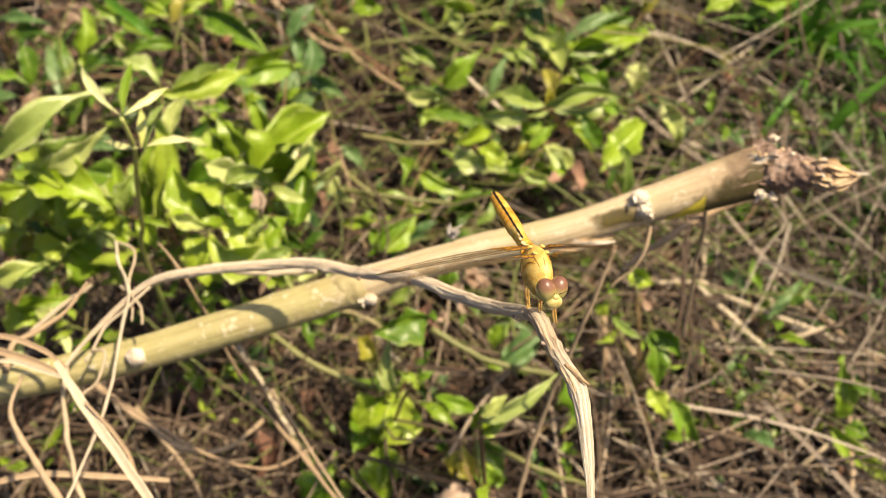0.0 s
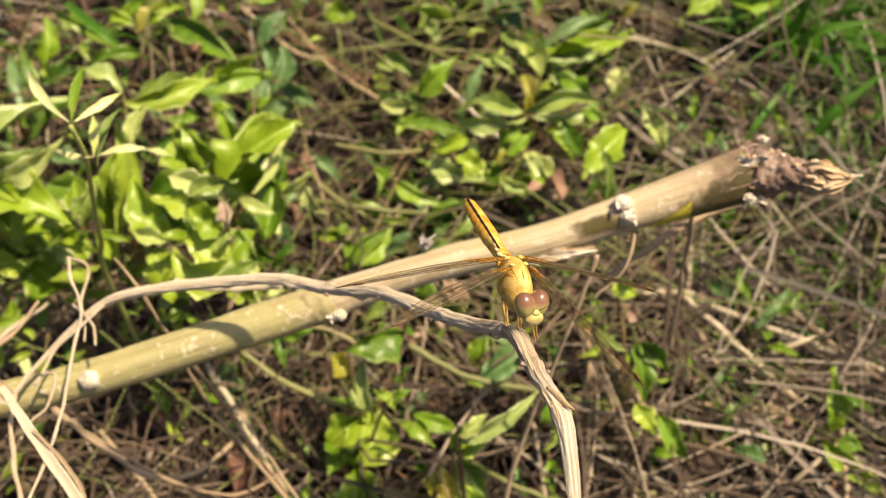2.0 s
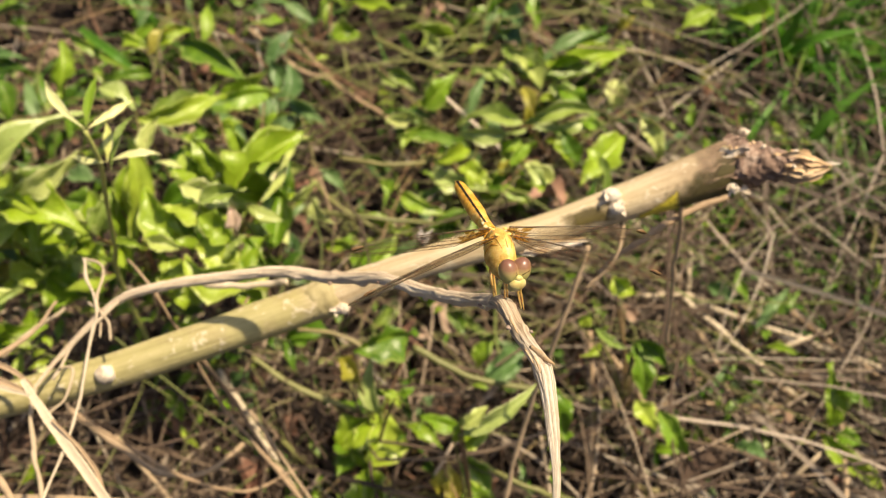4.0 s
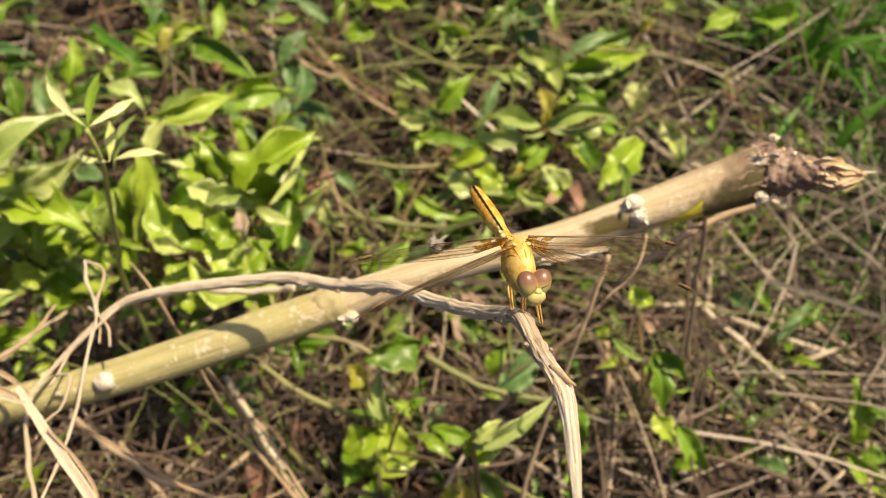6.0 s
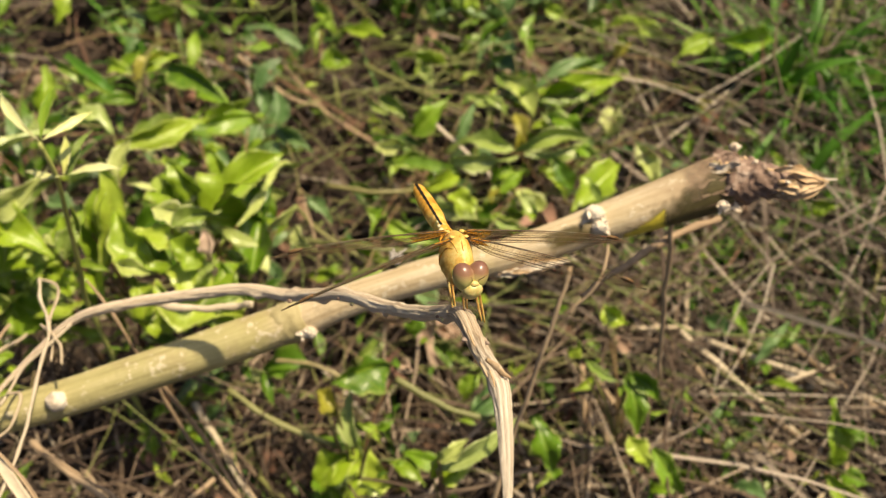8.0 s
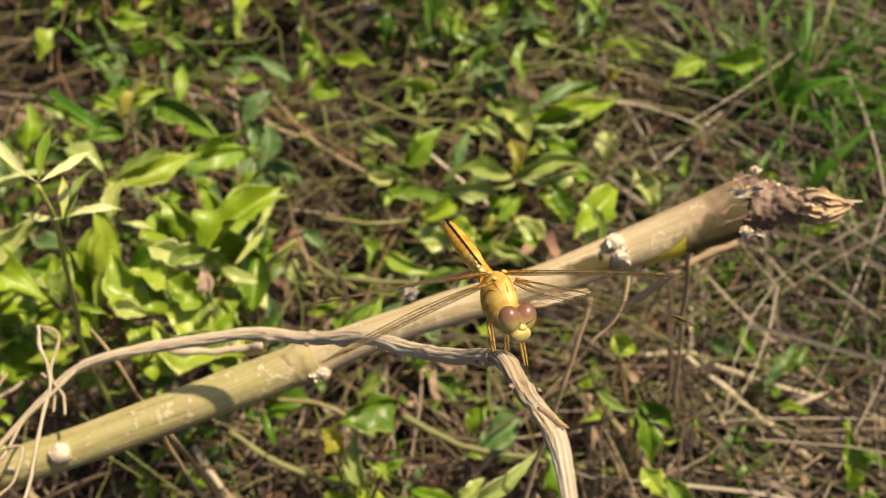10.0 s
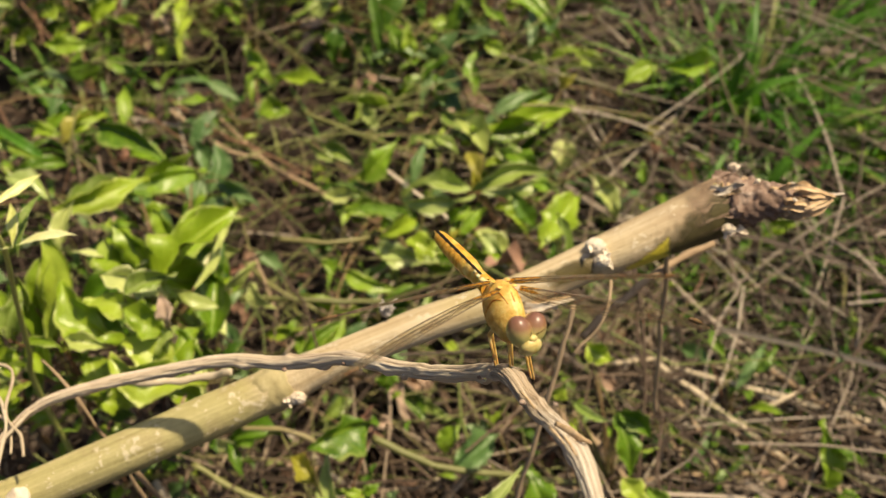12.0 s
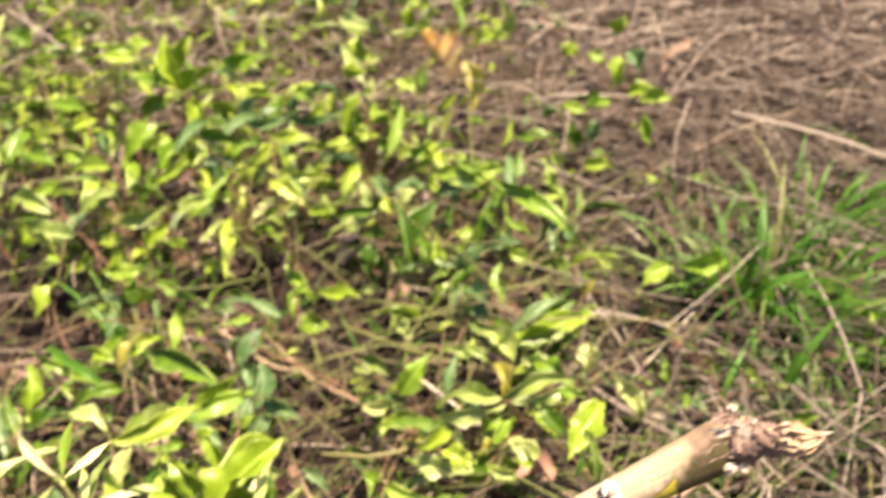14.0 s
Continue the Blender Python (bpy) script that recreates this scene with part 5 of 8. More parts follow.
strand([(-0.0034, 0.1982, 0.0500), (0.0245, 0.1828, 0.0500), (0.0484, 0.1784, 0.0400)], [0.00143, 0.00129, 0.00114], RUNNER, "smooth olive-green runner stem between weeds", "runner_stem", 104)
strand([(0.1066, 0.2212, 0.0200), (0.1209, 0.2139, 0.0250), (0.1383, 0.2128, 0.0200)], [0.00153, 0.00138, 0.00123], RUNNER, "smooth olive-green runner stem between weeds", "runner_stem", 105)
strand([(0.0669, 0.1987, 0.0200), (0.0820, 0.1890, 0.0300), (0.1017, 0.1908, 0.0200)], [0.00148, 0.00133, 0.00119], RUNNER, "smooth olive-green runner stem between weeds", "runner_stem", 106)
strand([(-0.0778, 0.2436, 0.0900), (-0.0564, 0.2392, 0.0900), (-0.0411, 0.2330, 0.0800)], [0.00104, 0.00094, 0.00083], RUNNER, "smooth olive-green runner stem between weeds", "runner_stem", 107)
strand([(-0.0891, 0.3309, 0.0700), (-0.0466, 0.3235, 0.0700), (-0.0173, 0.3274, 0.0600)], [0.00133, 0.00120, 0.00107], RUNNER, "smooth olive-green runner stem between weeds", "runner_stem", 108)
strand([(-0.0675, 0.3664, 0.0700), (-0.0362, 0.3603, 0.0700), (-0.0088, 0.3751, 0.0600)], [0.00123, 0.00111, 0.00099], RUNNER, "smooth olive-green runner stem between weeds", "runner_stem", 109)
strand([(-0.0872, 0.3627, 0.0600), (-0.0665, 0.3388, 0.0600), (-0.0420, 0.3273, 0.0500)], [0.00123, 0.00110, 0.00098], RUNNER, "smooth olive-green runner stem between weeds", "runner_stem", 110)
strand([(-0.0567, 0.4873, 0.0500), (-0.0238, 0.4618, 0.0500), (0.0142, 0.4375, 0.0500)], [0.00157, 0.00141, 0.00126], RUNNER, "smooth olive-green runner stem between weeds", "runner_stem", 111)


def fallen_leaf(x, y, z, size, turn, seed):
    """A curled dead leaf lying loose on the straw."""
    tip = Vector((math.cos(turn), math.sin(turn), 0.25 * math.sin(seed))) * size
    v, f, uv = leaf_shape((0, 0, 0), tip, size * (0.45 + 0.2 * math.sin(seed * 2.3)), 0.8 * math.sin(seed * 1.7), 0.25, 0.9, 0.22, seed, 0.85, 12, 8, 0.0003, 3.0)
    ob = new("fallen_leaf", mesh_of("fallen_leaf", v, f, RUST, uv))
    ob.location = (x, y, z)
    tagged(ob, "curled reddish-brown dead leaf lying on straw", "dead leaf", "fallen leaves")


for i, (x, y, z) in enumerate(((0.065, 0.235, 0.018), (0.144, 0.208, 0.018), (0.051, 0.269, 0.028), (0.167, 0.187, 0.016), (0.053, 0.331, 0.075), (-0.216, 0.294, 0.120), (-0.020, 0.236, 0.085), (-0.097, 0.205, 0.035), (-0.064, 0.192, 0.028), (-0.136, 0.228, 0.028), (0.106, 0.272, 0.018), (-0.157, 0.267, 0.090), (0.166, 0.467, 0.018), (-0.045, 0.227, 0.020), (0.045, 0.322, 0.020), (-0.085, 0.232, 0.028), (-0.10, 0.36, 0.05), (0.03, 0.42, 0.04), (0.12, 0.40, 0.02), (-0.02, 0.50, 0.04), (-0.16, 0.47, 0.05), (0.07, 0.55, 0.03), (-0.08, 0.62, 0.04), (0.14, 0.60, 0.02), (0.22, 0.56, 0.02), (-0.22, 0.66, 0.04), (0.02, 0.70, 0.03), (0.28, 0.48, 0.02))):
    fallen_leaf(x, y, z, 0.014 + 0.009 * (i * 7 % 5) / 4, i * 2.4, 300 + i)


# ---- broad-leaved weeds ----
KINDS = {"g": 0, "p": 1, "b": 2, "d": 3, "y": 4, "x": 5, "l": 6, "s": 7}


def weed(root, leaves, seed=0, label="low green weed with pointed wavy leaves", thick=0.0011, stems=True, group="low weeds", more=1, broad=0.74):
    """root: the foot on the ground. leaves: base, tip (both in the world), width, kind, roll in degrees."""
    rx, ry = root
    foot = Vector((rx, ry, ground_height(rx, ry) - 0.003))
    ob = thing("weed", label, "weed", group, foot)
    rg = np.random.default_rng(seed)
    bases = [Vector(l[:3]) - foot for l in leaves]
    if stems and bases:
        crown = sum(bases, Vector()) / len(bases)
        mid = crown * 0.62 + Vector(rg.normal(0, 0.004, 3))
        v, f = tube([(0, 0, 0), mid * 0.5 + Vector(rg.normal(0, 0.004, 3)), mid], [thick, thick * 0.9, thick * 0.75], 7, 5, 0.1, 0, seed)
        stem = part("stem", mesh_of("stem", v, f, STEM_BROWN), ob)
        for i, b in enumerate(bases):
            h = mid * rg.uniform(0.75, 1.0)
            v, f = tube([h, h.lerp(b, 0.5) + Vector((0, 0, 0.10 * (b - h).length)), b], [thick * 0.6, thick * 0.5, thick * 0.4], 6, 4, 0.1, 0, i)
            part("leaf_stalk", mesh_of("leaf_stalk", v, f, STEM_BROWN), stem)
    for i, (bx, by, bz, tx, ty, tz, w, kind, roll) in enumerate(leaves):
        k = seed * 31 + i
        dry = kind == "x"
        v, f, uv = leaf_shape(Vector((bx, by, bz)) - foot, Vector((tx, ty, tz)) - foot, w * broad, radians(roll), rg.uniform(0.03, 0.22), rg.uniform(0.4, 1.3), rg.uniform(0.11, 0.24) * (1.6 if dry else 1), k, rg.uniform(0.72, 1.0), 20, 10)
        part("leaf", mesh_of("leaf", v, f, LEAF[KINDS[kind]], uv), ob)
    # smaller leaves in between, lower on the same plant
    for i, (bx, by, bz, tx, ty, tz, w, kind, roll) in enumerate(leaves * more):
        b, t = Vector((bx, by, bz)) - foot, Vector((tx, ty, tz)) - foot
        size = max(0.010, (t - b).length) * rg.uniform(0.35, 0.75)
        a = rg.uniform(0, 6.28)
        c = b.lerp(t, rg.uniform(-0.2, 0.7)) + Vector((rg.normal(0, 0.006), rg.normal(0, 0.006), -rg.uniform(0.006, 0.4 * max(0.02, b.z))))
        e = c + Vector((math.cos(a), math.sin(a), rg.uniform(-0.6, 0.7))).normalized() * size
        c.z, e.z = max(c.z, 0.006), max(e.z, 0.004)
        k2 = {"p": "l", "x": "x", "y": "g"}.get(kind, kind) if rg.random() < 0.8 else "d"
        v, f, uv = leaf_shape(c, e, size * rg.uniform(0.22, 0.40), radians(rg.uniform(-60, 60)), rg.uniform(0.03, 0.2), rg.uniform(0.1, 0.8), rg.uniform(0.05, 0.13), seed * 97 + i, rg.uniform(0.75, 1.0), 10, 6)
        part("leaf", mesh_of("leaf", v, f, LEAF[KINDS[k2]], uv), ob)
    return ob


weed((-0.231, 0.307), [
    (-0.206, 0.251, 0.150, -0.180, 0.264, 0.155, 0.0145, "l", 10),
    (-0.198, 0.249, 0.130, -0.177, 0.255, 0.130, 0.0120, "l", 0),
    (-0.202, 0.249, 0.170, -0.184, 0.252, 0.170, 0.0092, "l", 20),
    (-0.205, 0.224, 0.120, -0.182, 0.232, 0.120, 0.0109, "l", 0),
    (-0.198, 0.253, 0.185, -0.150, 0.281, 0.205, 0.0095, "p", -15),
    (-0.188, 0.261, 0.170, -0.153, 0.271, 0.185, 0.0102, "s", 30),
    (-0.192, 0.260, 0.165, -0.154, 0.250, 0.155, 0.0180, "l", -10),
    (-0.204, 0.220, 0.150, -0.174, 0.222, 0.160, 0.0096, "s", 20),
    (-0.204, 0.265, 0.140, -0.188, 0.256, 0.140, 0.0084, "y", 0),
    (-0.189, 0.278, 0.120, -0.169, 0.262, 0.115, 0.0151, "l", 0),
    (-0.172, 0.253, 0.110, -0.198, 0.265, 0.110, 0.0162, "g", 0),
    (-0.189, 0.225, 0.120, -0.209, 0.215, 0.110, 0.0123, "l", 20),
], 1, "bright weed clump with large pale-edged leaves", more=4, broad=0.9)
weed((-0.219, 0.317), [
    (-0.190, 0.238, 0.120, -0.187, 0.231, 0.110, 0.0065, "l", 0),
    (-0.217, 0.268, 0.120, -0.220, 0.260, 0.100, 0.0079, "l", 30),
], 2, "bright weed clump with large pale-edged leaves", more=4, broad=0.9)
weed((-0.172, 0.307), [
    (-0.146, 0.268, 0.150, -0.133, 0.280, 0.170, 0.0106, "l", 0),
    (-0.157, 0.249, 0.130, -0.174, 0.268, 0.130, 0.0125, "l", 10),
    (-0.144, 0.249, 0.130, -0.154, 0.268, 0.130, 0.0110, "l", 0),
    (-0.142, 0.258, 0.140, -0.137, 0.283, 0.180, 0.0149, "l", 0),
    (-0.133, 0.281, 0.165, -0.127, 0.296, 0.180, 0.0077, "s", 0),
    (-0.154, 0.254, 0.150, -0.145, 0.266, 0.165, 0.0086, "p", 30),
    (-0.129, 0.244, 0.160, -0.114, 0.243, 0.155, 0.0070, "s", 0),
    (-0.132, 0.268, 0.165, -0.112, 0.250, 0.145, 0.0129, "l", 10),
    (-0.124, 0.258, 0.160, -0.098, 0.258, 0.155, 0.0109, "l", -10),
    (-0.160, 0.347, 0.130, -0.185, 0.360, 0.135, 0.0101, "p", 30),
    (-0.158, 0.341, 0.130, -0.119, 0.364, 0.125, 0.0129, "l", 25),
    (-0.133, 0.257, 0.100, -0.132, 0.262, 0.120, 0.0130, "g", 0),
], 3, "bright weed clump with large pale-edged leaves", more=4, broad=0.9)
weed((-0.160, 0.317), [
    (-0.151, 0.264, 0.090, -0.153, 0.276, 0.100, 0.0108, "g", 0),
    (-0.157, 0.276, 0.140, -0.161, 0.266, 0.130, 0.0076, "l", 0),
], 4, "bright weed clump with large pale-edged leaves", more=4, broad=0.9)
weed((-0.127, 0.315), [
    (-0.086, 0.270, 0.150, -0.082, 0.312, 0.135, 0.0038, "s", 20),
    (-0.109, 0.256, 0.160, -0.092, 0.249, 0.150, 0.0118, "l", 0),
    (-0.106, 0.286, 0.140, -0.079, 0.302, 0.120, 0.0156, "l", 10),
    (-0.129, 0.240, 0.130, -0.109, 0.244, 0.120, 0.0114, "l", 10),
    (-0.104, 0.282, 0.145, -0.118, 0.298, 0.165, 0.0129, "l", -15),
    (-0.112, 0.292, 0.130, -0.077, 0.354, 0.102, 0.0149, "g", 20),
    (-0.087, 0.308, 0.125, -0.077, 0.351, 0.107, 0.0042, "s", 10),
    (-0.090, 0.306, 0.115, -0.093, 0.281, 0.100, 0.0114, "g", 0),
    (-0.117, 0.268, 0.165, -0.093, 0.261, 0.160, 0.0099, "s", 15),
    (-0.107, 0.256, 0.165, -0.088, 0.265, 0.165, 0.0084, "p", 0),
    (-0.113, 0.237, 0.155, -0.082, 0.236, 0.140, 0.0169, "l", 10),
    (-0.100, 0.259, 0.140, -0.083, 0.248, 0.130, 0.0118, "g", 20),
], 5, "bright weed clump with large pale-edged leaves", more=4, broad=0.9)
weed((-0.115, 0.325), [
    (-0.088, 0.253, 0.130, -0.083, 0.234, 0.120, 0.0042, "s", 0),
    (-0.102, 0.245, 0.120, -0.087, 0.244, 0.110, 0.0106, "l", 0),
    (-0.089, 0.249, 0.155, -0.098, 0.241, 0.150, 0.0070, "p", 40),
    (-0.083, 0.311, 0.100, -0.099, 0.321, 0.110, 0.0084, "b", 20),
    (-0.094, 0.256, 0.165, -0.092, 0.247, 0.150, 0.0061, "x", 20),
], 6, "bright weed clump with large pale-edged leaves", more=4, broad=0.9)
weed((-0.154, 0.442), [
    (-0.229, 0.410, 0.080, -0.228, 0.435, 0.100, 0.0168, "g", 10),
    (-0.163, 0.445, 0.090, -0.120, 0.409, 0.085, 0.0155, "g", 25),
    (-0.133, 0.366, 0.110, -0.099, 0.391, 0.100, 0.0126, "g", 30),
    (-0.107, 0.414, 0.060, -0.104, 0.442, 0.075, 0.0146, "b", 20),
    (-0.107, 0.395, 0.055, -0.099, 0.410, 0.065, 0.0150, "b", 0),
    (-0.101, 0.414, 0.070, -0.079, 0.398, 0.065, 0.0117, "b", 20),
    (-0.212, 0.477, 0.070, -0.188, 0.461, 0.070, 0.0104, "g", 20),
    (-0.106, 0.477, 0.050, -0.129, 0.477, 0.060, 0.0106, "b", 0),
    (-0.261, 0.405, 0.070, -0.272, 0.426, 0.090, 0.0130, "g", 30),
    (-0.191, 0.456, 0.070, -0.173, 0.470, 0.080, 0.0116, "y", 0),
    (-0.112, 0.337, 0.100, -0.118, 0.349, 0.120, 0.0114, "g", 0),
], 7, "weed with dull green leaves among dead stems", more=2)
weed((-0.003, 0.446), [
    (-0.024, 0.403, 0.070, -0.001, 0.419, 0.085, 0.0153, "g", 10),
    (0.004, 0.368, 0.075, -0.037, 0.376, 0.080, 0.0098, "g", 35),
    (-0.003, 0.368, 0.085, 0.035, 0.374, 0.080, 0.0128, "p", 35),
    (0.001, 0.395, 0.070, 0.013, 0.419, 0.080, 0.0083, "b", 30),
    (0.016, 0.422, 0.080, 0.030, 0.412, 0.075, 0.0077, "p", 0),
    (-0.018, 0.404, 0.060, -0.049, 0.411, 0.060, 0.0088, "d", 30),
    (-0.054, 0.452, 0.060, -0.029, 0.432, 0.055, 0.0061, "p", 30),
    (-0.018, 0.357, 0.070, 0.012, 0.344, 0.070, 0.0134, "p", 20),
    (-0.038, 0.349, 0.065, -0.006, 0.335, 0.060, 0.0092, "g", 25),
    (0.025, 0.466, 0.060, 0.042, 0.444, 0.060, 0.0095, "p", 30),
    (-0.021, 0.482, 0.050, -0.010, 0.460, 0.050, 0.0091, "p", 0),
    (-0.050, 0.288, 0.070, -0.035, 0.307, 0.075, 0.0103, "g", 20),
], 8, "sprawling weed with narrow pointed leaves", more=2)
weed((-0.052, 0.331), [
    (-0.060, 0.290, 0.065, -0.035, 0.310, 0.070, 0.0104, "g", 15),
    (-0.049, 0.298, 0.060, -0.062, 0.310, 0.065, 0.0100, "g", 0),
    (-0.079, 0.321, 0.050, -0.051, 0.325, 0.050, 0.0080, "g", 30),
    (-0.004, 0.305, 0.070, 0.005, 0.318, 0.075, 0.0075, "p", 20),
    (-0.067, 0.351, 0.060, -0.080, 0.362, 0.070, 0.0087, "b", 30),
    (-0.090, 0.312, 0.050, -0.099, 0.327, 0.060, 0.0103, "b", 20),
    (-0.015, 0.266, 0.090, -0.018, 0.261, 0.080, 0.0108, "g", 0),
], 9, "small weed with pointed leaves under the stalk", more=2)
weed((0.053, 0.399), [
    (0.042, 0.440, 0.060, 0.101, 0.465, 0.056, 0.0163, "g", 30),
    (0.094, 0.462, 0.070, 0.103, 0.467, 0.077, 0.0081, "y", 0),
    (0.037, 0.371, 0.085, 0.081, 0.383, 0.080, 0.0098, "p", 35),
    (0.059, 0.339, 0.080, 0.088, 0.369, 0.084, 0.0197, "l", 5),
    (0.061, 0.353, 0.075, 0.051, 0.368, 0.090, 0.0114, "d", 0),
    (0.067, 0.300, 0.100, 0.064, 0.315, 0.125, 0.0073, "p", 25),
    (0.035, 0.352, 0.075, 0.050, 0.337, 0.070, 0.0090, "p", 20),
    (0.024, 0.353, 0.075, 0.039, 0.367, 0.080, 0.0085, "g", 0),
    (0.048, 0.412, 0.075, 0.072, 0.403, 0.070, 0.0115, "p", 15),
    (0.035, 0.386, 0.070, 0.035, 0.391, 0.085, 0.0084, "y", 0),
    (0.088, 0.424, 0.040, 0.085, 0.439, 0.055, 0.0128, "b", 10),
    (0.054, 0.347, 0.060, 0.043, 0.333, 0.060, 0.0073, "x", 0),
], 10, "sprawling weed with twisted yellow-green leaves", more=2)
weed((0.065, 0.409), [
    (0.019, 0.343, 0.070, 0.044, 0.338, 0.065, 0.0084, "g", 20),
    (0.025, 0.362, 0.070, 0.018, 0.351, 0.065, 0.0080, "y", 20),
    (0.097, 0.424, 0.040, 0.117, 0.397, 0.025, 0.0128, "b", 10),
    (0.062, 0.378, 0.080, 0.077, 0.374, 0.080, 0.0092, "g", 0),
    (0.042, 0.404, 0.070, 0.062, 0.417, 0.070, 0.0097, "l", 10),
], 11, "sprawling weed with twisted yellow-green leaves", more=2)
weed((-0.044, 0.181), [
    (-0.047, 0.215, 0.115, -0.021, 0.228, 0.110, 0.0137, "g", 25),
    (-0.042, 0.223, 0.100, -0.037, 0.205, 0.075, 0.0061, "p", 20),
    (-0.042, 0.212, 0.070, -0.061, 0.196, 0.055, 0.0152, "l", 0),
    (-0.043, 0.212, 0.070, -0.045, 0.186, 0.050, 0.0126, "l", 0),
    (-0.051, 0.190, 0.050, -0.043, 0.168, 0.040, 0.0142, "g", 10),
    (-0.069, 0.178, 0.050, -0.085, 0.166, 0.040, 0.0167, "g", 0),
    (-0.058, 0.228, 0.090, -0.047, 0.217, 0.085, 0.0077, "y", 0),
    (-0.063, 0.245, 0.080, -0.088, 0.246, 0.080, 0.0123, "d", 20),
    (-0.027, 0.195, 0.115, -0.035, 0.196, 0.118, 0.0037, "g", 0),
    (-0.028, 0.195, 0.115, -0.020, 0.197, 0.118, 0.0037, "g", 0),
    (-0.028, 0.194, 0.115, -0.027, 0.190, 0.112, 0.0030, "l", 0),
    (-0.021, 0.228, 0.110, -0.015, 0.224, 0.110, 0.0049, "x", 0),
], 12, "weed with folded bright leaves beneath the stalk", broad=1.0)
weed((-0.006, 0.173), [
    (-0.002, 0.159, 0.150, 0.027, 0.174, 0.160, 0.0062, "p", 0),
    (-0.004, 0.161, 0.140, 0.013, 0.167, 0.150, 0.0109, "l", 0),
    (-0.001, 0.159, 0.155, 0.009, 0.165, 0.160, 0.0053, "s", 0),
    (-0.004, 0.180, 0.060, 0.009, 0.176, 0.050, 0.0133, "g", 0),
    (-0.011, 0.182, 0.070, -0.014, 0.175, 0.060, 0.0086, "y", 0),
    (-0.021, 0.159, 0.060, -0.006, 0.170, 0.065, 0.0149, "x", 0),
    (0.006, 0.171, 0.050, -0.001, 0.165, 0.045, 0.0128, "x", 20),
], 13, "curled weed with a pale twisted leaf", broad=1.0)
weed((0.046, 0.225), [
    (0.028, 0.234, 0.080, 0.005, 0.224, 0.075, 0.0115, "b", 10),
    (0.034, 0.208, 0.100, 0.043, 0.189, 0.085, 0.0122, "g", 0),
    (0.039, 0.201, 0.040, 0.041, 0.183, 0.040, 0.0069, "g", 20),
    (0.023, 0.201, 0.040, 0.028, 0.176, 0.030, 0.0048, "b", 20),
    (0.012, 0.248, 0.070, 0.004, 0.239, 0.060, 0.0082, "g", 20),
], 14, "small weed with shaded green leaves", broad=1.0)
weed((0.091, 0.213), [
    (0.073, 0.226, 0.100, 0.077, 0.208, 0.085, 0.0105, "g", 0),
    (0.073, 0.227, 0.100, 0.087, 0.217, 0.095, 0.0080, "g", 10),
    (0.051, 0.235, 0.100, 0.055, 0.240, 0.105, 0.0055, "l", 0),
    (0.056, 0.234, 0.102, 0.072, 0.223, 0.100, 0.0035, "p", 0),
    (0.073, 0.206, 0.085, 0.082, 0.196, 0.075, 0.0085, "l", 0),
    (0.084, 0.206, 0.075, 0.099, 0.191, 0.060, 0.0087, "g", 10),
    (0.063, 0.243, 0.125, 0.073, 0.238, 0.120, 0.0083, "l", 10),
    (0.070, 0.246, 0.100, 0.079, 0.246, 0.090, 0.0057, "x", 0),
], 15, "leggy weed with small hanging green leaves", broad=1.0)
weed((0.180, 0.214), [
    (0.167, 0.212, 0.045, 0.166, 0.231, 0.070, 0.0106, "l", 0),
    (0.163, 0.208, 0.045, 0.187, 0.190, 0.035, 0.0090, "l", 0),
    (0.169, 0.207, 0.045, 0.181, 0.202, 0.045, 0.0080, "g", 0),
], 16, "weed with two upright pale green leaves", broad=1.0)
weed((0.141, 0.262), [
    (0.136, 0.255, 0.018, 0.127, 0.255, 0.020, 0.0100, "b", 0),
    (0.137, 0.255, 0.018, 0.145, 0.256, 0.020, 0.0100, "b", 0),
    (0.136, 0.253, 0.018, 0.138, 0.245, 0.014, 0.0094, "b", 0),
], 17, "tiny three-lobed seedling among straw")
weed((-0.129, 0.256), [
    (-0.116, 0.237, 0.050, -0.127, 0.233, 0.050, 0.0101, "g", 0),
    (-0.115, 0.237, 0.050, -0.108, 0.245, 0.055, 0.0101, "b", 0),
    (-0.113, 0.235, 0.050, -0.102, 0.237, 0.050, 0.0095, "b", 0),
    (-0.116, 0.233, 0.050, -0.111, 0.224, 0.045, 0.0095, "g", 0),
    (-0.142, 0.232, 0.050, -0.150, 0.236, 0.050, 0.0084, "l", 0),
    (-0.142, 0.232, 0.050, -0.140, 0.220, 0.045, 0.0100, "g", 0),
    (-0.140, 0.220, 0.045, -0.130, 0.212, 0.030, 0.0034, "l", 0),
    (-0.131, 0.239, 0.040, -0.122, 0.232, 0.040, 0.0097, "p", 0),
], 18, "tiny round-leaved weed on the litter")
weed((-0.234, 0.203), [
    (-0.208, 0.188, 0.050, -0.196, 0.202, 0.060, 0.0043, "l", 0),
    (-0.227, 0.184, 0.050, -0.210, 0.181, 0.050, 0.0048, "l", 0),
    (-0.200, 0.208, 0.050, -0.194, 0.217, 0.050, 0.0049, "g", 0),
], 19, "small weed blades in the shade", broad=1.0)
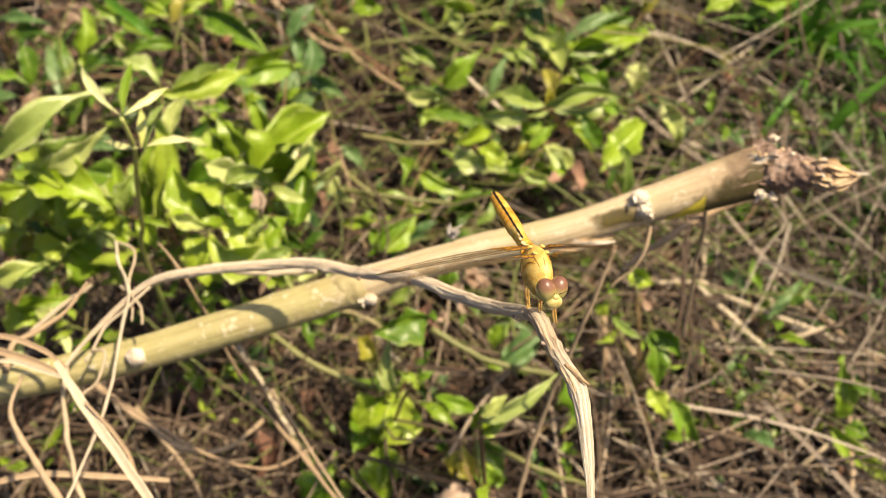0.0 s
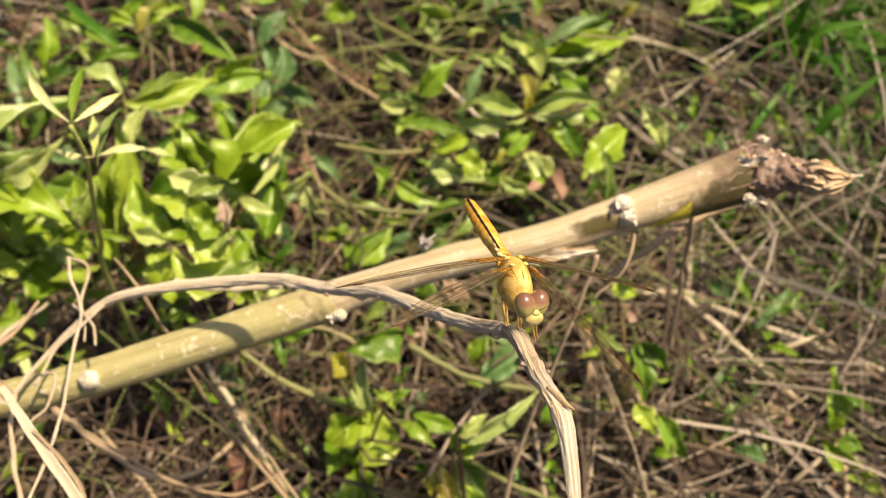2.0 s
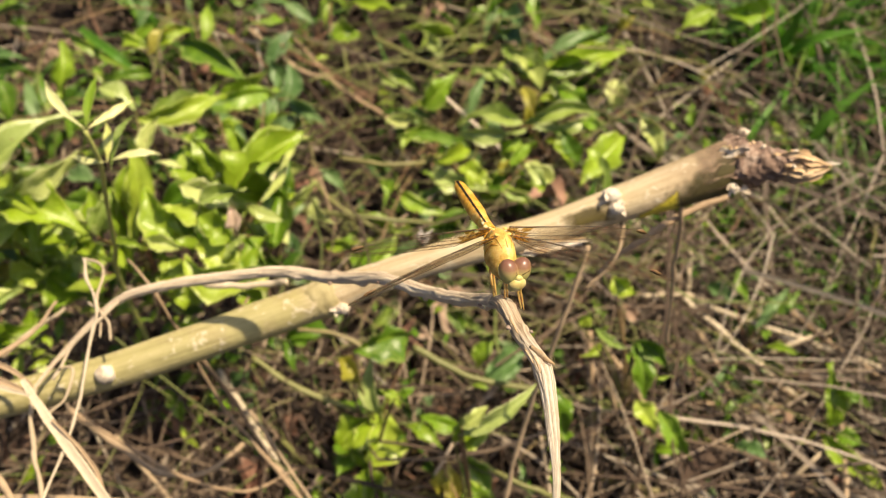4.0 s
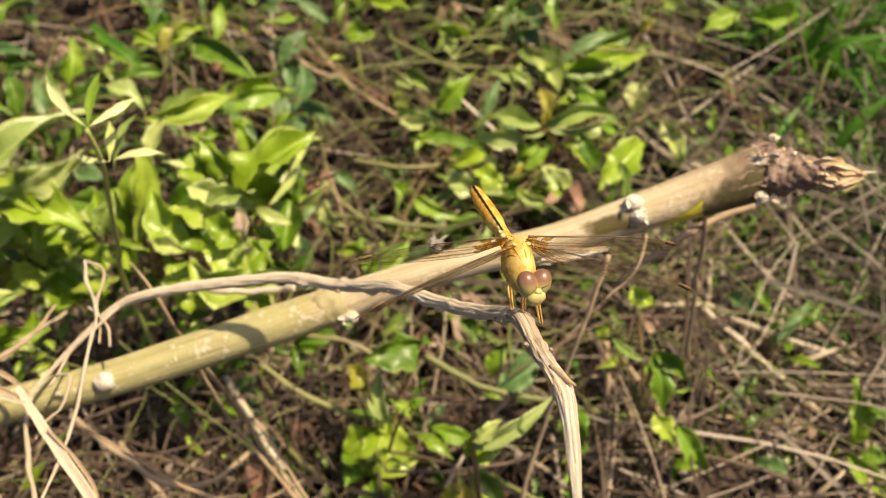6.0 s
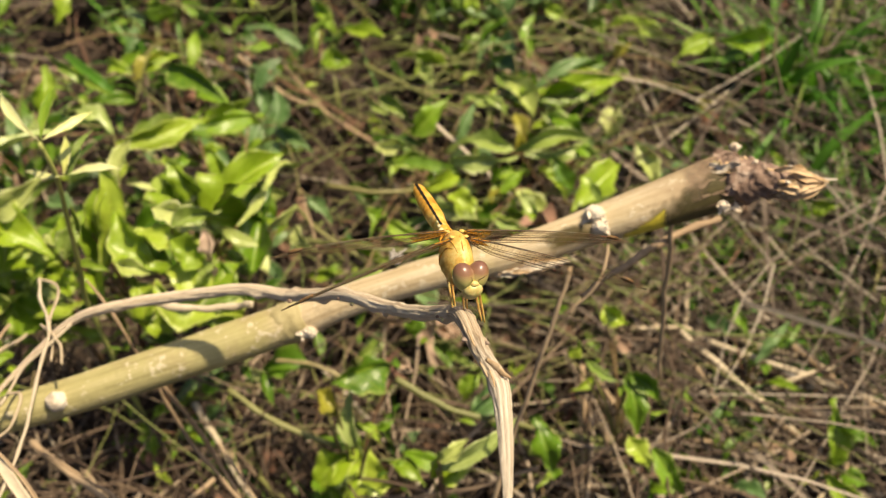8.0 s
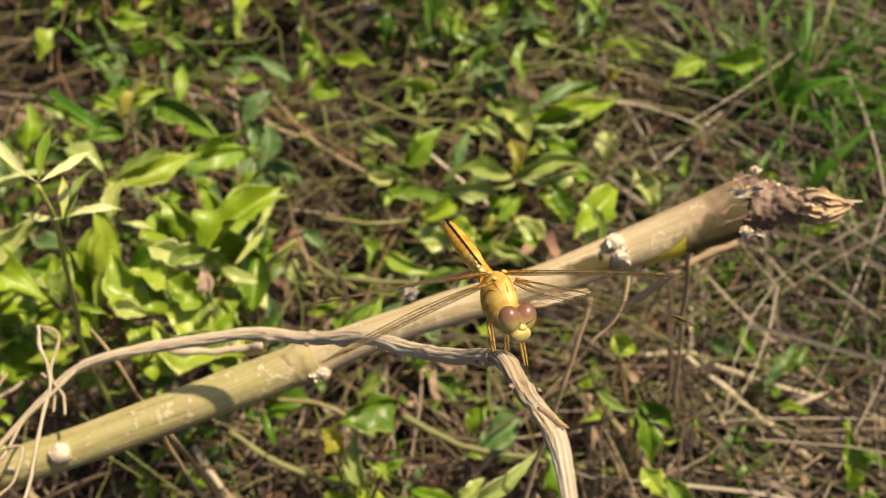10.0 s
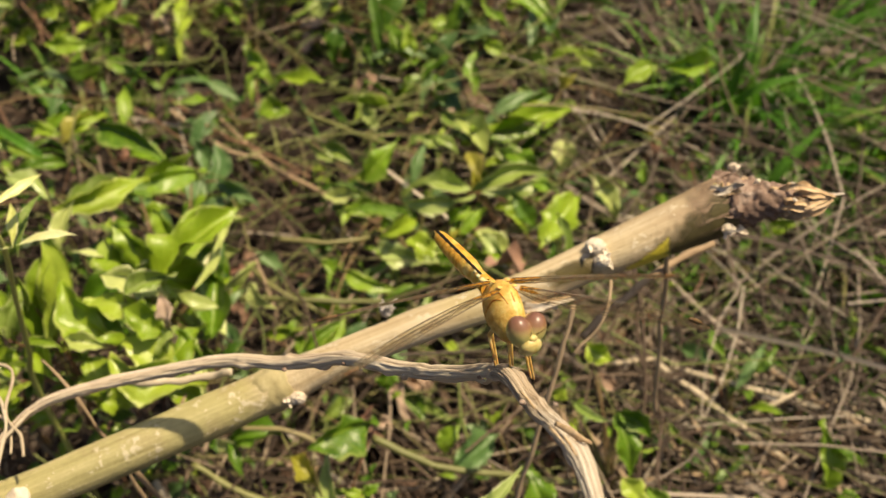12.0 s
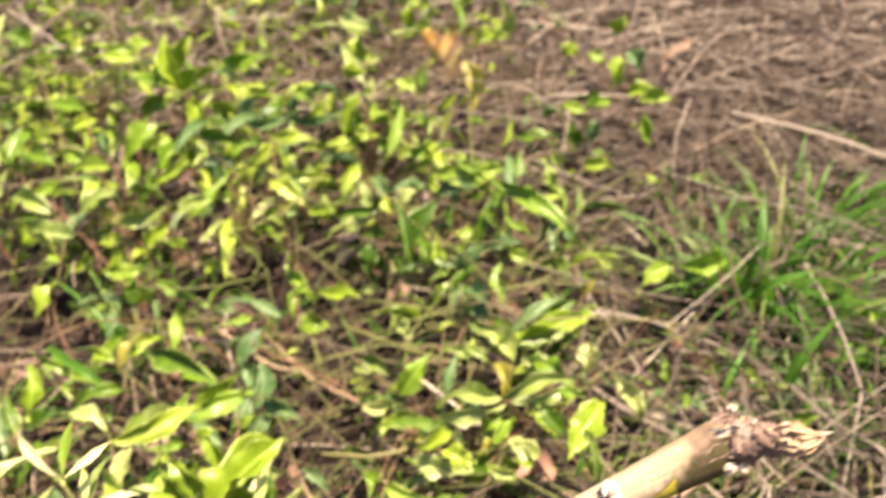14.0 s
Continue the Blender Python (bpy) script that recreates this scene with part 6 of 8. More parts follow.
weed((0.044, 0.605), [
    (0.053, 0.574, 0.085, 0.110, 0.516, 0.060, 0.0152, "g", 25),
    (0.036, 0.596, 0.080, 0.069, 0.597, 0.080, 0.0152, "g", 20),
    (0.056, 0.734, 0.090, 0.054, 0.705, 0.060, 0.0209, "y", 0),
    (0.018, 0.739, 0.060, 0.025, 0.767, 0.080, 0.0127, "g", 0),
    (0.065, 0.577, 0.070, 0.050, 0.558, 0.065, 0.0156, "g", 20),
    (0.010, 0.525, 0.050, 0.011, 0.539, 0.075, 0.0143, "g", 0),
    (0.025, 0.515, 0.050, 0.042, 0.522, 0.075, 0.0178, "b", 0),
    (0.074, 0.519, 0.050, 0.101, 0.518, 0.050, 0.0113, "p", 20),
    (0.113, 0.522, 0.050, 0.137, 0.508, 0.045, 0.0120, "g", 20),
    (-0.005, 0.518, 0.050, -0.012, 0.568, 0.090, 0.0091, "d", 0),
    (0.057, 0.553, 0.060, 0.061, 0.534, 0.050, 0.0100, "p", 0),
    (0.004, 0.522, 0.060, -0.005, 0.542, 0.070, 0.0128, "g", 20),
], 20, "sprawling weed with a long arching leaf")
weed((0.054, 0.527), [
    (0.030, 0.467, 0.060, 0.023, 0.489, 0.070, 0.0106, "g", 0),
    (0.046, 0.444, 0.060, 0.034, 0.466, 0.060, 0.0103, "g", 20),
    (0.073, 0.491, 0.050, 0.079, 0.473, 0.050, 0.0101, "p", 0),
    (0.035, 0.533, 0.060, 0.051, 0.553, 0.090, 0.0113, "d", 0),
    (-0.015, 0.589, 0.060, 0.006, 0.595, 0.070, 0.0129, "p", 0),
    (-0.019, 0.584, 0.060, -0.021, 0.598, 0.070, 0.0120, "l", 0),
    (-0.017, 0.466, 0.050, -0.022, 0.478, 0.060, 0.0092, "p", 0),
    (0.099, 0.590, 0.060, 0.094, 0.606, 0.075, 0.0137, "p", 0),
    (-0.036, 0.601, 0.080, -0.035, 0.579, 0.060, 0.0108, "p", 0),
    (-0.032, 0.543, 0.070, -0.037, 0.530, 0.050, 0.0152, "d", 0),
], 21, "sprawling weed with narrow pointed leaves")
weed((-0.082, 0.605), [
    (-0.104, 0.675, 0.080, -0.070, 0.672, 0.075, 0.0147, "l", 20),
    (-0.104, 0.623, 0.075, -0.078, 0.605, 0.065, 0.0180, "l", 15),
    (-0.077, 0.602, 0.060, -0.054, 0.587, 0.060, 0.0137, "l", 15),
    (-0.042, 0.493, 0.065, -0.073, 0.509, 0.060, 0.0116, "l", 25),
    (-0.090, 0.531, 0.070, -0.075, 0.509, 0.060, 0.0118, "g", 20),
    (-0.082, 0.478, 0.060, -0.064, 0.481, 0.059, 0.0184, "l", 0),
    (-0.141, 0.653, 0.060, -0.142, 0.670, 0.080, 0.0249, "b", 0),
    (-0.158, 0.674, 0.090, -0.113, 0.660, 0.085, 0.0119, "g", 25),
    (-0.057, 0.579, 0.050, -0.031, 0.600, 0.060, 0.0137, "p", 20),
    (-0.096, 0.588, 0.060, -0.109, 0.604, 0.060, 0.0105, "l", 0),
], 22, "weed with yellow-green drooping leaves")
weed((-0.202, 0.808), [
    (-0.172, 0.730, 0.100, -0.178, 0.753, 0.140, 0.0196, "l", 0),
    (-0.171, 0.730, 0.100, -0.132, 0.712, 0.130, 0.0193, "l", 0),
    (-0.174, 0.731, 0.100, -0.194, 0.735, 0.125, 0.0187, "l", 0),
    (-0.163, 0.717, 0.100, -0.152, 0.696, 0.080, 0.0194, "l", 0),
    (-0.141, 0.747, 0.090, -0.098, 0.731, 0.085, 0.0155, "l", 20),
    (-0.185, 0.733, 0.090, -0.211, 0.739, 0.080, 0.0182, "g", 0),
    (-0.180, 0.698, 0.090, -0.221, 0.673, 0.070, 0.0183, "g", 15),
    (-0.172, 0.749, 0.110, -0.156, 0.754, 0.140, 0.0152, "l", 0),
    (-0.144, 0.769, 0.100, -0.101, 0.767, 0.105, 0.0167, "g", 15),
    (-0.217, 0.790, 0.100, -0.261, 0.802, 0.105, 0.0161, "l", 15),
    (-0.183, 0.742, 0.100, -0.234, 0.775, 0.100, 0.0166, "g", 20),
    (-0.187, 0.652, 0.080, -0.166, 0.670, 0.085, 0.0170, "g", 0),
], 23, "bushy bright yellow-green weed")
weed((-0.284, 0.692), [
    (-0.254, 0.639, 0.100, -0.294, 0.671, 0.100, 0.0158, "g", 20),
    (-0.254, 0.661, 0.100, -0.224, 0.650, 0.095, 0.0166, "g", 15),
    (-0.313, 0.837, 0.100, -0.335, 0.836, 0.120, 0.0215, "g", 10),
    (-0.232, 0.592, 0.090, -0.204, 0.606, 0.100, 0.0157, "p", 10),
    (-0.211, 0.628, 0.100, -0.247, 0.637, 0.095, 0.0146, "g", 20),
    (-0.287, 0.625, 0.090, -0.248, 0.603, 0.085, 0.0161, "p", 10),
    (-0.237, 0.581, 0.080, -0.274, 0.595, 0.085, 0.0157, "p", 20),
    (-0.207, 0.587, 0.080, -0.169, 0.591, 0.090, 0.0133, "p", 20),
    (-0.216, 0.552, 0.070, -0.185, 0.551, 0.070, 0.0137, "g", 20),
    (-0.188, 0.570, 0.070, -0.167, 0.584, 0.080, 0.0133, "l", 10),
    (-0.245, 0.546, 0.070, -0.260, 0.526, 0.060, 0.0135, "g", 20),
    (-0.163, 0.577, 0.090, -0.137, 0.591, 0.090, 0.0140, "p", 15),
], 24, "bushy weed with pale drooping leaves")
weed((-0.190, 0.564), [
    (-0.175, 0.531, 0.070, -0.142, 0.513, 0.060, 0.0119, "g", 20),
    (-0.191, 0.461, 0.070, -0.165, 0.481, 0.070, 0.0118, "l", 15),
    (-0.156, 0.454, 0.080, -0.121, 0.420, 0.075, 0.0151, "g", 20),
    (-0.238, 0.460, 0.090, -0.203, 0.454, 0.060, 0.0074, "g", 10),
    (-0.175, 0.416, 0.090, -0.205, 0.409, 0.090, 0.0126, "g", 10),
    (-0.253, 0.733, 0.090, -0.301, 0.764, 0.090, 0.0183, "g", 10),
    (-0.296, 0.663, 0.090, -0.285, 0.708, 0.100, 0.0172, "g", 0),
    (-0.102, 0.430, 0.060, -0.115, 0.441, 0.080, 0.0146, "b", 0),
    (-0.114, 0.401, 0.060, -0.106, 0.417, 0.070, 0.0142, "b", 0),
], 25, "weed with dull green leaves among dead stems")
weed((0.151, 0.721), [
    (0.136, 0.649, 0.080, 0.117, 0.662, 0.085, 0.0144, "l", 0),
    (0.129, 0.634, 0.090, 0.152, 0.644, 0.095, 0.0124, "g", 0),
    (0.126, 0.643, 0.050, 0.124, 0.652, 0.080, 0.0137, "g", 0),
    (0.138, 0.640, 0.060, 0.136, 0.649, 0.080, 0.0127, "b", 0),
    (0.119, 0.653, 0.060, 0.079, 0.663, 0.060, 0.0164, "g", 15),
    (0.144, 0.646, 0.090, 0.127, 0.646, 0.100, 0.0091, "g", 0),
    (0.127, 0.627, 0.050, 0.151, 0.617, 0.045, 0.0144, "g", 10),
    (0.109, 0.624, 0.050, 0.104, 0.626, 0.070, 0.0126, "p", 0),
], 26, "upright weed with small pointed leaves")
weed((0.198, 0.736), [
    (0.172, 0.623, 0.090, 0.177, 0.623, 0.060, 0.0140, "g", 0),
    (0.168, 0.657, 0.090, 0.194, 0.642, 0.085, 0.0160, "l", 10),
    (0.172, 0.639, 0.090, 0.199, 0.640, 0.090, 0.0133, "g", 10),
    (0.171, 0.690, 0.100, 0.159, 0.676, 0.080, 0.0156, "l", 0),
    (0.177, 0.698, 0.100, 0.182, 0.679, 0.090, 0.0174, "b", 0),
    (0.171, 0.708, 0.110, 0.178, 0.704, 0.130, 0.0156, "g", 0),
    (0.157, 0.685, 0.100, 0.146, 0.697, 0.105, 0.0130, "g", 0),
    (0.198, 0.692, 0.090, 0.234, 0.709, 0.100, 0.0106, "x", 0),
    (0.133, 0.720, 0.090, 0.143, 0.726, 0.100, 0.0180, "g", 0),
], 27, "upright weed with small pointed leaves")
weed((0.175, 0.514), [
    (0.160, 0.487, 0.060, 0.195, 0.491, 0.055, 0.0174, "g", 10),
    (0.159, 0.493, 0.060, 0.132, 0.477, 0.050, 0.0151, "g", 10),
    (0.147, 0.462, 0.030, 0.156, 0.463, 0.035, 0.0093, "y", 0),
    (0.094, 0.464, 0.070, 0.102, 0.463, 0.077, 0.0089, "y", 0),
    (0.103, 0.428, 0.035, 0.118, 0.405, 0.020, 0.0150, "b", 10),
], 28, "weed with one pale and one green leaf")
weed((-0.041, 0.787), [
    (-0.048, 0.679, 0.070, -0.023, 0.699, 0.100, 0.0166, "l", 0),
    (-0.036, 0.692, 0.060, -0.041, 0.712, 0.080, 0.0152, "d", 0),
    (-0.030, 0.737, 0.100, -0.024, 0.755, 0.120, 0.0163, "g", 0),
    (-0.073, 0.720, 0.080, -0.085, 0.733, 0.090, 0.0154, "g", 0),
    (-0.048, 0.710, 0.090, -0.075, 0.717, 0.090, 0.0142, "b", 10),
    (0.014, 0.688, 0.060, 0.016, 0.696, 0.070, 0.0125, "g", 0),
    (-0.002, 0.644, 0.070, 0.033, 0.647, 0.070, 0.0135, "g", 20),
    (0.012, 0.785, 0.100, 0.022, 0.793, 0.120, 0.0160, "g", 0),
    (0.075, 0.756, 0.100, 0.093, 0.741, 0.100, 0.0183, "l", 0),
    (0.058, 0.736, 0.100, 0.084, 0.753, 0.100, 0.0164, "l", 0),
    (0.093, 0.751, 0.100, 0.090, 0.751, 0.130, 0.0136, "p", 0),
    (-0.046, 0.843, 0.090, -0.007, 0.810, 0.090, 0.0148, "p", 0),
], 29, "upright weed with small pointed leaves")

weed((-0.190, 0.300), [
    (-0.163, 0.265, 0.135, -0.201, 0.274, 0.150, 0.0173, "l", 0),
    (-0.211, 0.299, 0.130, -0.170, 0.301, 0.150, 0.0109, "p", 10),
    (-0.149, 0.260, 0.130, -0.146, 0.305, 0.150, 0.0155, "g", 0),
    (-0.111, 0.254, 0.140, -0.137, 0.278, 0.150, 0.0150, "l", -10),
    (-0.196, 0.217, 0.150, -0.180, 0.229, 0.150, 0.0083, "p", 0),
    (-0.214, 0.254, 0.120, -0.191, 0.266, 0.125, 0.0075, "y", 10),
    (-0.171, 0.252, 0.110, -0.192, 0.260, 0.120, 0.0157, "g", 0),
    (-0.123, 0.237, 0.130, -0.129, 0.252, 0.140, 0.0123, "l", 15),
    (-0.131, 0.263, 0.130, -0.143, 0.277, 0.140, 0.0106, "l", 0),
    (-0.156, 0.262, 0.135, -0.166, 0.285, 0.145, 0.0090, "l", 0),
    (-0.206, 0.302, 0.100, -0.224, 0.290, 0.090, 0.0129, "g", 0),
    (-0.206, 0.326, 0.090, -0.183, 0.323, 0.080, 0.0136, "d", 0),
], 41, "bright weed clump with broad pointed leaves", more=0, broad=1.0)
weed((-0.105, 0.300), [
    (-0.107, 0.282, 0.140, -0.121, 0.307, 0.155, 0.0149, "l", 0),
    (-0.102, 0.278, 0.145, -0.066, 0.302, 0.160, 0.0193, "l", -15),
    (-0.092, 0.238, 0.140, -0.117, 0.251, 0.150, 0.0145, "l", 0),
    (-0.086, 0.268, 0.120, -0.084, 0.305, 0.130, 0.0137, "g", 0),
    (-0.102, 0.242, 0.130, -0.082, 0.263, 0.140, 0.0113, "l", 10),
    (-0.127, 0.366, 0.110, -0.162, 0.351, 0.120, 0.0121, "p", 10),
    (-0.106, 0.385, 0.100, -0.135, 0.371, 0.110, 0.0113, "l", 0),
    (-0.096, 0.230, 0.140, -0.079, 0.236, 0.150, 0.0074, "p", 0),
    (-0.084, 0.318, 0.100, -0.101, 0.335, 0.110, 0.0125, "g", 0),
    (-0.128, 0.307, 0.100, -0.106, 0.290, 0.100, 0.0145, "g", 0),
    (-0.151, 0.344, 0.100, -0.131, 0.329, 0.100, 0.0134, "d", 0),
    (-0.099, 0.300, 0.100, -0.115, 0.284, 0.090, 0.0134, "d", 0),
], 42, "bright weed clump with broad pointed leaves", more=0, broad=1.0)
weed((-0.036, 0.186), [
    (-0.045, 0.192, 0.055, -0.039, 0.213, 0.075, 0.0197, "l", 20),
    (-0.049, 0.193, 0.055, -0.061, 0.199, 0.065, 0.0153, "g", -20),
    (-0.048, 0.191, 0.055, -0.044, 0.167, 0.045, 0.0164, "l", 0),
    (-0.065, 0.174, 0.040, -0.089, 0.169, 0.030, 0.0195, "g", 0),
    (-0.002, 0.192, 0.060, 0.009, 0.177, 0.050, 0.0152, "g", 10),
    (-0.006, 0.172, 0.060, -0.010, 0.187, 0.070, 0.0080, "y", 0),
], 43, "weed with large folded green leaves near the ground", more=0, broad=1.0)
weed((0.058, 0.401), [
    (0.045, 0.428, 0.070, 0.096, 0.445, 0.075, 0.0161, "l", -20),
    (0.028, 0.377, 0.080, 0.076, 0.386, 0.080, 0.0085, "p", 15),
    (0.052, 0.411, 0.075, 0.073, 0.392, 0.070, 0.0128, "g", 0),
    (0.033, 0.407, 0.080, 0.037, 0.383, 0.070, 0.0067, "y", 0),
    (0.043, 0.412, 0.070, 0.029, 0.442, 0.080, 0.0118, "s", 0),
    (0.055, 0.379, 0.075, 0.059, 0.361, 0.060, 0.0105, "g", 10),
    (0.097, 0.392, 0.070, 0.109, 0.374, 0.050, 0.0094, "s", 0),
    (0.091, 0.432, 0.060, 0.085, 0.414, 0.050, 0.0106, "s", 0),
    (0.070, 0.357, 0.080, 0.074, 0.348, 0.060, 0.0064, "s", 0),
    (0.064, 0.417, 0.060, 0.047, 0.412, 0.050, 0.0105, "d", 0),
], 44, "weed clump with silvery and bright pointed leaves", more=0, broad=1.0)
weed((0.002, 0.379), [
    (0.032, 0.374, 0.085, -0.004, 0.380, 0.080, 0.0104, "p", 10),
    (0.022, 0.417, 0.075, 0.007, 0.425, 0.080, 0.0075, "p", 0),
    (0.032, 0.355, 0.075, 0.051, 0.345, 0.060, 0.0090, "s", 0),
    (-0.004, 0.351, 0.075, 0.014, 0.347, 0.070, 0.0141, "l", -10),
    (0.020, 0.365, 0.070, 0.030, 0.373, 0.075, 0.0091, "g", 0),
    (-0.035, 0.382, 0.070, -0.000, 0.380, 0.065, 0.0080, "l", 0),
    (-0.046, 0.405, 0.060, -0.023, 0.406, 0.060, 0.0097, "s", 0),
    (0.036, 0.351, 0.060, 0.048, 0.358, 0.065, 0.0098, "g", 0),
    (0.013, 0.346, 0.060, 0.026, 0.355, 0.065, 0.0104, "d", 0),
    (-0.045, 0.445, 0.060, -0.025, 0.428, 0.055, 0.0072, "p", 0),
], 45, "weed clump with silvery and bright pointed leaves", more=0, broad=1.0)


# slim seedling whose top stands out of the weeds
def build_seedling():
    ob = thing("seedling", "slim upright seedling with bright yellow-green narrow leaves", "seedling", at=(-0.1495, 0.2422, 0.0000))
    o = Vector((-0.1495, 0.2422, 0.0000))
    pts = [(-0.1495, 0.2422, 0.0000), (-0.1455, 0.2402, 0.1300), (-0.1332, 0.2288, 0.1750), (-0.1238, 0.2209, 0.2100), (-0.1123, 0.2084, 0.2450), (-0.1111, 0.2065, 0.2620)]
    v, f = tube([Vector(p) - o for p in pts], [0.0011, 0.0011, 0.0010, 0.0009, 0.0008, 0.0007], 8, 6, 0.08)
    part("stem", mesh_of("stem", v, f, SEEDLING_STEM), ob, "thin pale green stem")
    for i, (b, t, w, k) in enumerate((((-0.1115, 0.2076, 0.2620), (-0.1285, 0.2284, 0.2663), 0.0050, 8), ((-0.1111, 0.2076, 0.2620), (-0.1115, 0.2287, 0.2648), 0.0058, 6), ((-0.1108, 0.2076, 0.2620), (-0.0996, 0.2217, 0.2603), 0.0046, 8), ((-0.1089, 0.2066, 0.2480), (-0.1118, 0.2221, 0.2498), 0.0058, 8), ((-0.1089, 0.2066, 0.2480), (-0.1235, 0.2124, 0.2472), 0.0040, 8), ((-0.1079, 0.2071, 0.2480), (-0.0930, 0.2116, 0.2472), 0.0042, 8), ((-0.1109, 0.2103, 0.2400), (-0.1045, 0.2271, 0.2500), 0.0047, 1), ((-0.1173, 0.2165, 0.2250), (-0.1197, 0.2159, 0.2100), 0.0034, 6), ((-0.1343, 0.2279, 0.1800), (-0.1214, 0.2267, 0.1780), 0.0063, 6))):
        v, f, uv = leaf_shape(Vector(b) - o, Vector(t) - o, w * 0.56, 0.2 * (i % 3 - 1), 0.05, 0.12, 0.015, 700 + i, 1.2, twist=0.2)
        part("leaf", mesh_of("leaf", v, f, LEAF[k], uv), ob)


build_seedling()


# far and filling weeds: four plants, each copied with its leaves
def random_weed(seed, kinds, size, count):
    rg = np.random.default_rng(seed)
    leaves = []
    for _ in range(count):
        a, h = rg.uniform(0, 6.28), rg.uniform(0.25, 1.0) * size
        d = Vector((math.cos(a), math.sin(a), 0))
        b = d * rg.uniform(0.002, 0.35) * size + Vector((0, 0, h))
        t = b + d * rg.uniform(0.3, 0.75) * size * 0.8 + Vector((0, 0, rg.uniform(-0.35, 0.35) * size * 0.7))
        leaves.append((*b, *t, rg.uniform(0.007, 0.013), kinds[int(rg.integers(len(kinds)))], rg.uniform(-50, 50)))
    return weed((0, 0), leaves, seed, "low green weed with pale-edged drooping leaves", more=0)


def fill_weeds():
    kinds = [random_weed(901, "gddbd", 0.06, 8), random_weed(902, "gldbg", 0.075, 9), random_weed(903, "bgddg", 0.055, 7), random_weed(904, "gpdgx", 0.065, 9)]
    rg = np.random.default_rng(77)
    places = []
    spots = [(-0.05, 0.42, 0.14, 9), (0.03, 0.52, 0.12, 9), (-0.02, 0.66, 0.14, 12), (-0.20, 0.60, 0.12, 10), (-0.20, 0.38, 0.08, 5), (-0.05, 0.27, 0.07, 3), (-0.35, 0.50, 0.16, 14), (-0.45, 0.75, 0.25, 26), (-0.12, 0.95, 0.25, 18), (-0.50, 1.20, 0.40, 30), (0.10, 1.30, 0.35, 18), (-0.36, 0.30, 0.10, 7), (0.35, 0.90, 0.25, 6), (0.60, 1.50, 0.40, 10), (-0.90, 0.80, 0.30, 20), (-0.10, 1.80, 0.50, 30), (-0.35, 0.95, 0.30, 26), (-0.15, 1.20, 0.30, 22), (-0.70, 1.00, 0.30, 22), (0.05, 0.85, 0.15, 8), (-0.25, 0.75, 0.15, 10)]
    for x, y, r, n in spots:
        for _ in range(n):
            a, q = rg.uniform(0, 6.28), r * math.sqrt(rg.uniform(0, 1))
            px, py, size = x + q * math.cos(a), y + q * math.sin(a), rg.uniform(0.6, 1.15)
            if py < 1.3 and abs(px) < 0.66:
                places.append((px, py, size * (1.15 if py > 0.6 else 1.0)))
    for x, y, r, n in ((0.02, 0.31, 0.07, 5), (0.08, 0.24, 0.06, 4), (0.13, 0.34, 0.07, 6), (0.21, 0.27, 0.07, 5), (-0.10, 0.22, 0.07, 4), (0.13, 0.46, 0.08, 6), (0.26, 0.36, 0.08, 6), (0.02, 0.42, 0.08, 3), (0.08, 0.62, 0.12, 8), (-0.30, 0.62, 0.15, 6)):
        for _ in range(n):
            a, q = rg.uniform(0, 6.28), r * math.sqrt(rg.uniform(0, 1))
            places.append((x + q * math.cos(a), y + q * math.sin(a), rg.uniform(0.45, 0.75) if y < 0.5 else rg.uniform(0.7, 1.2)))
    bright = [random_weed(905, "lgpl", 0.085, 11), random_weed(906, "lgbg", 0.075, 10), random_weed(907, "lplg", 0.08, 11)]
    for i, (x, y, s) in enumerate(places):
        ob = kinds[i % 4]
        m = Matrix.Translation((x, y, ground_height(x, y) - 0.003)) @ Matrix.Rotation(rg.uniform(0, 6.28), 4, "Z")
        if i < 4:
            ob.matrix_basis = m
        else:
            c = copy_thing(bright[i % 3] if y > 0.62 and i % 4 else ob, m)
            c.scale = (s, s, s)
    for k, ob in enumerate(bright):
        x, y = -0.35 + 0.2 * k, 0.78 + 0.05 * k
        ob.matrix_basis = Matrix.Translation((x, y, ground_height(x, y) - 0.003))


fill_weeds()


# grey stones half buried in the straw
def stone(x, y, r, seed):
    v, f = ball((x, y, ground_height(x, y) + r * 0.35), (r * 1.3, r, r * 0.7), 18, 12, 0.5, seed, 1.6)
    ob = new("stone", mesh_of("stone", v, f, STONE))
    tagged(ob, "bluish-grey stone lying among dry straw", "stone", "loose stones")


for k, (x, y, r) in enumerate(((0.179, 0.287, 0.007), (0.149, 0.280, 0.008), (0.190, 0.278, 0.009), (0.165, 0.274, 0.006), (0.145, 0.251, 0.006), (0.188, 0.198, 0.004))):
    stone(x, y, r, k * 3)

rng = np.random.default_rng(40)
grass_tuft("grass_tuft", 0.221, 0.493, 100, 0.105, 0.026, rng, "dense fresh green grass tuft", (0.003, 0.0065))
grass_tuft("grass_tuft", 0.267, 0.537, 60, 0.095, 0.032, rng, "dense fresh green grass tuft", (0.003, 0.006))
grass_tuft("grass_tuft", 0.257, 0.442, 40, 0.08, 0.02, rng, "small tuft of broad green grass blades", (0.004, 0.007))
grass_tuft("grass_tuft", 0.235, 0.40, 75, 0.07, 0.04, rng, "thin green grass among straw", (0.0015, 0.0035))
grass_tuft("grass_tuft", 0.16, 0.42, 44, 0.06, 0.05, rng, "thin green grass among straw", (0.0015, 0.0035))
grass_tuft("grass_tuft", 0.20, 0.30, 44, 0.05, 0.04, rng, "thin green grass among straw", (0.0015, 0.0035))
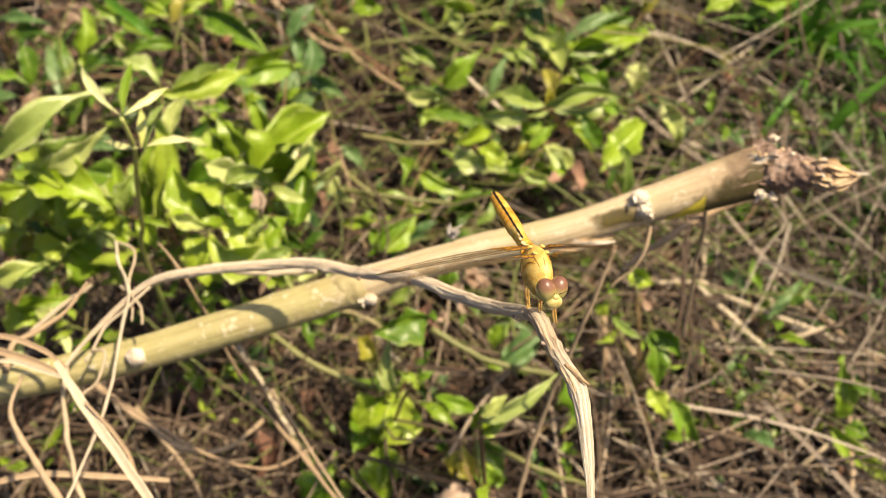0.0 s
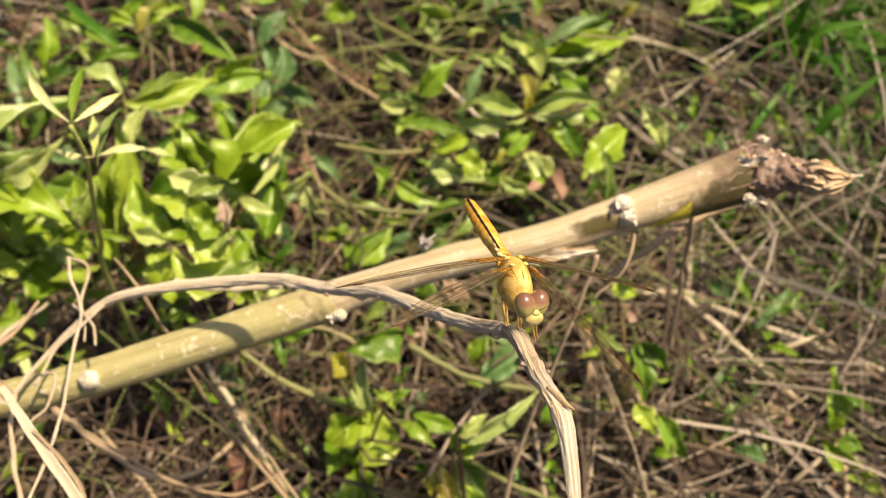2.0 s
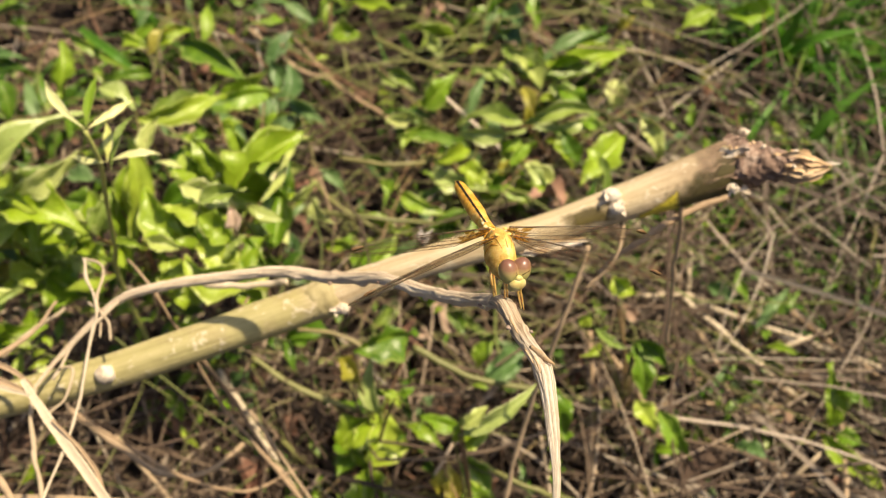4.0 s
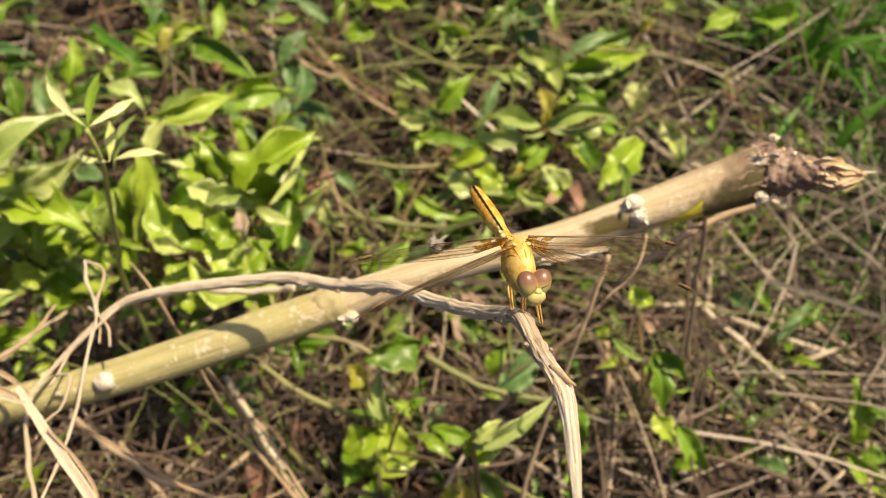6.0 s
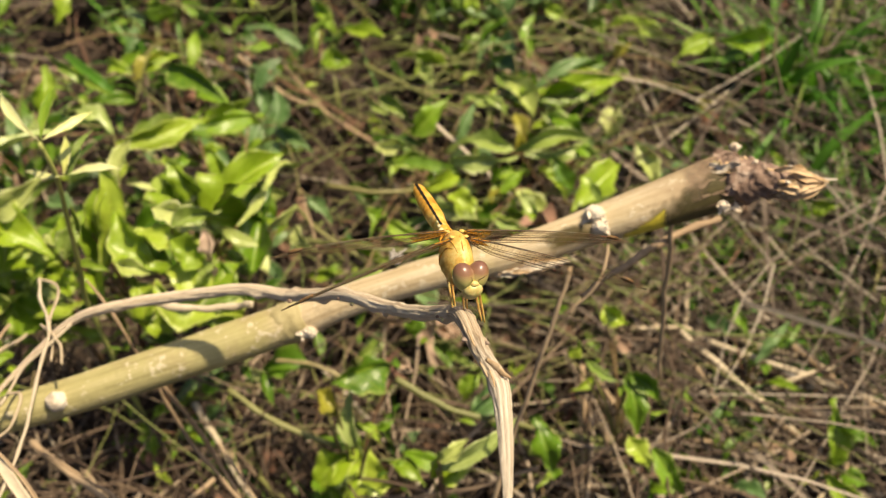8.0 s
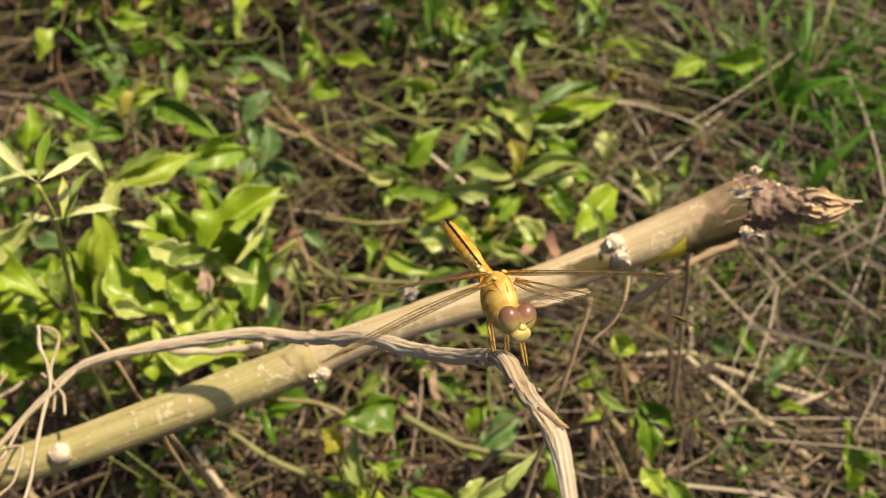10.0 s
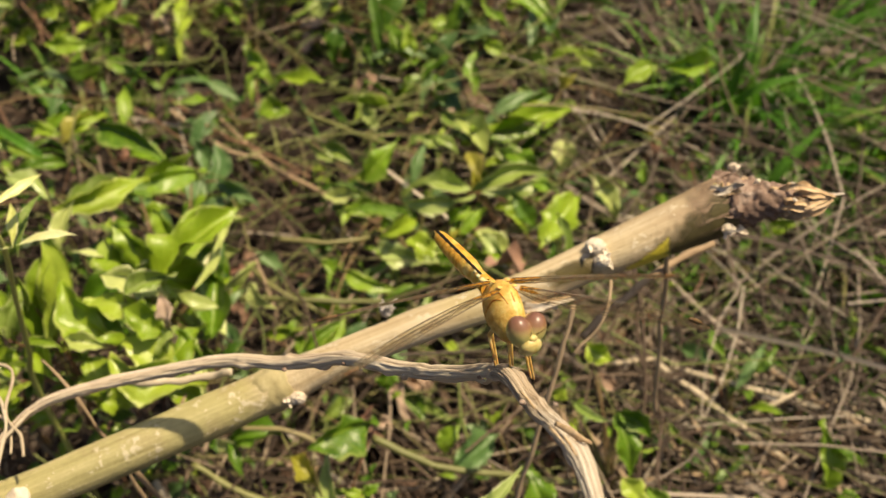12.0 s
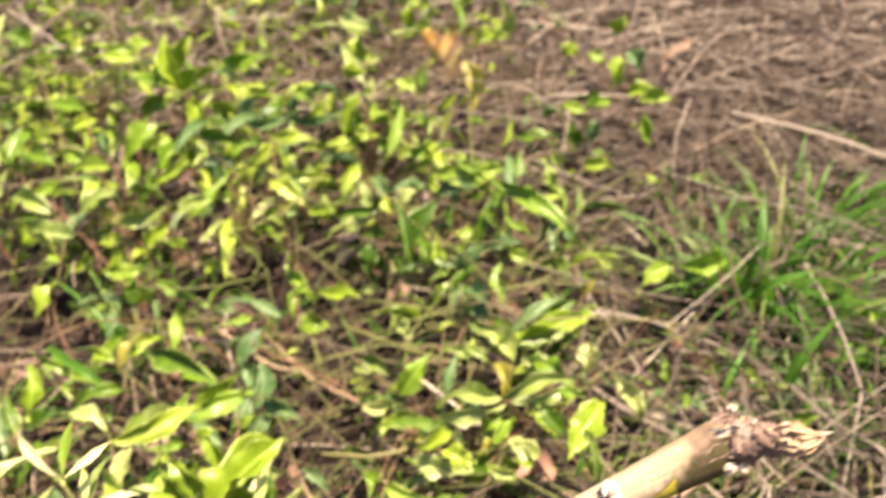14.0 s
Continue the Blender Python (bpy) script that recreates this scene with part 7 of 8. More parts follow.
grass_tuft("grass_tuft", 0.27, 0.34, 50, 0.06, 0.04, rng, "thin green grass among straw", (0.0015, 0.0035))
grass_tuft("grass_tuft", -0.20, 0.52, 30, 0.10, 0.05, rng, "long green grass blades among weeds", (0.003, 0.006))
grass_tuft("grass_tuft", -0.30, 0.42, 24, 0.09, 0.05, rng, "long green grass blades among weeds", (0.003, 0.005))
grass_tuft("grass_tuft", -0.05, 0.45, 16, 0.07, 0.06, rng, "thin green grass among straw", (0.0015, 0.0035))
grass_tuft("grass_tuft", 0.24, 0.50, 60, 0.08, 0.05, rng, "thin green grass among straw", (0.0015, 0.0035))
grass_tuft("grass_tuft", 0.19, 0.53, 40, 0.07, 0.04, rng, "thin green grass among straw", (0.0015, 0.0035))
grass_tuft("grass_tuft", 0.42, 0.62, 60, 0.10, 0.06, rng, "thin green grass among straw", (0.0015, 0.0035))
grass_tuft("grass_tuft", 0.12, 0.24, 30, 0.05, 0.05, rng, "thin green grass among straw", (0.0015, 0.0032))
grass_tuft("grass_tuft", 0.30, 0.45, 60, 0.08, 0.05, rng, "thin green grass among straw", (0.002, 0.004))
grass_tuft("grass_tuft", 0.09, 0.36, 24, 0.06, 0.05, rng, "thin green grass among straw", (0.0015, 0.0032))
grass_tuft("grass_tuft", -0.08, 0.20, 20, 0.05, 0.06, rng, "thin green grass under the stalk", (0.0015, 0.003))
grass_tuft("grass_tuft", 0.159, 0.350, 34, 0.060, 0.030, rng, "thin green grass among straw", (0.0018, 0.0036))
grass_tuft("grass_tuft", 0.209, 0.368, 44, 0.070, 0.035, rng, "thin green grass among straw", (0.0018, 0.0036))
grass_tuft("grass_tuft", 0.238, 0.340, 44, 0.070, 0.035, rng, "thin green grass among straw", (0.0018, 0.0036))
grass_tuft("grass_tuft", 0.200, 0.429, 34, 0.070, 0.040, rng, "thin green grass among straw", (0.0018, 0.0036))
grass_tuft("grass_tuft", 0.130, 0.337, 16, 0.050, 0.030, rng, "thin green grass among straw", (0.0018, 0.0036))
grass_tuft("grass_tuft", 0.204, 0.277, 24, 0.050, 0.040, rng, "thin green grass among straw", (0.0018, 0.0036))


# ---- the dragonfly ----
def wing_shape(length, chord, hind):
    """Outline of a right wing: span along +x, leading edge towards +y. Returns lower and upper edge functions."""
    def lead(s):
        return 0.10 * chord + 0.22 * chord * math.sin(min(1, s * 1.1) * math.pi * 0.55) - 0.42 * chord * s**6
    def trail(s):
        root = 0.95 if hind else 0.55
        return -chord * (root * (1 - s) ** 0.5 * (0.35 + 0.65 * min(1, s * 7)) + (0.52 if hind else 0.62) * math.sin(math.pi * s**0.8) ** 0.8 * (0.55 if hind else 0.8)) * 0.62
    return lead, trail


def build_wing(name, length, chord, hind, mirror, parent):
    lead, trail = wing_shape(length, chord, hind)
    g = -1 if mirror else 1
    n, m = 30, 8
    top = []
    def at(s, q):
        y0, y1 = trail(s), lead(s)
        z = 0.00035 * math.sin(q * 16) * (1 - 0.6 * s) - 0.0012 * s * s
        return Vector((g * length * s, y0 + (y1 - y0) * q, z))
    for i in range(n + 1):
        for k in range(m + 1):
            top.append(at(i / n, k / m))
    low = [v - Vector((0, 0, 0.00003)) for v in top]
    faces, w, c = [], m + 1, len(top)
    for i in range(n):
        for k in range(m):
            a = i * w + k
            faces.append((a, a + 1, a + w + 1, a + w))
            faces.append((c + a, c + a + w, c + a + w + 1, c + a + 1))
    wing = part(name, mesh_of(name, top + low, faces, MEMBRANE), parent, "clear glassy net-veined wing with an amber base")
    pieces = []
    def line(pts, r):
        pieces.append(tube(pts, r, 5, 1, close=False))
    for q, r0, s1 in ((1.0, 0.00010, 1), (0.90, 0.00007, 0.97), (0.82, 0.00007, 0.93), (0.62, 0.00005, 0.95), (0.45, 0.00006, 0.93), (0.28, 0.00006, 0.9), (0.13, 0.00005, 0.85), (0.0, 0.00006, 1)):
        k = [s for s in np.linspace(0, s1, 22)]
        line([at(s, q * (1 - 0.15 * s * (0 < q < 0.8)) + 0.03 * math.sin(5 * s + 9 * q) * (0 < q < 0.85)) for s in k], list(np.linspace(r0, r0 * 0.55, 22)))
    for i in range(46):
        s = 0.03 + 0.94 * i / 46
        line([at(s, q) for q in np.linspace(0.02 + 0.3 * (i % 3 == 0), 0.99, 5)], [0.00003] * 5)
    for j in range(5):
        line([at(s, 0.08 + 0.17 * j + 0.03 * math.sin(8 * s + j)) for s in np.linspace(0.3, 0.92, 12)], [0.000028] * 12)
    v, f = joined(pieces)
    part("vein", mesh_of("vein", v, f, VEIN), wing, "dark brown net of wing veins")
    v, f = tube([at(0.84, 0.95), at(0.875, 0.95), at(0.91, 0.95)], [0.0003, 0.0004, 0.0003], 6, 3, flat=0.5)
    part("wing_mark", mesh_of("wing_mark", v, f, PTERO), wing, "brown mark near the wing tip")
    vs, fs = [], []
    span = 6 if hind else 4
    for i in range(span):
        for k in range(m + 1):
            s, q = i / n * (0.85 + 0.25 * math.sin(k * 2.1)), (k / m) if hind else 0.45 + 0.55 * k / m
            vs.append(at(s, q) + Vector((0, 0, 0.00006)))
    for i in range(span - 1):
        for k in range(m):
            a = i * w + k
            if (i * 7 + k * 3) % 4 or i < 2:
                fs.append((a, a + 1, a + w + 1, a + w))
    part("wing_base", mesh_of("wing_base", vs, fs, AMBER_CELL), wing, "amber-stained cells at the wing base")
    return wing


def build_dragonfly():
    """Nose towards +y, back towards +z; the wings spring from the origin's level."""
    ob = thing("dragonfly", "golden-yellow dragonfly with reddish eyes and clear spread wings", "dragonfly")
    # thorax: a slanted barrel
    vs, fs = [], []
    rows = [(-0.0058, -0.0005, 0.0013, 0.0012), (-0.0046, -0.0006, 0.0019, 0.0021), (-0.0028, -0.0006, 0.0026, 0.0031), (-0.0006, -0.0006, 0.0033, 0.0040), (0.0020, -0.0008, 0.0032, 0.0042), (0.0042, -0.0012, 0.0025, 0.0033), (0.0056, -0.0012, 0.0015, 0.0019), (0.0064, -0.0010, 0.0009, 0.0011)]
    rows = smooth_path(rows, 4)
    for y, z, rx, rz in rows:
        for k in range(24):
            a = 2 * math.pi * k / 24
            x, zz = math.sin(a) * rx, math.cos(a) * rz
            keel = 0.0004 * max(0, math.cos(a)) ** 12
            vs.append((x * 0.88 * (1 + 0.06 * math.cos(3 * a)), y + zz * -0.15, z + zz + keel))
    for i in range(len(rows) - 1):
        for k in range(24):
            a, b = i * 24 + k, i * 24 + (k + 1) % 24
            fs.append((a, b, b + 24, a + 24))
    fs += [tuple(range(24)), tuple(range((len(rows) - 1) * 24, len(rows) * 24))]
    thorax = part("thorax", mesh_of("thorax", vs, fs, GOLD), ob, "golden-yellow thorax with fine brown seams")
    def skin(y, a, lift=0.00006):
        k = np.argmin([abs(r[0] - y) for r in rows])
        _, z, rx, rz = rows[k]
        x, zz = math.sin(a) * rx, math.cos(a) * rz
        return Vector((x * 0.88 * (1 + 0.06 * math.cos(3 * a)), y + zz * -0.15, z + zz + 0.0004 * max(0, math.cos(a)) ** 12)) * (1 + lift / 0.004)
    for sx in (-1, 1):
        for course in ([(0.0040, 0.42), (0.0026, 0.50), (0.0012, 0.58)], [(0.0030, 0.62), (0.0016, 0.95), (0.0006, 1.35), (0.0000, 1.8), (-0.0002, 2.3)], [(-0.0008, 0.7), (-0.0016, 1.1), (-0.0022, 1.6), (-0.0026, 2.1)], [(-0.0030, 0.6), (-0.0038, 1.1), (-0.0042, 1.6)]):
            v, f = tube([skin(y, sx * a) for y, a in course], 0.00008, 5, 5, 0.3, 0, 3, 1.0, 900)
            part("seam", mesh_of("seam", v, f, AMBER_WING), thorax, "fine brown seam")
    v, f = tube([skin(y, 0.0) for y in (0.0044, 0.003, 0.0014)], 0.00008, 5, 5)
    part("seam", mesh_of("seam", v, f, AMBER_WING), thorax, "fine brown seam")
    for sx in (-1, 1):
        v, f = joined([ball((sx * 0.0013, 0.0006 - 0.0026 * k, 0.0036 - 0.0002 * k), (0.0005, 0.0006, 0.00012), 10, 6, 0.1, k + 3, 2) for k in range(2)])
        part("wing_joint", mesh_of("wing_joint", v, f, GOLD), thorax, "rounded wing joint")
    # abdomen, ring by ring
    ys = np.linspace(-0.0050, -0.0290, 49)
    vs, fs = [], []
    for i, y in enumerate(ys):
        s = i / 48
        rx = 0.00166 - 0.0006 * math.sin(math.pi * min(1, s * 2.6)) * 0.6 + 0.0001 * math.sin(math.pi * s) - 0.0005 * s**5
        rz = 0.0020 - 0.0009 * s - 0.0002 * s**4
        ring = 1 - 0.085 * (math.cos(2 * math.pi * s * 9) > 0.8)
        z = 0.0004 - 0.0006 * s
        for k in range(20):
            a = 2 * math.pi * k / 20
            roof = 0.00022 * max(0, math.cos(a)) ** 6
            vs.append((math.sin(a) * rx * ring, y, z + math.cos(a) * rz * ring + roof))
    for i in range(48):
        for k in range(20):
            a, b = i * 20 + k, i * 20 + (k + 1) % 20
            fs.append((a, b, b + 20, a + 20))
    fs += [tuple(range(20)), tuple(range(48 * 20, 49 * 20))]
    lean = Matrix.Rotation(0.42, 3, "Y")
    vs = [lean @ Vector(v) for v in vs]
    abdomen = part("abdomen", mesh_of("abdomen", vs, fs, ORANGE), ob, "long orange-yellow ringed abdomen")
    vs, fs = [], []
    for i in range(4, 49):
        s = i / 48
        rz = 0.0020 - 0.0009 * s - 0.0002 * s**4
        z = 0.0004 - 0.0006 * s + rz + 0.00028
        w = 0.00019 * (0.75 + 0.45 * abs(math.cos(math.pi * s * 9))) + 0.0001 * s
        for x, dz in ((-w, -0.0001), (0, 0.00004), (w, -0.0001)):
            vs.append((x, ys[i], z + dz))
    for i in range(44):
        for k in range(2):
            a = i * 3 + k
            fs.append((a, a + 1, a + 4, a + 3))
    vs = [lean @ Vector(v) for v in vs]
    part("back_stripe", mesh_of("back_stripe", vs, fs, EBONY), abdomen, "thin black stripe along the back")
    v, f = joined([ball(lean @ Vector((0, -0.0056 - 0.0017 * k, 0.0021 - 0.0001 * k)), (0.0011 - 0.0002 * k, 0.0008, 0.0004), 12, 8, 0.2, k, 2) for k in range(3)])
    part("saddle", mesh_of("saddle", v, f, PALE_GOLD), abdomen, "pale yellow ridges at the abdomen's base")
    v, f = joined([tube([(sx * 0.0004, -0.0288, 0.0002), (sx * 0.0005, -0.0300, 0.0004)], [0.0003, 0.0001], 6, 3) for sx in (-1, 1)])
    part("tail_clasper", mesh_of("tail_clasper", v, f, AMBER), abdomen)
    # head, turned a little aside on its neck
    neck = Vector((0, 0.0060, -0.0010))
    turn = Matrix.Rotation(radians(9), 3, "Z")
    def turned(vf):
        return [neck + turn @ (Vector(q) - neck) for q in vf[0]], vf[1]
    v, f = turned(joined([ball((0, 0.0078, -0.0012), (0.0024, 0.0015, 0.0023), 18, 12), tube([(0, 0.0056, -0.001), (0, 0.0072, -0.001)], [0.0010, 0.0011], 10, 3)]))
    head = part("head", mesh_of("head", v, f, FACE), ob, "pale yellow-green head")
    for sx in (-1, 1):
        v, f = turned(ball((sx * 0.00128, 0.0080, -0.0003), (0.00196, 0.00205, 0.00262), 28, 20, turn=Matrix.Rotation(sx * 0.30, 3, "Y")))
        part("eye", mesh_of("eye", v, f, EYES), head, "large glossy eye, reddish brown above, greenish below")
        v, f = turned(tube([(sx * 0.0006, 0.0100, -0.0002), (sx * 0.0010, 0.0107, 0.0006), (sx * 0.0015, 0.0111, 0.0013)], [0.00010, 0.00006, 0.00003], 5, 3))
        part("feeler", mesh_of("feeler", v, f, VEIN), head)
    v, f = turned(ball((0, 0.0099, -0.0009), (0.0008, 0.0006, 0.0006), 16, 10, 0.1, 3, 2))
    part("brow", mesh_of("brow", v, f, FACE), head, "small rounded yellow brow between the eyes")
    v, f = turned(ball((0, 0.0095, -0.0022), (0.0018, 0.0013, 0.0015), 24, 16, 0.06, 2, 1.5))
    part("mouth_shield", mesh_of("mouth_shield", v, f, FACE), head, "rounded pale yellow mouth shield")
    v, f = turned(ball((0, 0.0088, -0.0034), (0.0015, 0.0011, 0.0010), 18, 10, 0.06, 5, 1.5))
    part("jaw", mesh_of("jaw", v, f, FACE), head)
    v, f = turned(tube([(-0.0013, 0.0099, -0.0030), (0, 0.0103, -0.0032), (0.0013, 0.0099, -0.0030)], 0.00009, 5, 5))
    part("mouth_seam", mesh_of("mouth_seam", v, f, AMBER_WING), head, "thin brown seam over the jaw")
    # legs: root, knee, shin, foot
    for root, knee, foot in (((-0.0004, -0.0010, -0.0030), (-0.0012, -0.0069, -0.0091), (-0.0024, -0.0053, -0.0153)), ((-0.0006, -0.0010, -0.0030), (-0.0021, -0.0078, -0.0093), (-0.0032, -0.0060, -0.0161)), ((-0.0008, -0.0010, -0.0030), (-0.0028, -0.0028, -0.0078), (-0.0036, -0.0027, -0.0136)), ((-0.0011, -0.0010, -0.0030), (-0.0037, -0.0037, -0.0081), (-0.0045, -0.0034, -0.0144)), ((-0.0013, -0.0002, -0.0030), (-0.0044, -0.0003, -0.0080), (-0.0063, -0.0002, -0.0142)), ((-0.0016, -0.0007, -0.0030), (-0.0054, -0.0012, -0.0083), (-0.0072, -0.0009, -0.0149))):
        r, k, t = Vector(root), Vector(knee), Vector(foot)
        v, f = tube([r, r.lerp(k, 0.5), k], [0.00050, 0.00042, 0.00032], 8, 4)
        leg = part("leg", mesh_of("leg", v, f, AMBER), ob, "thin amber leg")
        v, f = tube([k, k.lerp(t, 0.7), t, t + (t - k) * 0.08], [0.00030, 0.00022, 0.00016, 0.0001], 7, 4)
        part("shin", mesh_of("shin", v, f, AMBER), leg)
        v, f = joined([tube([k.lerp(t, s), k.lerp(t, s) + Vector((0.0004 * (-1) ** int(s * 10), 0.0003, -0.0003))], [0.00005, 0.00002], 4, 1) for s in np.linspace(0.15, 0.85, 8)])
        part("bristle", mesh_of("bristle", v, f, VEIN), leg)
    wings = []
    for name, length, chord, hind, y in (("fore_wing", 0.0325, 0.0095, False, 0.0020), ("hind_wing", 0.0310, 0.0115, True, -0.0012)):
        for mirror in (False, True):
            w = build_wing(name, length, chord, hind, mirror, ob)
            wings.append((w, -1 if mirror else 1, hind, y))
    return ob, wings


DRAGONFLY, WINGS = build_dragonfly()


# ---- what moves ----
def bug_pose(x, y, z, head, back):
    """The dragonfly's pose from its place, the way its head points and the way its back faces."""
    f = Vector(head).normalized()
    u = Vector(back)
    u = (u - f * u.dot(f)).normalized()
    return Matrix.Translation((x, y, z)) @ Matrix((f.cross(u), f, u)).transposed().to_4x4()


def wing_pose(side, hind, y, beat, angles=None, pitch=None):
    sweep, drop = angles or ((6, -0.5) if hind else (19, -8))
    return pose(side * 0.0021, y - 0.0010, 0.0030, pitch or (30 if side > 0 or hind else 44), -side * (drop + beat), side * sweep)


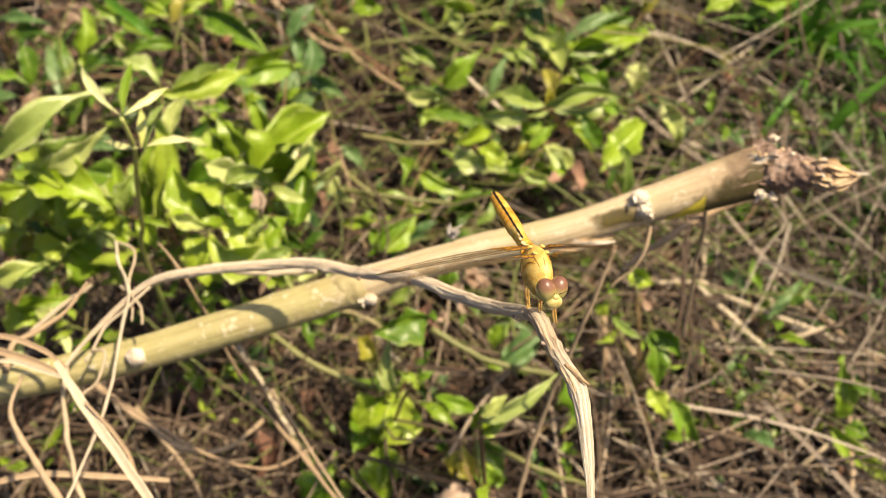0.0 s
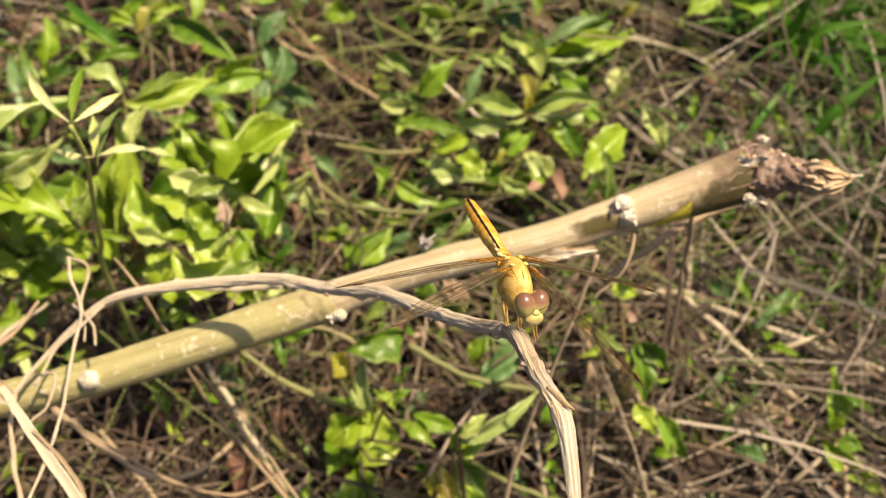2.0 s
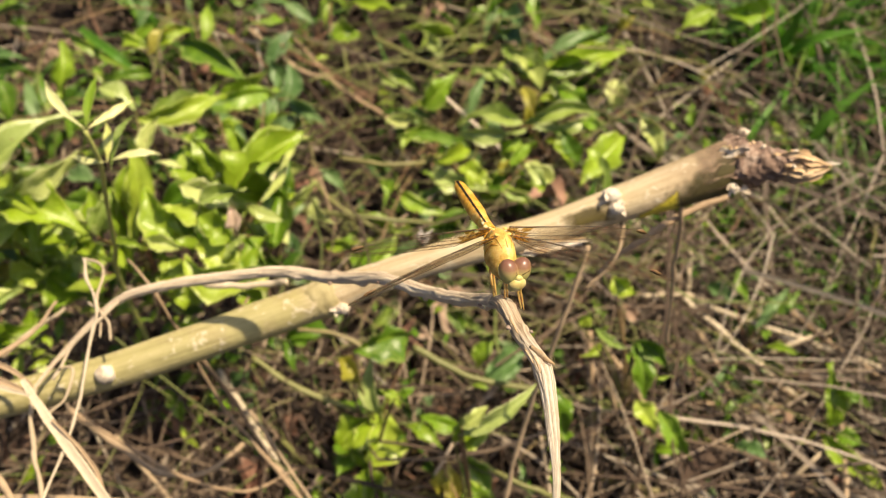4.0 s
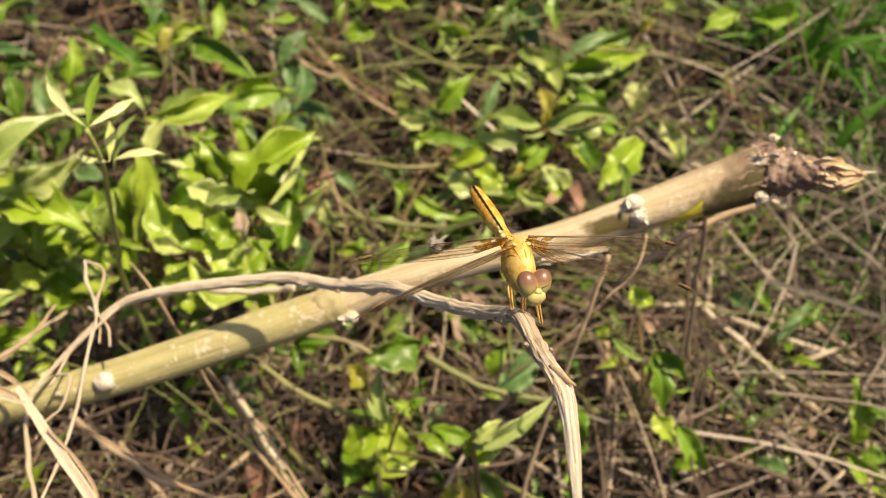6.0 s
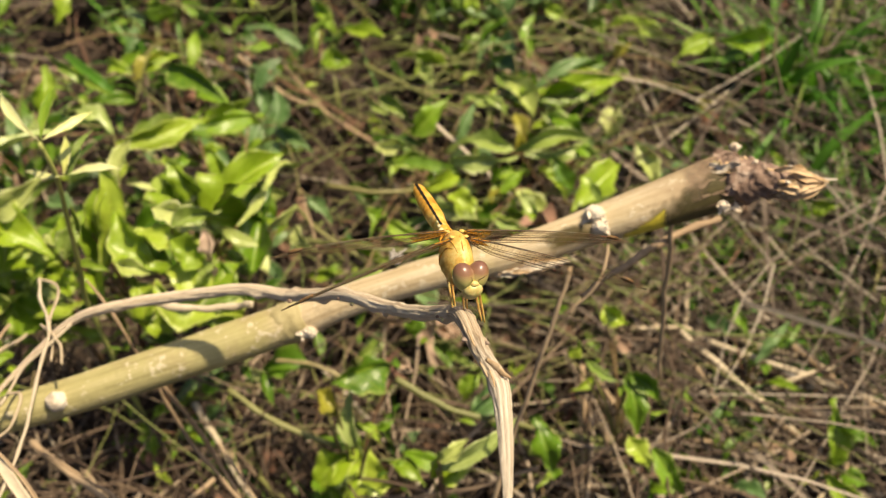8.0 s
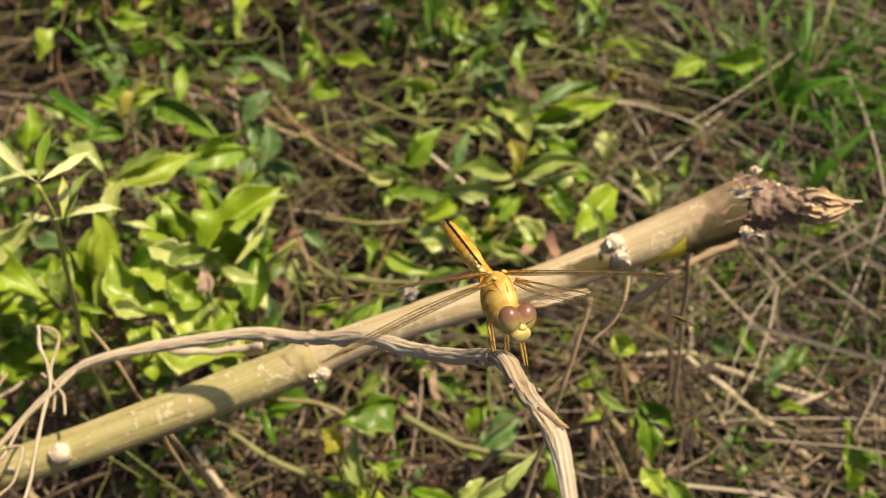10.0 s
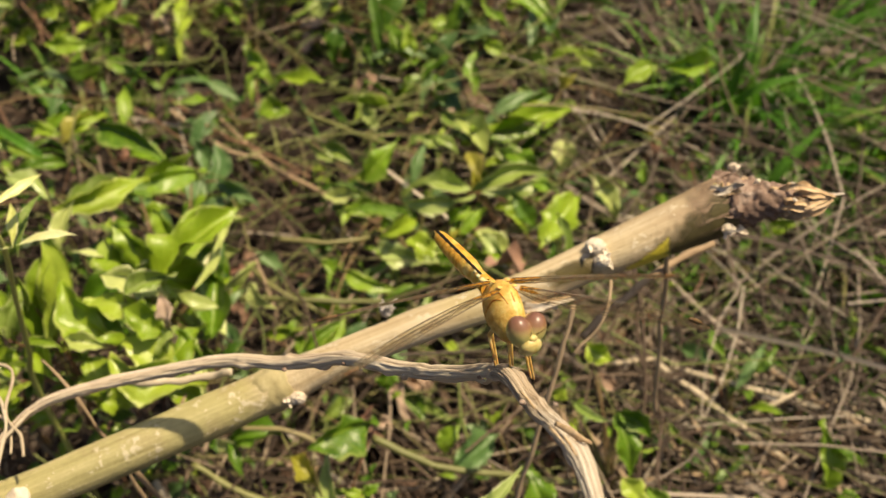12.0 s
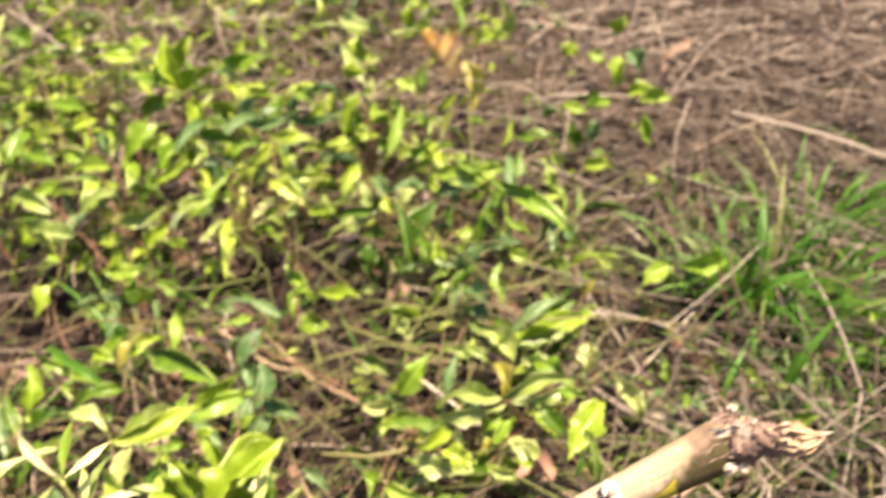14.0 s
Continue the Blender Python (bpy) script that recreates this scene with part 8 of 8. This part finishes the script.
def motions():
    walk(TWIG_OB, [
        (0, pose(0.01087, 0.11082, 0.30738)),
        (0.5, pose(0.01148, 0.11065, 0.30723)),
        (1, pose(0.01183, 0.11055, 0.30714)),
        (1.5, pose(0.01161, 0.11075, 0.30730)),
        (2, pose(0.01150, 0.11053, 0.30714)),
        (4.5, pose(0.01186, 0.11065, 0.30721)),
        (5, pose(0.01183, 0.11063, 0.30720)),
        (5.5, pose(0.01193, 0.11068, 0.30723)),
        (6, pose(0.01191, 0.11067, 0.30722)),
        (6.5, pose(0.01187, 0.11079, 0.30731)),
        (7, pose(0.01170, 0.11077, 0.30732)),
        (7.5, pose(0.01151, 0.11082, 0.30737)),
        (8, pose(0.01169, 0.11094, 0.30746)),
        (10.5, pose(0.01187, 0.11060, 0.30717)),
        (11, pose(0.01200, 0.11062, 0.30719)),
        (11.5, pose(0.01191, 0.11052, 0.30711)),
        (12, pose(0.01191, 0.11030, 0.30692)),
        (12.5, pose(0.01172, 0.11066, 0.30723)),
        (13, pose(0.01172, 0.11066, 0.30723)),
        (14, pose(0.01172, 0.11066, 0.30723)),
    ])
    walk(DRAGONFLY, [
        (0, bug_pose(0.01054, 0.11279, 0.32234, (0.285, -0.889, 0.359), (0.128, 0.406, 0.905))),
        (0.5, bug_pose(0.01115, 0.11262, 0.32219, (0.285, -0.889, 0.359), (0.128, 0.406, 0.905))),
        (1, bug_pose(0.01150, 0.11252, 0.32210, (0.285, -0.889, 0.359), (0.128, 0.406, 0.905))),
        (1.5, bug_pose(0.01128, 0.11272, 0.32225, (0.285, -0.889, 0.359), (0.128, 0.406, 0.905))),
        (2, bug_pose(0.01117, 0.11250, 0.32209, (0.285, -0.889, 0.359), (0.128, 0.406, 0.905))),
        (4.5, bug_pose(0.01153, 0.11262, 0.32217, (0.285, -0.889, 0.359), (0.128, 0.406, 0.905))),
        (5, bug_pose(0.01150, 0.11261, 0.32216, (0.285, -0.889, 0.359), (0.128, 0.406, 0.905))),
        (5.5, bug_pose(0.01160, 0.11265, 0.32218, (0.285, -0.889, 0.359), (0.128, 0.406, 0.905))),
        (6, bug_pose(0.01158, 0.11264, 0.32218, (0.285, -0.889, 0.359), (0.128, 0.406, 0.905))),
        (6.5, bug_pose(0.01154, 0.11276, 0.32227, (0.285, -0.889, 0.359), (0.128, 0.406, 0.905))),
        (7, bug_pose(0.01137, 0.11275, 0.32227, (0.285, -0.889, 0.359), (0.128, 0.406, 0.905))),
        (7.5, bug_pose(0.01118, 0.11279, 0.32232, (0.285, -0.889, 0.359), (0.128, 0.406, 0.905))),
        (8, bug_pose(0.01136, 0.11291, 0.32241, (0.285, -0.889, 0.359), (0.128, 0.406, 0.905))),
        (10.5, bug_pose(0.01154, 0.11257, 0.32213, (0.285, -0.889, 0.359), (0.128, 0.406, 0.905))),
        (11, bug_pose(0.01167, 0.11259, 0.32215, (0.285, -0.889, 0.359), (0.128, 0.406, 0.905))),
        (11.5, bug_pose(0.01158, 0.11249, 0.32206, (0.285, -0.889, 0.359), (0.128, 0.406, 0.905))),
        (12, bug_pose(0.01158, 0.11227, 0.32187, (0.285, -0.889, 0.359), (0.128, 0.406, 0.905))),
        (12.1, bug_pose(0.01070, 0.12438, 0.31047, (0.663, -0.634, 0.398), (0.000, 0.250, 0.970))),
        (12.2, bug_pose(0.02436, 0.15731, 0.30697, (0.849, 0.253, 0.463), (0.000, 0.250, 0.970))),
        (12.3, bug_pose(0.01249, 0.21843, 0.30252, (0.724, -0.684, 0.082), (0.000, 0.250, 0.970))),
        (12.4, bug_pose(0.00988, 0.24413, 0.31229, (0.513, -0.852, -0.104), (0.000, 0.250, 0.970))),
        (12.5, bug_pose(0.01274, 0.22107, 0.30467, (0.366, -0.930, 0.025), (0.000, 0.250, 0.970))),
        (12.6, bug_pose(-0.00895, 0.20862, 0.29471, (0.430, -0.903, 0.001), (0.000, 0.250, 0.970))),
        (12.7, bug_pose(-0.01427, 0.16896, 0.29579, (0.382, -0.921, -0.081), (0.000, 0.250, 0.970))),
        (12.8, bug_pose(0.00258, 0.18281, 0.29171, (0.629, -0.777, 0.031), (0.000, 0.250, 0.970))),
        (12.9, bug_pose(0.00959, 0.24369, 0.29597, (0.455, -0.888, -0.068), (0.000, 0.250, 0.970))),
        (13, bug_pose(0.01311, 0.27058, 0.29783, (0.449, -0.886, -0.115), (0.000, 0.250, 0.970))),
        (13.1, bug_pose(0.00860, 0.27261, 0.29082, (0.400, -0.905, -0.143), (0.000, 0.250, 0.970))),
        (13.2, bug_pose(0.02163, 0.27117, 0.28052, (0.392, -0.913, -0.117), (0.000, 0.250, 0.970))),
        (13.3, bug_pose(0.03518, 0.25110, 0.28548, (0.842, -0.458, -0.284), (0.000, 0.250, 0.970))),
        (13.4, bug_pose(0.04926, 0.22977, 0.30401, (0.964, -0.254, -0.077), (0.000, 0.250, 0.970))),
        (13.5, bug_pose(0.05347, 0.26734, 0.27716, (0.805, -0.572, 0.159), (0.000, 0.250, 0.970))),
        (13.6, bug_pose(0.04858, 0.26137, 0.27810, (0.923, -0.385, -0.023), (0.000, 0.250, 0.970))),
        (13.7, bug_pose(0.04347, 0.24469, 0.29515, (0.973, -0.224, -0.053), (0.000, 0.250, 0.970))),
        (13.8, bug_pose(0.04448, 0.27797, 0.32257, (0.839, 0.234, 0.492), (0.000, 0.250, 0.970))),
        (13.9, bug_pose(0.03779, 0.32931, 0.33320, (0.607, -0.262, 0.750), (0.000, 0.250, 0.970))),
        (14, bug_pose(0.02156, 0.37465, 0.29518, (0.231, -0.957, 0.177), (0.000, 0.250, 0.970))),
    ])
    for wing, side, hind, y in WINGS:
        lifted = {(-1, True): (-31, -18), (-1, False): (-36, -21), (1, True): (5, -3), (1, False): (17, 6)}
        lowered = {(-1, True): (2, -15), (-1, False): (32, -36), (1, True): (3, -3), (1, False): (30, 2)}
        rows = [(0.0, wing_pose(side, hind, y, 0, lifted[side, hind]))]
        rows += [(t, wing_pose(side, hind, y, 0, lowered[side, hind])) for t in (0.15, 1.0, 2.0)]
        rows += [(t, wing_pose(side, hind, y, 0, pitch=48)) for t in (4.0, 6.0, 7.6)]
        rows += [(t, wing_pose(side, hind, y, 0)) for t in (8.4, 10.0, 12.0)]
        t, k = 12.1, 0
        while t < 13.97:
            beat = (36 if k % 2 else -30) * (-1 if hind else 1) + 8
            rows.append((round(t, 3), wing_pose(side, hind, y, beat)))
            t, k = t + 1 / 30, k + 1
        rows.append((14.0, wing_pose(side, hind, y, 0)))
        walk(wing, rows)


motions()
